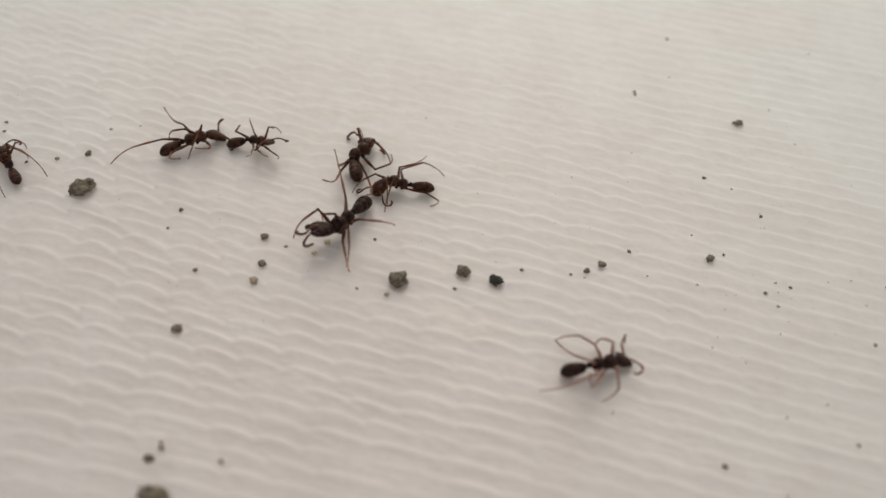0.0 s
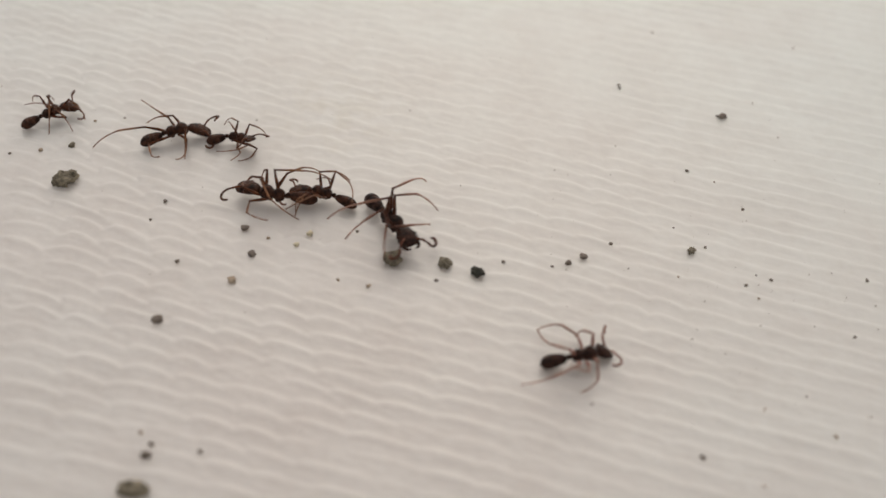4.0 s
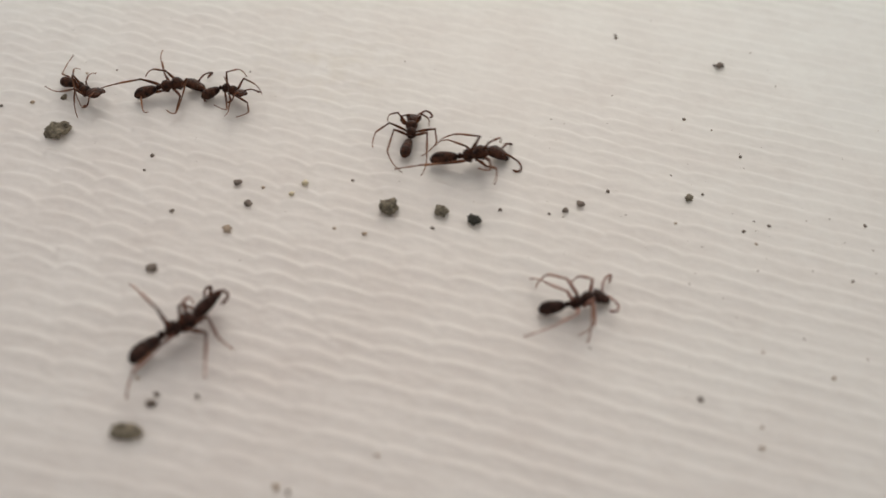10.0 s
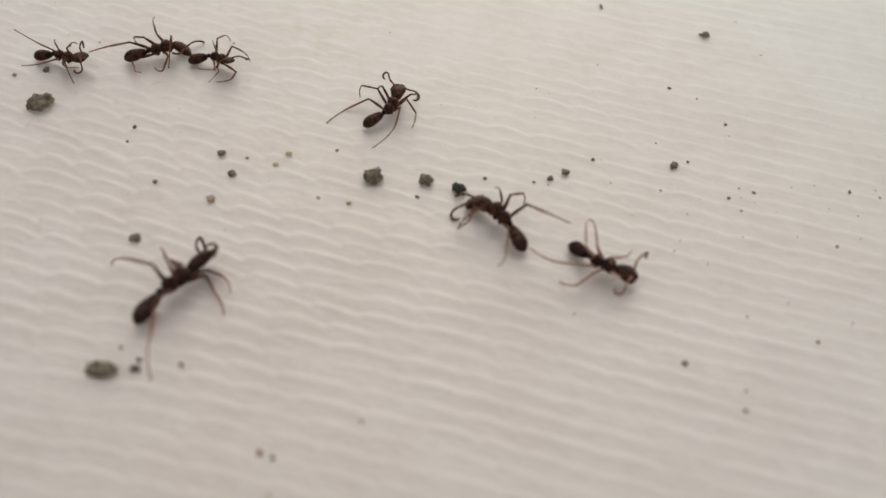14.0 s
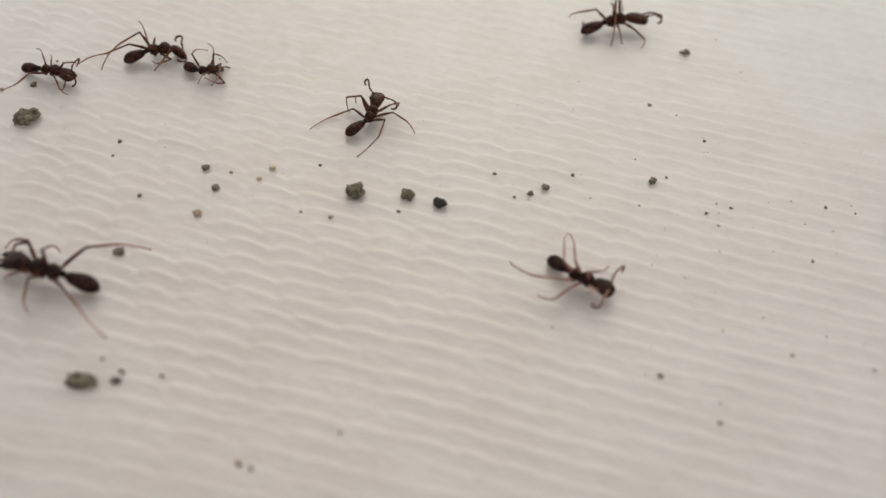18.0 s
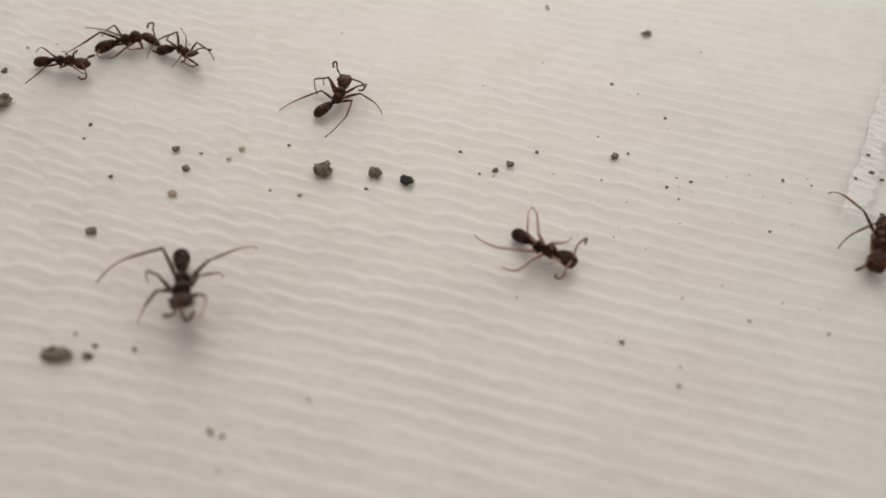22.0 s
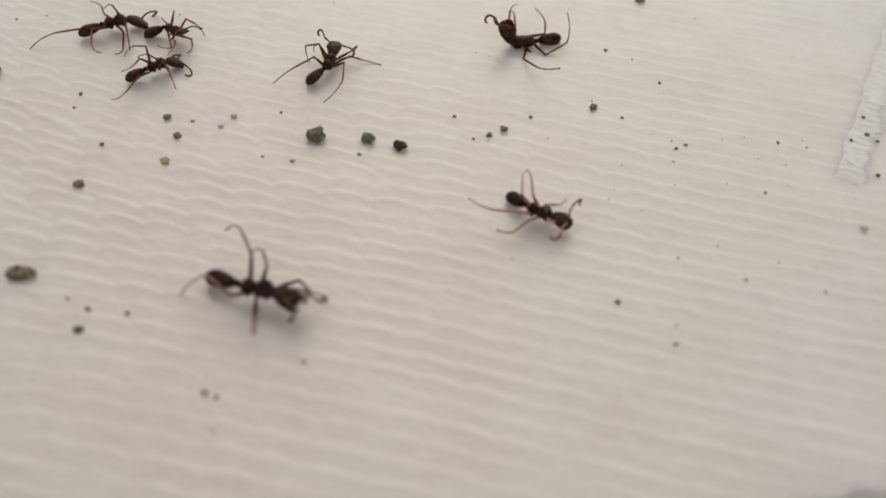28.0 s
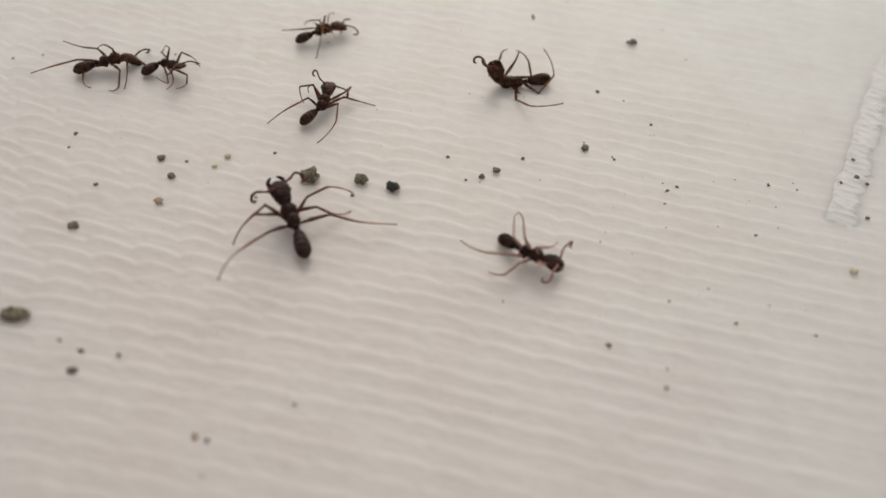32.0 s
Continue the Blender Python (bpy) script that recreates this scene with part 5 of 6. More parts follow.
        (17, (2.40, 2.30, -1.05, 0, 25, 0), (0.70, 2.35, -0.96, 15, 78, -24), (-3.18, 4.79, -0.66, 82, 25, 18), (2.49, -1.56, -0.90, 18, 63, -8), (-1.19, -4.54, -0.27, -32, 53, -78), (-5.28, -0.40, -0.89, -24, 58, 2)),
        (20, (2.40, 2.30, -1.05, 0, 25, 0), (0.70, 2.35, -0.96, 15, 78, -24), (-3.18, 4.79, -0.66, 82, 25, 18), (2.49, -1.56, -0.90, 18, 63, -8), (-1.19, -4.54, -0.27, -32, 53, -78), (-5.28, -0.40, -0.89, -24, 58, 2)),
        (22.3, (2.40, 2.30, -1.05, 0, 25, 0), (0.70, 2.35, -0.96, 15, 78, -24), (-3.18, 4.79, -0.66, 82, 25, 18), (2.49, -1.56, -0.90, 18, 63, -8), (-1.19, -4.54, -0.27, -32, 53, -78), (-5.28, -0.40, -0.89, -24, 58, 2)),
        (23, (2.40, 2.30, -1.05, 0, 25, 0), (0.60, 2.15, -0.98, 15, 80, -18), (-3.49, 4.30, -0.98, -32, 43, -24), (3.07, -1.30, -0.96, 20, 75, -20), (2.22, -4.42, -0.98, -57, 42, -76), (-5.69, -1.29, -0.32, -22, 37, -26)),
        (30, (2.40, 2.30, -1.05, 0, 25, 0), (0.60, 2.15, -0.98, 15, 80, -18), (-3.49, 4.30, -0.98, -32, 43, -24), (3.07, -1.30, -0.96, 20, 75, -20), (2.22, -4.42, -0.98, -57, 42, -76), (-5.69, -1.29, -0.32, -22, 37, -26)),
        (32, (2.40, 2.30, -1.05, 0, 25, 0), (0.60, 2.15, -0.98, 15, 80, -18), (-3.49, 4.30, -0.98, -32, 43, -24), (3.07, -1.30, -0.96, 20, 75, -20), (2.22, -4.42, -0.98, -57, 42, -76), (-5.69, -1.29, -0.32, -22, 37, -26)),
    ],
    "D": [
        (0, (0.24, 2.45, -0.69, -1, 25, 8), (-2.88, 2.92, -0.07, 79, 45, -80), (-2.55, 3.48, -0.89, -52, 20, -150), (-1.26, -2.92, -0.60, -6, 58, -86), (-2.61, -2.84, 2.73, -136, 45, 0), (-6.06, -2.85, 1.78, -24, 33, -154)),
        (3, (0.24, 2.45, -0.69, -1, 25, 8), (-2.88, 2.92, -0.07, 79, 45, -80), (-2.55, 3.48, -0.89, -52, 20, -150), (-1.26, -2.92, -0.60, -6, 58, -86), (-2.61, -2.84, 2.73, -136, 45, 0), (-6.06, -2.85, 1.78, -24, 33, -154)),
        (7, (0.01, 2.22, -0.80, 2, 30, -8), (-1.81, 4.18, -0.63, 70, 45, 12), (-1.66, 4.25, -0.87, -30, 0, 0), (-1.39, -2.61, -0.82, -4, 45, -78), (-2.34, -3.12, 2.63, 138, 45, 0), (-5.36, -1.63, -0.89, -18, 65, -162)),
        (8, (0.01, 2.22, -0.80, 2, 30, -8), (-1.81, 4.18, -0.63, 70, 45, 12), (-1.66, 4.25, -0.87, -30, 0, 0), (-1.39, -2.61, -0.82, -4, 45, -78), (-2.34, -3.12, 2.63, 138, 45, 0), (-5.36, -1.63, -0.89, -18, 65, -162)),
        (9, (0.18, 2.26, -0.63, 5, 33, 6), (-2.21, 3.12, -0.89, -4, 58, -8), (-2.22, 4.06, -0.89, -38, 5, 18), (-1.38, -2.19, -0.89, -2, 72, -34), (-1.15, -3.05, -1.05, 0, 25, 0), (-6.30, -2.63, 1.52, -26, 20, 0)),
        (11, (0.18, 2.26, -0.63, 5, 33, 6), (-2.21, 3.12, -0.89, -4, 58, -8), (-2.22, 4.06, -0.89, -38, 5, 18), (-1.38, -2.19, -0.89, -2, 72, -34), (-1.15, -3.05, -1.05, 0, 25, 0), (-6.30, -2.63, 1.52, -26, 20, 0)),
        (12, (-0.30, 1.02, 0.15, -46, 107, 108), (2.08, 2.91, -1.05, 0, 25, 0), (-2.90, 3.95, -0.63, -54, 0, 0), (-2.12, -2.84, -0.45, -19, 65, -38), (-1.50, -2.79, -1.05, 0, 25, 0), (-5.76, -0.91, 0.31, -38, 82, -154)),
        (13, (2.40, 2.30, -1.05, 0, 25, 0), (-2.16, 4.95, -0.22, 56, 23, -48), (-3.45, 5.06, -0.89, -46, 13, 2), (2.40, -2.30, -1.05, 0, 25, 0), (-2.14, -2.46, -0.04, -30, 103, -10), (-5.31, 1.02, -0.25, -20, 20, -92)),
        (14, (1.26, 2.00, 0.22, 15, 20, 98), (-2.47, 2.65, 1.14, -49, 15, 62), (-2.86, 3.69, -0.07, -46, 10, 0), (1.61, -3.52, 2.40, -91.17, 43.33, 0), (-2.30, -2.59, -0.89, -26, 70, -32), (-5.24, -1.68, 0.26, -26, 43, -22)),
        (20, (1.26, 2.00, 0.22, 15, 20, 98), (-2.47, 2.65, 1.14, -49, 15, 62), (-2.86, 3.69, -0.07, -46, 10, 0), (1.61, -3.52, 2.40, -91.17, 43.33, 0), (-2.30, -2.59, -0.89, -26, 70, -32), (-5.24, -1.68, 0.26, -26, 43, -22)),
        (21, (1.26, 2.00, 0.22, 15, 20, 98), (-2.47, 2.65, 1.14, -49, 15, 62), (-2.86, 3.69, -0.07, -46, 10, 0), (1.61, -3.52, 2.40, -91.17, 43.33, 0), (-2.30, -2.59, -0.89, -26, 70, -32), (-5.24, -1.68, 0.26, -26, 43, -22)),
        (32, (1.26, 2.00, 0.22, 15, 20, 98), (-2.47, 2.65, 1.14, -49, 15, 62), (-2.86, 3.69, -0.07, -46, 10, 0), (1.61, -3.52, 2.40, -91.17, 43.33, 0), (-2.30, -2.59, -0.89, -26, 70, -32), (-5.24, -1.68, 0.26, -26, 43, -22)),
    ],
    "B": [
        (0, (2.40, 2.30, -1.05, 0, 25, 0), (0.10, 3.20, -1.05, 0, 25, 0), (-4.22, 1.43, -1.05, 0, 25, 0), (2.40, -2.30, -1.05, 0, 25, 0), (0.80, -2.03, -1.05, 0, 25, 0), (-2.90, -2.90, -1.05, 0, 25, 0)),
        (3, (2.40, 2.30, -1.05, 0, 25, 0), (0.10, 3.20, -1.05, 0, 25, 0), (1.03, 3.09, -1.05, 0, 25, 0), (2.40, -2.30, -1.05, 0, 25, 0), (0.10, -3.20, -1.05, 0, 25, 0), (0.19, -2.11, -1.05, 0, 25, 0)),
        (6, (0.44, 2.30, 0.46, -24, 25, 0), (-0.46, 5.38, -0.75, -19, 25, 0), (-4.74, -1.54, 1.98, 79, 45, 0), (0.20, -4.47, 0.46, -140, 25, 0), (0.80, -2.74, -0.90, 27, 117, 2), (-4.84, 0.61, -1.05, 0, 25, 0)),
        (7, (2.40, 2.30, -1.05, 0, 25, 0), (-0.15, 2.65, 0.53, -34, 25, 0), (-5.11, -0.67, 2.44, 72, 25, 0), (2.40, -2.30, -1.05, 0, 25, 0), (-0.41, -3.71, -0.44, 36, 100, 154), (-4.90, 1.61, -1.05, 0, 25, 0)),
        (8, (-2.47, 2.92, -0.90, -84, 45, 0), (-3.69, 1.87, -0.67, -69, 40, 44), (-4.44, 2.69, -1.05, 0, 25, 0), (2.40, -2.30, -1.05, 0, 25, 0), (1.44, -1.08, -1.05, 0, 25, 0), (-3.50, -2.40, -0.81, -42, 13, -34)),
        (9, (-2.53, 3.29, -0.60, -94, 25, 0), (-3.48, 1.80, -0.46, -42, 25, 0), (-4.10, 1.89, 0.69, -36, 37, -66), (2.40, -2.30, -1.05, 0, 25, 0), (1.29, -1.08, -1.05, 0, 25, 0), (-3.56, -2.16, -0.81, -42, 6, -64)),
        (10, (-2.68, 2.92, -0.90, -67, 25, 0), (-3.54, 1.75, -0.32, -54, 25, 0), (-6.17, 2.57, -0.33, -92, 60, -58), (2.40, -2.30, -1.05, 0, 25, 0), (1.30, -1.13, -1.05, 0, 25, 0), (-3.68, -2.19, -0.60, -30, 18, -118)),
        (11, (3.89, 0.14, 1.97, 24, 73, -52), (0.80, 1.38, 1.26, -61, 24, 2), (-3.20, 2.39, -0.49, -22, 25, -52), (2.40, -2.30, -1.05, 0, 25, 0), (4.35, -2.44, 1.31, -80, 25, 0), (-3.85, -1.36, -0.97, -16, 27, -88)),
        (12, (-2.91, 2.90, -0.17, -67, 23, 132), (-4.32, 1.66, -0.94, -93, 36, 34), (-6.82, 1.51, 0.22, -102, 22, -88), (2.40, -2.30, -1.05, 0, 25, 0), (1.68, -1.34, -1.05, 0, 25, 0), (-3.45, -2.21, -0.97, -52, 18, -46)),
        (13, (2.40, 2.30, -1.05, 0, 25, 0), (-1.84, 3.27, -1.05, 0, 25, 0), (-2.06, 5.25, -1.05, 0, 25, 0), (2.40, -2.30, -1.05, 0, 25, 0), (1.60, -1.41, -1.05, 0, 25, 0), (-4.01, -0.50, -1.05, 0, 25, 0)),
        (14, (0.08, 2.14, 0.13, -8, 25, 0), (-1.97, 1.42, 0.50, -48, 25, 0), (-4.85, -0.54, 2.13, -68, 40, -178), (2.40, -2.30, -1.05, 0, 25, 0), (3.89, -2.79, 1.67, 65, 25, 0), (-2.15, -3.66, 0.65, -47, 105, -4)),
        (17, (1.70, 1.61, -0.72, 46, 45, 0), (-3.63, 3.39, -0.77, -32, 35, 50), (-2.90, 2.90, -1.05, 0, 25, 0), (2.40, -2.30, -1.05, 0, 25, 0), (2.75, -4.08, 1.35, 9, 45, 0), (-4.21, -4.18, -0.78, -4, 72, -32)),
        (18, (1.81, 1.82, -0.60, 48, 42, 2), (-0.79, 2.01, 0.31, -12, 12, 28), (-2.72, 2.89, 0.22, -23, 11, 52), (2.36, -3.75, 0.80, -123, 44, -74), (3.33, -4.01, 0.38, -6, 26, 146), (-3.70, -3.69, -0.36, -15, 100, -30)),
        (19, (0.45, 2.00, -0.29, -35, 25, 0), (-2.97, 3.95, 0.12, -8, 62, 86), (-3.27, 5.06, -1.05, 0, 25, 0), (2.40, -2.30, -1.05, 0, 25, 0), (-1.38, -4.58, -0.15, -40, 5, 0), (-4.24, -5.56, 1.71, 115, 25, 0)),
        (20, (2.40, 2.30, -1.05, 0, 25, 0), (-1.13, 3.62, -1.05, 0, 25, 0), (-1.86, -4.67, 2.75, 96, 25, 0), (2.40, -2.30, -1.05, 0, 25, 0), (3.75, -3.23, 1.52, -70, 25, 0), (-2.90, -2.90, -1.05, 0, 25, 0)),
        (21, (1.25, 2.05, -0.62, 34, 25, 0), (-3.37, 2.84, -0.88, 13, 42, 40), (-4.80, 1.19, -1.05, 0, 25, 0), (2.78, -4.09, 0.77, 24, 5, 0), (2.50, -1.43, -1.05, 0, 25, 0), (-2.98, -4.45, 2.92, 120, 25, 0)),
        (22, (0.40, 1.69, -0.31, 12, 37, 26), (-0.96, 1.66, -0.15, -18, 17, 44), (-3.85, 2.03, -0.63, -58, 20, 58), (3.36, -3.37, 1.10, 25, 11, 134), (1.93, -4.03, 2.34, 82, 25, 0), (-3.10, -3.32, -0.72, -18, 117, -20)),
        (23, (1.89, 2.08, -0.34, 44, 25, 0), (-3.02, 3.45, -0.97, -6, 45, 0), (-4.12, 2.64, -0.97, -52, 25, 0), (2.40, -2.30, -1.05, 0, 25, 0), (1.05, 0.18, -1.05, 0, 25, 0), (-4.72, -4.26, 1.32, 141, 13, 48)),
        (24, (1.20, 0.32, 1.49, -2, 8, 24), (-2.02, 1.33, 0.53, -60, 27, 60), (-2.09, -1.83, 2.55, 72, 13, -4), (3.33, -3.41, 1.42, 76, 22, 90), (-0.55, 0.34, -0.97, -92, 45, 0), (-5.35, -2.24, -0.97, -31, 26, -52)),
        (25, (2.40, 2.30, -1.05, 0, 25, 0), (-1.32, 5.09, -0.74, 82, 26, -136), (-3.15, -2.08, 2.26, 52, 10, 110), (2.32, -2.74, -1.05, 0, 25, 0), (0.53, -5.19, 0.56, -36, 25, 0), (-4.47, -4.39, 0.67, 128, 45, 0)),
        (28, (-1.39, 1.20, 0.73, -75, 61, 28), (-4.10, -1.17, 1.57, 25, 17, -134), (-1.38, 4.50, -1.05, 0, 25, 0), (-0.79, -4.16, 1.44, -20, 25, 0), (0.10, -3.20, -1.05, 0, 25, 0), (-6.52, -3.66, 0.86, 86, 33, 104)),
        (29, (2.40, 2.30, -1.05, 0, 25, 0), (2.69, 4.24, 0.00, 87, 17, 44), (0.98, 3.25, -0.87, 38, 45, 0), (4.68, -0.66, -1.05, 0, 25, 0), (-1.69, -4.27, 2.21, 126, 25, 0), (-4.68, -4.77, 0.84, -52, 45, 0)),
        (30, (2.40, 2.30, -1.05, 0, 25, 0), (0.94, 3.47, -1.05, 0, 25, 0), (-3.00, 3.53, -0.31, -40, 15, 148), (0.94, -1.96, -0.72, -119, 22, -112), (0.59, -1.95, -1.05, 0, 25, 0), (-5.11, -5.23, 1.18, 28, 25, 0)),
        (31, (2.40, 2.30, -1.05, 0, 25, 0), (2.91, 3.84, 0.29, 61, 25, 26), (-4.76, 1.91, -0.41, -42, 80, 160), (3.94, -1.00, -0.97, 48, 45, 0), (-3.29, -3.32, 1.69, -58, 25, 0), (-6.90, -0.84, 0.08, 152, 45, 0)),
        (32, (3.74, 3.44, -0.87, -35, 25, 0), (-0.46, 3.17, -0.92, 62, 108, -128), (-3.26, 3.15, -0.60, -62, 12, -20), (1.93, -0.42, -0.97, 30, 45, 0), (1.11, -0.65, -1.05, 0, 25, 0), (-2.90, -2.90, -1.05, 0, 25, 0)),
    ],
    "A1": [
        (0, (-1.81, 2.17, -0.99, -42, 45, 0), (-1.16, 5.19, 0.23, -1, 35, -180), (-7.43, 0.82, -0.99, 12, 20, 0), (-1.02, -3.39, 1.59, -88, 45, 0), (-1.25, -1.31, -1.05, 0, 25, 0), (-2.86, -5.36, 2.48, 121, 25, 0)),
        (3, (-2.13, 3.07, -0.99, 22, 0, 0), (-2.02, 4.92, 0.08, 86, 33, 48), (-6.94, 1.50, -0.99, -9, 40, -32), (-0.13, -2.93, -1.05, 0, 25, 0), (-1.00, -4.91, 0.68, -63, 35, -82), (-2.39, -5.77, 1.88, 112, 12, 48)),
        (6, (-1.86, 3.43, -0.71, 26, 57, 46), (-1.93, 4.53, 1.35, 105, 28, 26), (-7.60, 1.17, -0.69, 7, 12, 2), (-0.54, -2.88, -1.05, 0, 25, 0), (-1.89, -4.38, 0.52, -51, 50, -108), (-3.31, -4.17, 1.23, 120, 25, 0)),
        (7, (1.18, 4.84, 2.51, -9, 18, 0), (-2.25, -0.87, 1.16, 60, 25, 0), (-6.99, 1.64, -0.99, -4, 25, -52), (-0.68, -2.85, -1.05, -11.67, 25, 0), (-1.87, -3.08, -0.49, -26.67, 68.33, -88), (-3.00, -4.17, 1.23, 128, 25, 0)),
        (8, (-1.40, 1.83, 0.18, -36, 35, 26), (0.46, 5.07, 2.37, -157, 28, -46), (-5.81, 3.98, -0.99, -42, 20, -2), (-0.81, -2.81, -1.05, -23.34, 25, 0), (-1.58, -4.70, 0.76, -59, 45, -102), (-2.85, -3.83, 0.82, 118, 15, 44)),
        (9, (-1.31, 1.77, 0.21, -42, 40, 42), (0.64, 5.32, 0.46, -83, 23, 110), (-6.27, 1.59, -0.28, 3, 80, -76), (-0.95, -2.78, -1.05, -35, 25, 0), (-1.10, -3.59, 0.09, -54, 102, -128), (-2.46, -4.13, 0.73, 118, 13, 44)),
        (10, (-1.82, 3.31, -0.93, -5, 37, -18), (0.21, 5.45, -0.07, -87, 8, 0), (-5.87, 2.22, -0.56, 4, 87, -82), (-0.20, -2.23, -1.05, -17.5, 25, 0), (-1.29, -4.10, 0.53, -67, 82, -106), (-2.91, -4.66, 1.11, 112, 17, 56)),
        (11, (-1.98, 3.28, -0.33, -86, 32, 78), (-1.47, 3.88, 2.13, 154, 2, 0), (-6.14, 1.95, -0.87, -14, 83, -64), (0.55, -1.68, -1.05, 0, 25, 0), (-0.77, -4.62, 1.04, -55, 47, -110), (-3.04, -4.09, 0.82, 116, 20, 28)),
        (12, (2.30, 4.25, -0.19, -34, 25, 0), (-0.91, 2.95, -0.88, -26, 25, 0), (-6.19, -0.29, 2.16, 50, 12, 28), (-1.70, -2.90, 1.34, -80, 45, 0), (-0.98, -2.54, -1.05, 0, 25, 0), (-6.72, 1.94, -1.05, 0, 25, 0)),
        (13, (4.05, 2.87, -1.05, 0, 25, 0), (0.10, 3.20, -1.05, 0, 25, 0), (-1.15, 8.38, -1.05, 0, 25, 0), (0.00, -0.97, -1.05, 0, 25, 0), (0.10, -3.20, -1.05, 0, 25, 0), (-7.78, 2.61, -1.05, 0, 25, 0)),
        (14, (0.88, 4.56, 0.17, -56, 12, 4), (-1.38, 2.82, -0.99, -44, 45, 0), (-5.74, 2.46, -0.28, -16, 85, -62), (-0.17, -1.65, -1.05, 0, 25, 0), (-1.26, -1.36, -0.87, -30, 112, -10), (-3.17, -4.30, 1.20, 120, 7, 28)),
        (17, (-1.79, 3.15, -0.87, 46, 75, -82), (-1.24, 2.82, 1.52, -48, 30, 142), (-5.85, 2.35, -0.33, 10, 85, -84), (-0.68, -3.68, -1.05, 0, 25, 0), (-1.87, -4.48, -0.10, -56, 65, -110), (-2.91, -4.47, 0.49, 111, 25, 48)),
        (18, (-0.49, 2.49, -0.69, -120, 119, 128), (-1.56, 2.23, 1.63, -78, 17, 64), (-7.34, -0.90, -0.35, 0, 0, 0), (-0.76, -1.77, -1.02, -24, 35, 0), (-0.66, -4.35, 1.77, -98, 23, -118), (-5.20, -1.96, -0.28, 55.5, 25, 24)),
        (19, (0.89, 3.79, 0.70, -35, 25, 0), (-2.51, 3.11, -0.99, -25, 45, 0), (-4.46, -2.31, 2.51, 62, 45, 0), (-0.84, 0.14, -0.99, -48, 45, 0), (-2.97, -4.15, 1.12, 128, 25, 0), (-7.49, 0.55, -1.05, 0, 25, 0)),
        (20, (2.05, 4.09, 2.51, -42, 20, 20), (-1.86, 3.13, -1.00, -18.75, 40, 0), (-7.34, 1.34, -0.03, 4, 10, -20), (-0.03, -0.47, -1.00, -36, 40, 0), (-3.05, -4.29, 0.95, -39, 5, 0), (-7.00, 0.44, -1.05, 0, 25, 0)),
        (21, (-5.26, 2.41, 1.28, 0, 2, 0), (-1.81, 3.14, -0.99, -41, 45, 0), (-6.13, 3.20, -0.93, -37, 58, -40), (-0.57, 0.12, -0.93, -45, 45, 0), (-2.02, -2.04, -0.84, -21, 105, -10), (-3.44, -4.27, 1.41, 122, 25, 0)),
        (22, (-2.31, 2.03, -0.53, 104, 98, -92), (-4.34, 5.19, -0.58, 84, 42, 14), (-6.02, -0.36, 0.01, 21, 80, 84), (-1.08, -3.77, 1.53, -106, 5, -28), (-2.52, -0.74, -0.99, -30, 80, -14), (-3.16, -3.72, 0.99, 121.5, 25, 0)),
        (23, (-1.43, 1.36, 0.23, -58, 34, 46), (0.05, 5.49, -0.10, 153, 7, 28), (-6.25, -1.34, -0.36, 24, 40, 58), (-0.87, -3.88, 1.44, -89, 25, 0), (-2.37, -4.49, 0.79, -15, 45, 0), (-2.88, -3.17, 0.57, 121, 25, 0)),
        (24, (-1.75, 1.39, -0.12, -79, 80, 60), (-1.05, 4.22, 0.26, 156, 80, -44), (-5.16, -2.13, 0.91, 45, 30, 50), (-0.73, -1.34, -0.03, -64, 113, 14), (-2.23, -4.48, 0.92, -73, 45, -114), (-2.91, -4.62, 1.11, 99.5, 35, 0)),
        (25, (0.15, 2.14, 0.17, -20, 25, 0), (0.97, 5.26, -0.99, -15, 25, 0), (-5.46, 0.33, -0.22, 36, 67, 42), (-0.18, -3.07, -1.05, 0, 25, 0), (-1.62, -4.93, 0.23, -57, 40, -110), (-2.94, -6.06, 1.66, 78, 45, 0)),
        (28, (-0.37, 2.17, 0.21, -36, 30, 56), (-0.98, 5.32, -0.81, -50, 23, 126), (-7.79, 0.19, -0.99, 7, 23, 0), (0.14, -3.35, -1.05, 0, 25, 0), (-1.37, -4.60, -0.18, -51, 62, -114), (-2.72, -6.05, 1.28, 82, 25, 60)),
        (29, (-0.37, 2.01, 0.18, -32, 42, 46), (-3.14, 3.94, 0.94, 46, 37, 90), (-6.74, -2.34, -0.99, 10, 22, -4), (-0.32, -3.46, -1.05, -10, 25, 0), (-1.31, -4.00, -0.36, -40, 82, -126), (-2.47, -3.25, -0.31, 121, 20, 14)),
        (30, (-0.87, 3.91, -0.97, 61, 64, -30), (-3.19, 3.92, 0.76, 7, 22, -178), (-7.43, 0.59, -0.68, 8, 22, 0), (-0.78, -3.56, -1.05, -20, 25, 0), (-1.33, -4.76, 0.30, -56, 40, -96), (-2.22, -3.17, -0.29, 120, 22, 10)),
        (31, (-0.84, 2.03, 0.17, -40, 28, 44), (-3.37, 3.61, 0.59, 55, 43, 74), (-5.44, 3.79, -0.51, -66, 12, 32), (-0.35, -3.49, -1.05, -22.5, 25, 0), (-0.90, -4.66, -0.02, -66, 58, -100), (-2.63, -6.13, 1.62, 78, 25, 48)),
        (32, (-0.65, 1.93, 0.14, -40, 29, 44), (-3.08, 4.09, 0.34, 56, 30, 78), (-6.64, 2.17, -0.93, -14, 60, -66), (0.07, -3.41, -1.05, -25, 25, 0), (-1.39, -4.35, -0.19, -56, 70, -110), (-2.73, -3.55, 0.04, 118, 22, 24)),
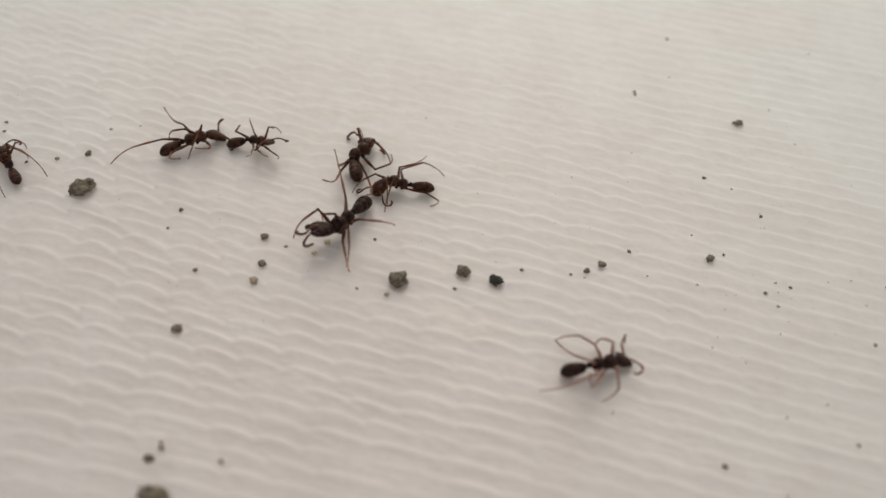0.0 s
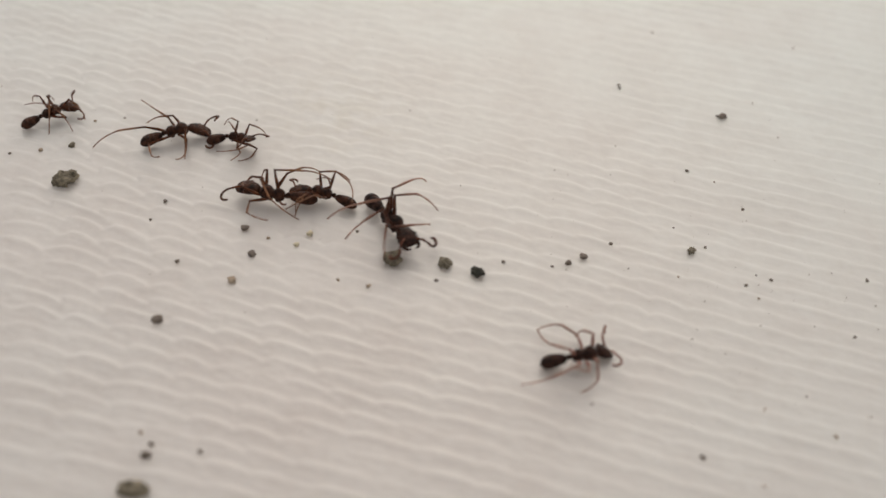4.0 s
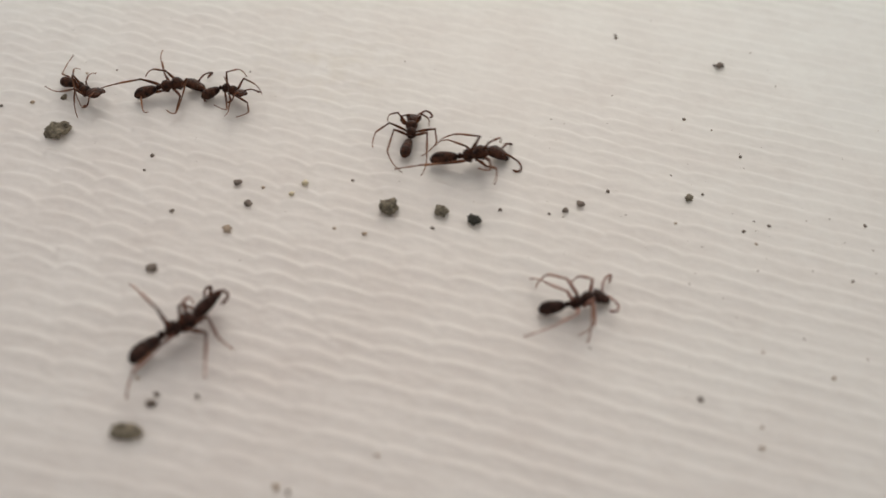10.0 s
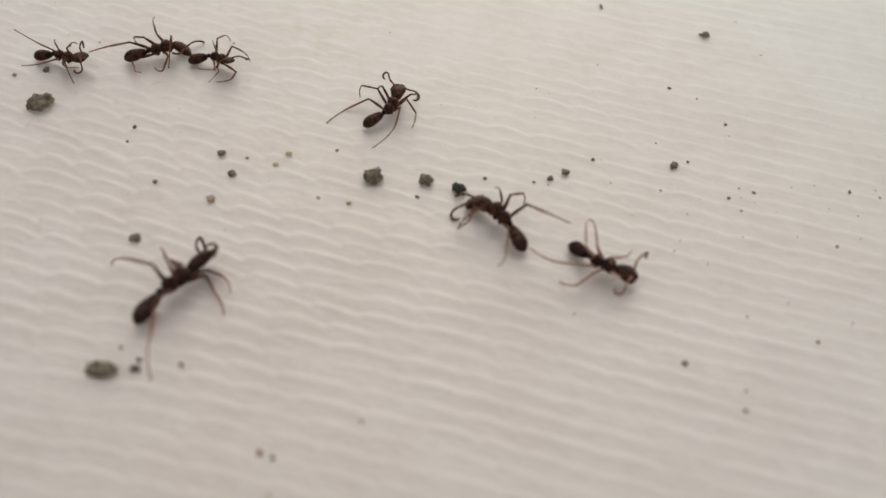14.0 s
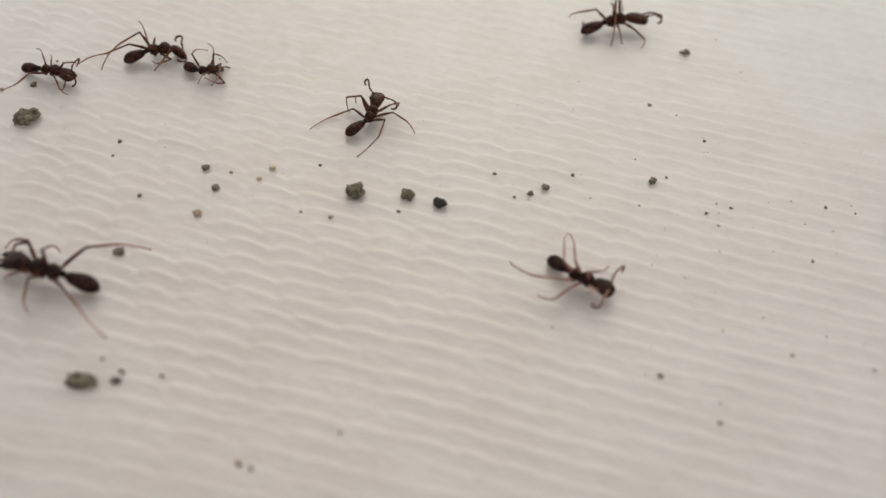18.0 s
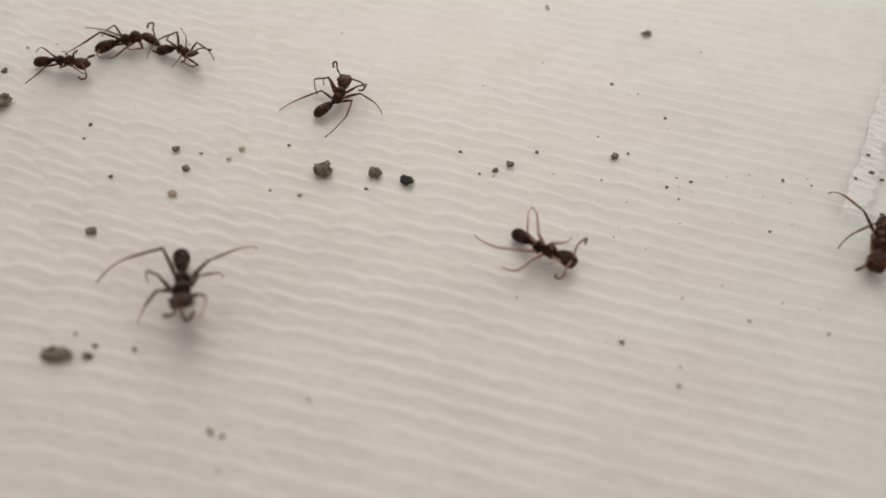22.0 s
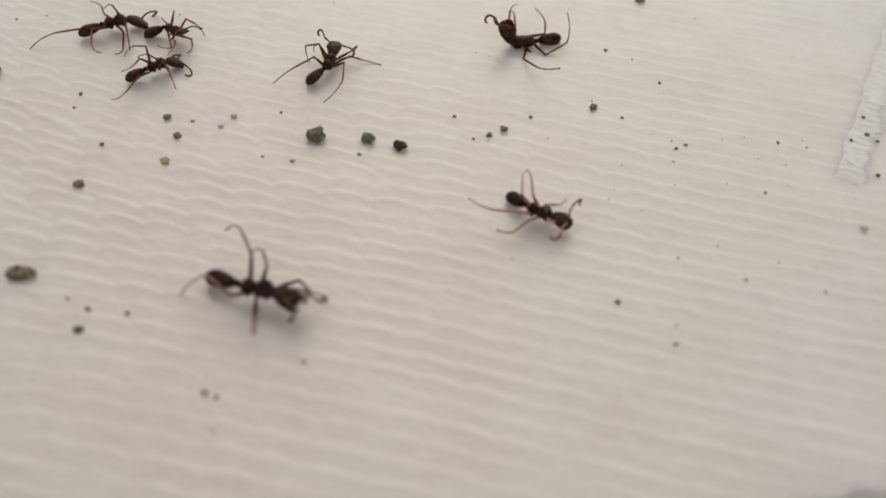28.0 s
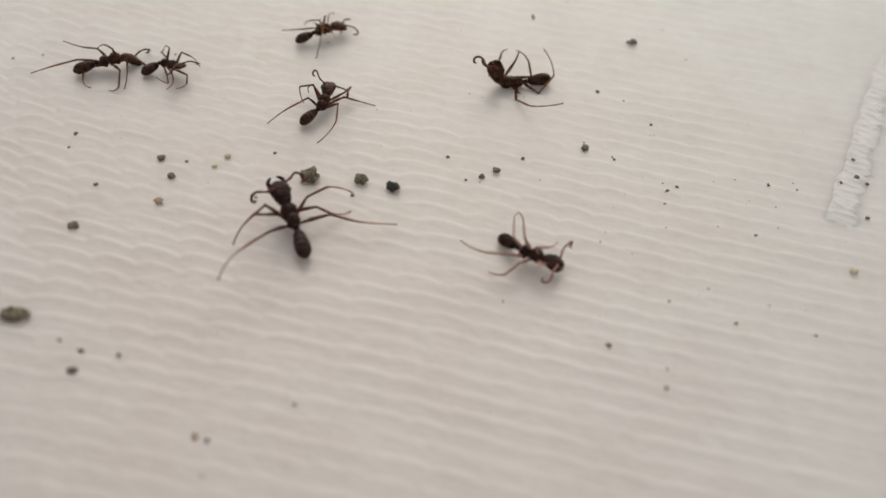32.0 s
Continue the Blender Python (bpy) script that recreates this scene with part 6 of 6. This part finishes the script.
    ],
    "A2": [
        (0, (1.49, 3.26, -1.05, 0, 25, 0), (-1.69, 2.30, 1.05, -40, 25, 0), (-1.01, -3.28, 3.28, 74, 40, -96), (3.47, -3.33, 0.75, -146, 45, 0), (2.75, -4.20, 1.57, 71, 5, 0), (1.26, -6.35, 2.90, -114, 5, 0)),
        (3, (2.40, 2.30, -1.05, 0, 25, 0), (-1.89, 1.56, 0.49, -44, 25, 0), (-2.90, 2.90, -1.05, 0, 25, 0), (1.57, -2.47, -0.90, -111, 45, 4), (1.61, -4.85, 0.81, -102, 45, 0), (1.23, -6.05, 3.16, -145, 25, 0)),
        (6, (2.40, 2.30, -1.05, 0, 25, 0), (-1.30, 1.97, 0.49, -34, 25, 0), (-2.90, 2.90, -1.05, 0, 25, 0), (0.21, -3.34, -0.97, -94, 28, 0), (0.77, -5.00, 0.97, -58, 45, 0), (-2.90, -2.90, -1.05, 0, 25, 0)),
        (7, (2.40, 2.30, -1.05, 0, 25, 0), (-1.99, 1.69, 0.71, -49, 5, 0), (-2.18, 3.22, -1.05, 0, 25, 0), (2.86, -2.74, 0.36, -142, 25, 0), (1.25, -5.03, 0.47, 12, 45, 0), (-3.21, -2.23, -1.05, -16.67, 25, 0)),
        (8, (2.40, 2.30, -1.05, 0, 25, 0), (-1.90, 0.91, 0.53, -58, 45, 0), (-1.46, 3.54, -1.05, 0, 25, 0), (3.53, -1.88, -0.51, -132, 25, 0), (1.53, -4.38, 1.86, -120, 25, 0), (-3.52, -1.56, -1.05, -33.34, 25, 0)),
        (9, (2.40, 2.30, -1.05, 0, 25, 0), (-2.03, 1.07, 0.49, -51, 25, 0), (-0.74, 3.87, -1.05, 0, 25, 0), (2.32, -2.31, -0.84, -116, 52, -2), (2.82, -4.27, 0.69, -157, 45, 0), (-2.16, -4.00, 0.07, -66, 90, 18)),
        (10, (2.40, 2.30, -1.05, 0, 25, 0), (-1.74, 1.25, 0.22, -42, 25, 0), (-0.94, 4.04, -1.05, 0, 25, 0), (2.59, -2.58, -0.94, -114, 62, 0), (2.80, -4.57, 0.60, -106, 5, 0), (2.39, -5.52, 2.45, -155, 45, 0)),
        (11, (2.40, 2.30, -1.05, 0, 25, 0), (-1.73, 0.79, 0.33, -38, 45, 0), (0.30, -3.17, 2.72, 79, 25, 0), (2.36, -2.46, -0.94, -116, 54, 4), (3.01, -4.15, 0.60, -74, 45, 0), (1.40, -4.67, 1.31, -100.84, 38.34, 0)),
        (12, (2.40, 2.30, -1.05, 0, 25, 0), (0.90, 5.34, -0.42, 93, 25, 0), (-0.25, 4.54, -0.97, -26, 42, 80), (-0.51, -1.05, -0.56, -90, 77, 38), (-2.35, -4.50, 1.38, 116, 25, 0), (0.41, -3.81, 0.16, -46.67, 31.67, 0)),
        (13, (2.40, 2.30, -1.05, 0, 25, 0), (0.10, 3.20, -1.05, 0, 25, 0), (-1.56, 4.56, -1.05, 0, 25, 0), (3.30, -1.40, -1.05, 0, 25, 0), (0.89, -2.53, -1.05, 0, 25, 0), (-0.10, -2.76, -1.05, 0, 25, 0)),
        (14, (2.40, 2.30, -1.05, 0, 25, 0), (-1.76, 1.48, 0.77, -42, 25, 0), (-1.62, 4.38, -1.05, 0, 25, 0), (1.43, -2.60, -0.97, -114, 50, 16), (2.08, -4.66, 0.60, -70, 45, 0), (1.70, -5.66, 2.83, -122, 45, 0)),
        (17, (2.40, 2.30, -1.05, 0, 25, 0), (-2.23, 1.24, 0.33, -51, 25, 0), (-1.81, 3.83, -1.05, 0, 25, 0), (1.94, -2.89, -0.97, -110, 50, 2), (2.39, -4.53, 0.58, -94, 45, 0), (2.59, -5.66, 2.92, -148, 5, 0)),
        (18, (2.40, 2.30, -1.05, 0, 25, 0), (0.83, 5.18, -0.14, 71, 25, 0), (0.62, 4.61, -0.65, -19, 25, -40), (-0.59, -1.91, 0.35, -98, 61, 12), (-1.55, -4.67, 1.71, -4, 25, 0), (-0.16, -4.28, 0.93, -74, 15, 0)),
        (19, (2.40, 2.30, -1.05, 0, 25, 0), (-2.18, 1.44, 1.42, -35, 25, 0), (-4.01, 2.88, -0.97, -60, 45, 0), (1.57, -2.09, 0.49, -129, 43, -8), (2.80, -4.23, 1.40, -48, 25, 0), (-2.90, -2.90, -1.05, 0, 25, 0)),
        (20, (2.40, 2.30, -1.05, 0, 25, 0), (-4.52, 2.90, -0.40, -22, 5, 0), (-3.27, 3.31, -0.99, -40.5, 40, 0), (2.24, -1.75, 0.27, -134, 45, 0), (3.36, -3.64, 1.17, -52, 45, 0), (2.60, -5.52, 2.33, 124, 25, 0)),
        (21, (2.40, 2.30, -1.05, 0, 25, 0), (-4.70, 2.34, -0.32, -60, 25, 0), (-5.30, 2.47, -0.97, -62, 25, 0), (0.76, -1.82, -0.82, -112, 62, 36), (2.70, -4.27, 0.95, -15, 45, 0), (0.15, -4.85, 1.17, 88, 38.33, 0)),
        (22, (2.40, 2.30, -1.05, 0, 25, 0), (-4.48, 2.83, -0.37, 103, 25, 0), (-3.92, 2.18, -0.97, -64, 23, -2), (2.22, -1.82, 0.75, -142, 40, -22), (3.42, -3.76, 1.38, -65, 25, 0), (-1.38, -3.88, 0.06, 44, 31.66, 0)),
        (23, (2.40, 2.30, -1.05, 0, 25, 0), (-4.63, 2.38, -0.97, -42, 25, 0), (-4.72, 2.29, -0.97, -66, 45, 0), (1.56, -2.04, -0.66, -120, 53, 2), (3.33, -3.87, 0.53, -92, 45, 0), (-2.90, -2.90, -1.05, 0, 25, 0)),
        (24, (2.40, 2.30, -1.05, 0, 25, 0), (-4.61, 2.56, -0.36, 83, 25, 0), (-4.50, 2.48, -0.95, -66, 12, 20), (1.06, -1.20, -0.18, -120, 83, 20), (3.50, -3.68, 1.31, -72, 25, 0), (0.52, -3.92, 0.54, -78.5, 25, 0)),
        (25, (2.40, 2.30, -1.05, 0, 25, 0), (-2.12, 0.60, 0.55, -52, 25, 0), (-2.90, 2.90, -1.05, 0, 25, 0), (2.92, -2.46, -0.97, -117, 56, 2), (3.51, -3.71, 0.16, -58, 45, 0), (3.93, -4.95, 2.12, -157, 25, 0)),
        (28, (2.40, 2.30, -1.05, 0, 25, 0), (-2.22, 0.60, 0.31, -59, 25, 0), (-2.90, 2.90, -1.05, 0, 25, 0), (3.41, -1.59, -0.86, -128, 25, 0), (3.07, -3.99, 0.08, -68, 45, 0), (3.20, -5.23, 2.03, -148, 45, 0)),
        (29, (2.40, 2.30, -1.05, 0, 25, 0), (-2.02, 0.97, 0.38, -49, 25, 0), (-2.64, 2.61, -0.97, -23, 25, 0), (2.97, -2.18, -0.92, -115, 60, -6), (3.14, -3.97, 0.10, -82, 45, 0), (3.33, -5.33, 2.25, -149, 25, 0)),
        (30, (2.40, 2.30, -1.05, 0, 25, 0), (-1.99, 1.16, 0.22, -55, 25, 0), (-2.94, 1.70, -0.97, -66, 25, 0), (2.32, -2.88, -0.97, -108, 53, 0), (2.23, -4.71, 0.10, -112, 45, 0), (2.07, -5.89, 2.55, -157, 25, 0)),
        (31, (2.40, 2.30, -1.05, 0, 25, 0), (-1.93, 1.19, 0.17, -45, 5, 0), (-2.64, 2.61, -0.97, -23, 25, 0), (2.52, -2.54, -0.97, -114, 49, -2), (2.86, -4.48, 0.40, -97, 5, 0), (2.62, -5.46, 2.23, -154, 45, 0)),
        (32, (2.40, 2.30, -1.05, 0, 25, 0), (-1.83, 1.29, 0.27, -44, 25, 0), (-2.90, 2.90, -1.05, 0, 25, 0), (2.57, -2.78, -0.75, -114, 43, -20), (2.63, -4.55, 0.31, -98, 25, 0), (2.19, -5.56, 2.33, -157, 45, 0)),
    ],
}


# seconds, then how the left and the right antenna are turned sideways and tipped down (degrees)
FEELER_ROWS = {
    "W": [
        (0, -60, 60, 75, 10),
        (1, -80, 60, -5, -15),
        (2, 35, 40, -9, 15),
        (3, 39, 38, 25, 10),
        (6, -75, 55, -10, -10),
        (7, -66, 47, -8, -9),
        (8, -40, -45, 30, 50),
        (9, -75, -5, -35, 5),
        (10, -10, -10, -25, 15),
        (11, -15, -25, -35, 15),
        (12, -30, -25, -40, 15),
        (13, -45, -50, -30, 25),
        (14, -20, -50, -35, -10),
        (17, -80, 65, -10, 25),
        (18, -73, 59, -7, 24),
        (19, -66, 53, 40, -20),
        (20, -40, 40, 15, 15),
        (21, 100, 5, 50, 20),
        (22, -85, 70, 48, 19),
        (23, -95, 65, 46, 18),
        (24, -79, 54, 5, 20),
        (25, -90, 50, -30, -30),
        (28, -27, 11, 25, -35),
        (29, 5, -35, 30, 30),
        (30, 15, -15, 30, 10),
        (31, 0, 55, 0, -50),
        (32, 40, -40, -5, 20),
    ],
    "C2": [
        (0, -30, -15, -55, 65),
        (1, -10, 5, -45, 35),
        (2, 0, 5, 20, 40),
        (3, 5, 0, -10, 65),
        (6, -59, 49, -54, -39),
        (7, -57, 45, -47, -35),
        (8, -56, 44, -40, -36),
        (9, -55, 43, 15, -20),
        (10, -20, -10, 0, 0),
        (11, 50, 35, 45, 45),
        (12, 15, 0, 45, 5),
        (13, 12, 1, 49, 1),
        (14, 0, 10, 53, -3),
        (17, -7, 11, 63, -13),
        (18, -50, -20, 67, -17),
        (19, -48, -16, -35, 15),
        (20, 10, -15, 0, -30),
        (21, 5, -11, 13, -33),
        (23, -10, -10, 55, -50),
        (24, -14, -4, 80, 10),
        (25, 0, 15, 90, -35),
        (27.5, -30, 25, 100, -50),
        (28, -30, 25, 100, -50),
        (28.6, -30, 25, 100, -50),
        (29, -30, 15, 100, -50),
        (30, -30, 15, 100, -50),
        (32, -30, 15, 100, -50),
    ],
    "C1": [
        (0, 5, 30, 20, 5),
        (1, 0, 20, -20, -20),
        (2, -2, 11, -15, -25),
        (3, -25, 0, -15, -10),
        (6, -20, -15, -20, 50),
        (7, -35, -40, -20, 40),
        (8, -10, -30, -20, 40),
        (9, 0, -30, -23, 37),
        (10, 100, -20, 25, -5),
        (11, 15, -15, 40, 65),
        (12, 20, 35, -25, 20),
        (13, 0, -50, -40, 15),
        (14, -15, -35, -45, 10),
        (17, -25, -45, -45, 15),
        (20, -25, -45, -45, 15),
        (22.3, -25, -45, -45, 15),
        (23, -15, -50, -45, 15),
        (30, -15, -50, -45, 15),
        (32, -15, -50, -45, 15),
    ],
    "D": [
        (0, -35, -90, -60, -20),
        (3, -35, -90, -60, -20),
        (7, -15, -90, -65, -20),
        (8, -15, -90, -65, -20),
        (9, -55, -90, -60, -10),
        (11, -55, -90, -60, -10),
        (12, -35, -40, -50, 15),
        (13, -12, -29, -22, 20),
        (14, 15, -70, -35, 5),
        (20, 15, -70, -35, 5),
        (21, 15, -70, -35, 5),
        (32, 15, -70, -35, 5),
    ],
    "B": [
        (0, 0, 14, 0, 14),
        (6, 35, -50, 4, 16),
        (7, 0, -50, -80, 0),
        (8, 70, 15, 0, 55),
        (9, -85, -10, -40, 35),
        (10, 60, 50, -25, 20),
        (11, 56, 48, 30, 5),
        (12, 52, 45, -35, 40),
        (14, 55, -50, 5, 60),
        (17, 35, -20, 5, 0),
        (18, 45, -50, 40, -25),
        (19, 27, -17, -45, 25),
        (20, 23, -15, 65, 55),
        (21, 19, -14, 40, 35),
        (22, 55, 5, 30, 45),
        (23, 20, 10, 70, 45),
        (24, 70, -20, 25, 5),
        (25, 35, 25, 60, 30),
        (28, 5, 10, -10, 10),
        (29, -55, -30, -30, -5),
        (30, -15, 0, 20, 25),
        (31, -10, -15, -5, -5),
        (32, -15, 10, 25, 15),
    ],
    "A1": [
        (0, -5, -50, 0, 14),
        (3, -20, -50, 0, 14),
        (6, -15, -40, 0, 14),
        (7, -30, -50, 0, 14),
        (8, -55, -50, 0, 14),
        (9, -40, -50, 0, 14),
        (10, -25, -50, 0, 14),
        (11, -30, -50, 0, 14),
        (12, 5, -50, 0, 14),
        (14, -35, -50, -75, -10),
        (17, -10, -50, -61, -6),
        (18, 30, -50, -56, -4),
        (19, 10, -50, -52, -3),
        (20, -10, -50, -47, -1),
        (21, 5, -50, -42, 1),
        (22, 30, -45, -38, 2),
        (23, 15, -35, -33, 4),
        (24, 40, -50, -28, 6),
        (25, 25, -50, -24, 7),
        (28, -25, -50, -10, 11),
        (29, -10, -50, -5, 12),
        (30, -40, -50, 0, 14),
        (31, -20, -50, 0, 14),
        (32, -35, -50, 0, 14),
    ],
    "A2": [
        (0, 0, 14, 0, 14),
        (3, 0, 14, 0, 14),
        (6, 0, 14, 0, 14),
        (7, 0, 14, 0, 14),
        (8, 0, 14, 0, 14),
        (9, 0, 14, 0, 14),
        (10, 0, 14, 0, 14),
        (11, 0, 14, 0, 14),
        (12, 0, 14, 0, 14),
        (14, 0, 14, 0, 14),
        (17, 0, 14, 0, 14),
        (18, 0, 14, 0, 14),
        (19, 0, 14, 0, 14),
        (20, 0, 14, 0, 14),
        (21, 0, 14, 0, 14),
        (22, 0, 14, 0, 14),
        (23, 0, 14, 0, 14),
        (24, 0, 14, 0, 14),
        (25, 0, 14, 0, 14),
        (28, 0, 14, 0, 14),
        (29, 0, 14, 0, 14),
        (30, 0, 14, 0, 14),
        (31, 0, 14, 0, 14),
        (32, 0, 14, 0, 14),
    ],
}


def between(rows, t):
    """The values of rows (time first) at t, on straight lines eased at their ends."""
    if t <= rows[0][0]:
        return np.array(rows[0][1:], float), 0.0
    for a, b in zip(rows, rows[1:]):
        if t <= b[0]:
            f = (t - a[0]) / (b[0] - a[0])
            return np.array(a[1:], float) * (1 - f) + np.array(b[1:], float) * f, f
    return np.array(rows[-1][1:], float), 0.0


def bend(hip, foot, f, t, swing, flex, aside):
    """The poses of thigh (in the ant's space), shin and foot (in the thigh's) that put the claws there: knee up, or swung aside by so many degrees, the ankle bent by flex and turned about by aside."""
    a, b = SHIN * t, FOOT * t
    c = math.sqrt(a * a + b * b + 2 * a * b * math.cos(radians(flex)))
    d = foot - hip
    far = max(abs(f - c) + 0.06, min(f + c - 0.03, d.length))
    u = d.normalized()
    along = (f * f + far * far - c * c) / (2 * far)
    up = Vector((0, 0, 1)) + 0.45 * Vector((0, math.copysign(1, hip.y), 0))
    up = Matrix.Rotation(radians(swing), 3, u) @ (up - u * up.dot(u)).normalized()
    knee = hip + u * along + up * math.sqrt(max(0.0, f * f - along * along))
    end = hip + u * far
    w = (end - knee).normalized()
    out = Matrix.Rotation(radians(aside), 3, w) @ (up - w * up.dot(w)).normalized()
    along = (a * a + c * c - b * b) / (2 * c)
    ankle = knee + w * along + out * math.sqrt(max(0.0, a * a - along * along))

    def frame_of(x, y):
        x = x.normalized()
        y = (y - x * y.dot(x)).normalized()
        return Matrix((x, y, x.cross(y))).transposed()

    thigh = frame_of(knee - hip, up.cross(u))
    shin, tip = frame_of(ankle - knee, out.cross(w)), frame_of(end - ankle, out.cross(w))
    return thigh, thigh.transposed() @ shin, thigh.transposed() @ tip, thigh.transposed() @ (ankle - hip)


LIFT = {"C1": -12, "D": -4, "W": -4}


def drive(name, step):
    """Keys one ant: its body, head, hind end, legs and antennae."""
    made, body, feet = ANTS[name], BODY_ROWS[name], FOOT_ROWS[name]
    k = made["k"]
    flat = [(r[0], *[v for foot in r[1:] for v in foot]) for r in feet]
    times = [min(32.0, n * step) for n in range(round(32.0 / step) + 1)]
    roots, heads, tails = [], [], []
    limbs = [([], [], []) for _ in LEG_ORDER]
    whips = [[], []]
    gone, last = 0.0, None
    wobble = random.Random(len(name) * 7 + ord(name[0]) + ord(name[-1]))
    shift = [wobble.uniform(0, 40) for _ in range(10)]
    for t in times:
        (x, y, z, turn, roll, aside, tail, nod), _ = between(body, t)
        pace = 0.0
        if last is not None:
            pace = math.hypot(x - last[0], y - last[1]) / step + abs(turn - last[2]) / step * 0.02
        gone += pace * step
        last = (x, y, turn)
        roots.append((t, pose(x * MM, y * MM, z * MM, roll, 0, turn)))
        sway = 1.5 * noise.noise((t * 0.9, shift[0], 0))
        heads.append((t, pose(0.95 * k, 0, 0, 0, LIFT.get(name, 2) + nod + 1.5 * noise.noise((t * 0.8, shift[1], 0)), aside + sway)))
        tails.append((t, pose(-0.95 * k, 0, 0, 0, -11 + 1.5 * noise.noise((t * 0.7, shift[2], 0)), tail)))
        held, _ = between(FEELER_ROWS[name], t)
        for n, side in enumerate((1, -1)):
            whips[n].append((t, pose(1.30 * k, 0.24 * side * k, 0.16 * k, 0, held[2 * n + 1] + 4 * noise.noise((t * 1.6, shift[3 + n], 0)), held[2 * n] + 5 * noise.noise((t * 1.3, shift[5 + n], 0)))))
        stand, f = between(flat, t)
        free = math.sin(math.pi * f) ** 2
        reach = 0.6 * min(1.0, pace / 5) * free
        for n, (side, pair) in enumerate(LEG_ORDER):
            foot = Vector(stand[6 * n : 6 * n + 3].tolist())
            beat = 2 * math.pi * gone / 3.4 + (0 if (n % 3 + (n > 2)) % 2 else math.pi)
            foot += Vector((reach * math.cos(beat), 0, reach * 0.9 * max(0.0, math.sin(beat))))
            foot += 0.04 * Vector((noise.noise((t * 1.1, shift[7], n)), noise.noise((t * 1.1, shift[8], n)), 0))
            hip = Vector(HIPS[pair])
            hip.y *= side
            thigh, shin, tip, ankle = bend(hip, foot, FEMUR[pair], TIBIA[pair], *stand[6 * n + 3 : 6 * n + 6].tolist())
            limbs[n][0].append((t, Matrix.Translation(hip * k) @ thigh.to_4x4()))
            limbs[n][1].append((t, Matrix.Translation((FEMUR[pair] * k, 0, 0)) @ shin.to_4x4()))
            limbs[n][2].append((t, Matrix.Translation(ankle * k) @ tip.to_4x4()))
    walk(made["root"], roots)
    walk(made["head"], heads)
    walk(made["petiole"], tails)
    for ob, rows in zip(made["antennae"], whips):
        walk(ob, rows)
    for pieces, tracks in zip(made["limbs"], limbs):
        for ob, rows in zip(pieces, tracks):
            walk(ob, rows)


def motions():
    for name, step in (("W", 0.1), ("C2", 0.1), ("B", 0.2), ("C1", 0.2), ("D", 0.25), ("A1", 0.25), ("A2", 0.25)):
        drive(name, step)
    for n, (ob, rows) in enumerate(PUSHED):
        keyed = [(t, pose(x * MM, y * MM, on_sheet(x, y) * MM, 0, 0, 25 * n + (2 * i if n else i % 3))) for i, (t, x, y) in enumerate(rows)]
        walk(ob, keyed)


motions()
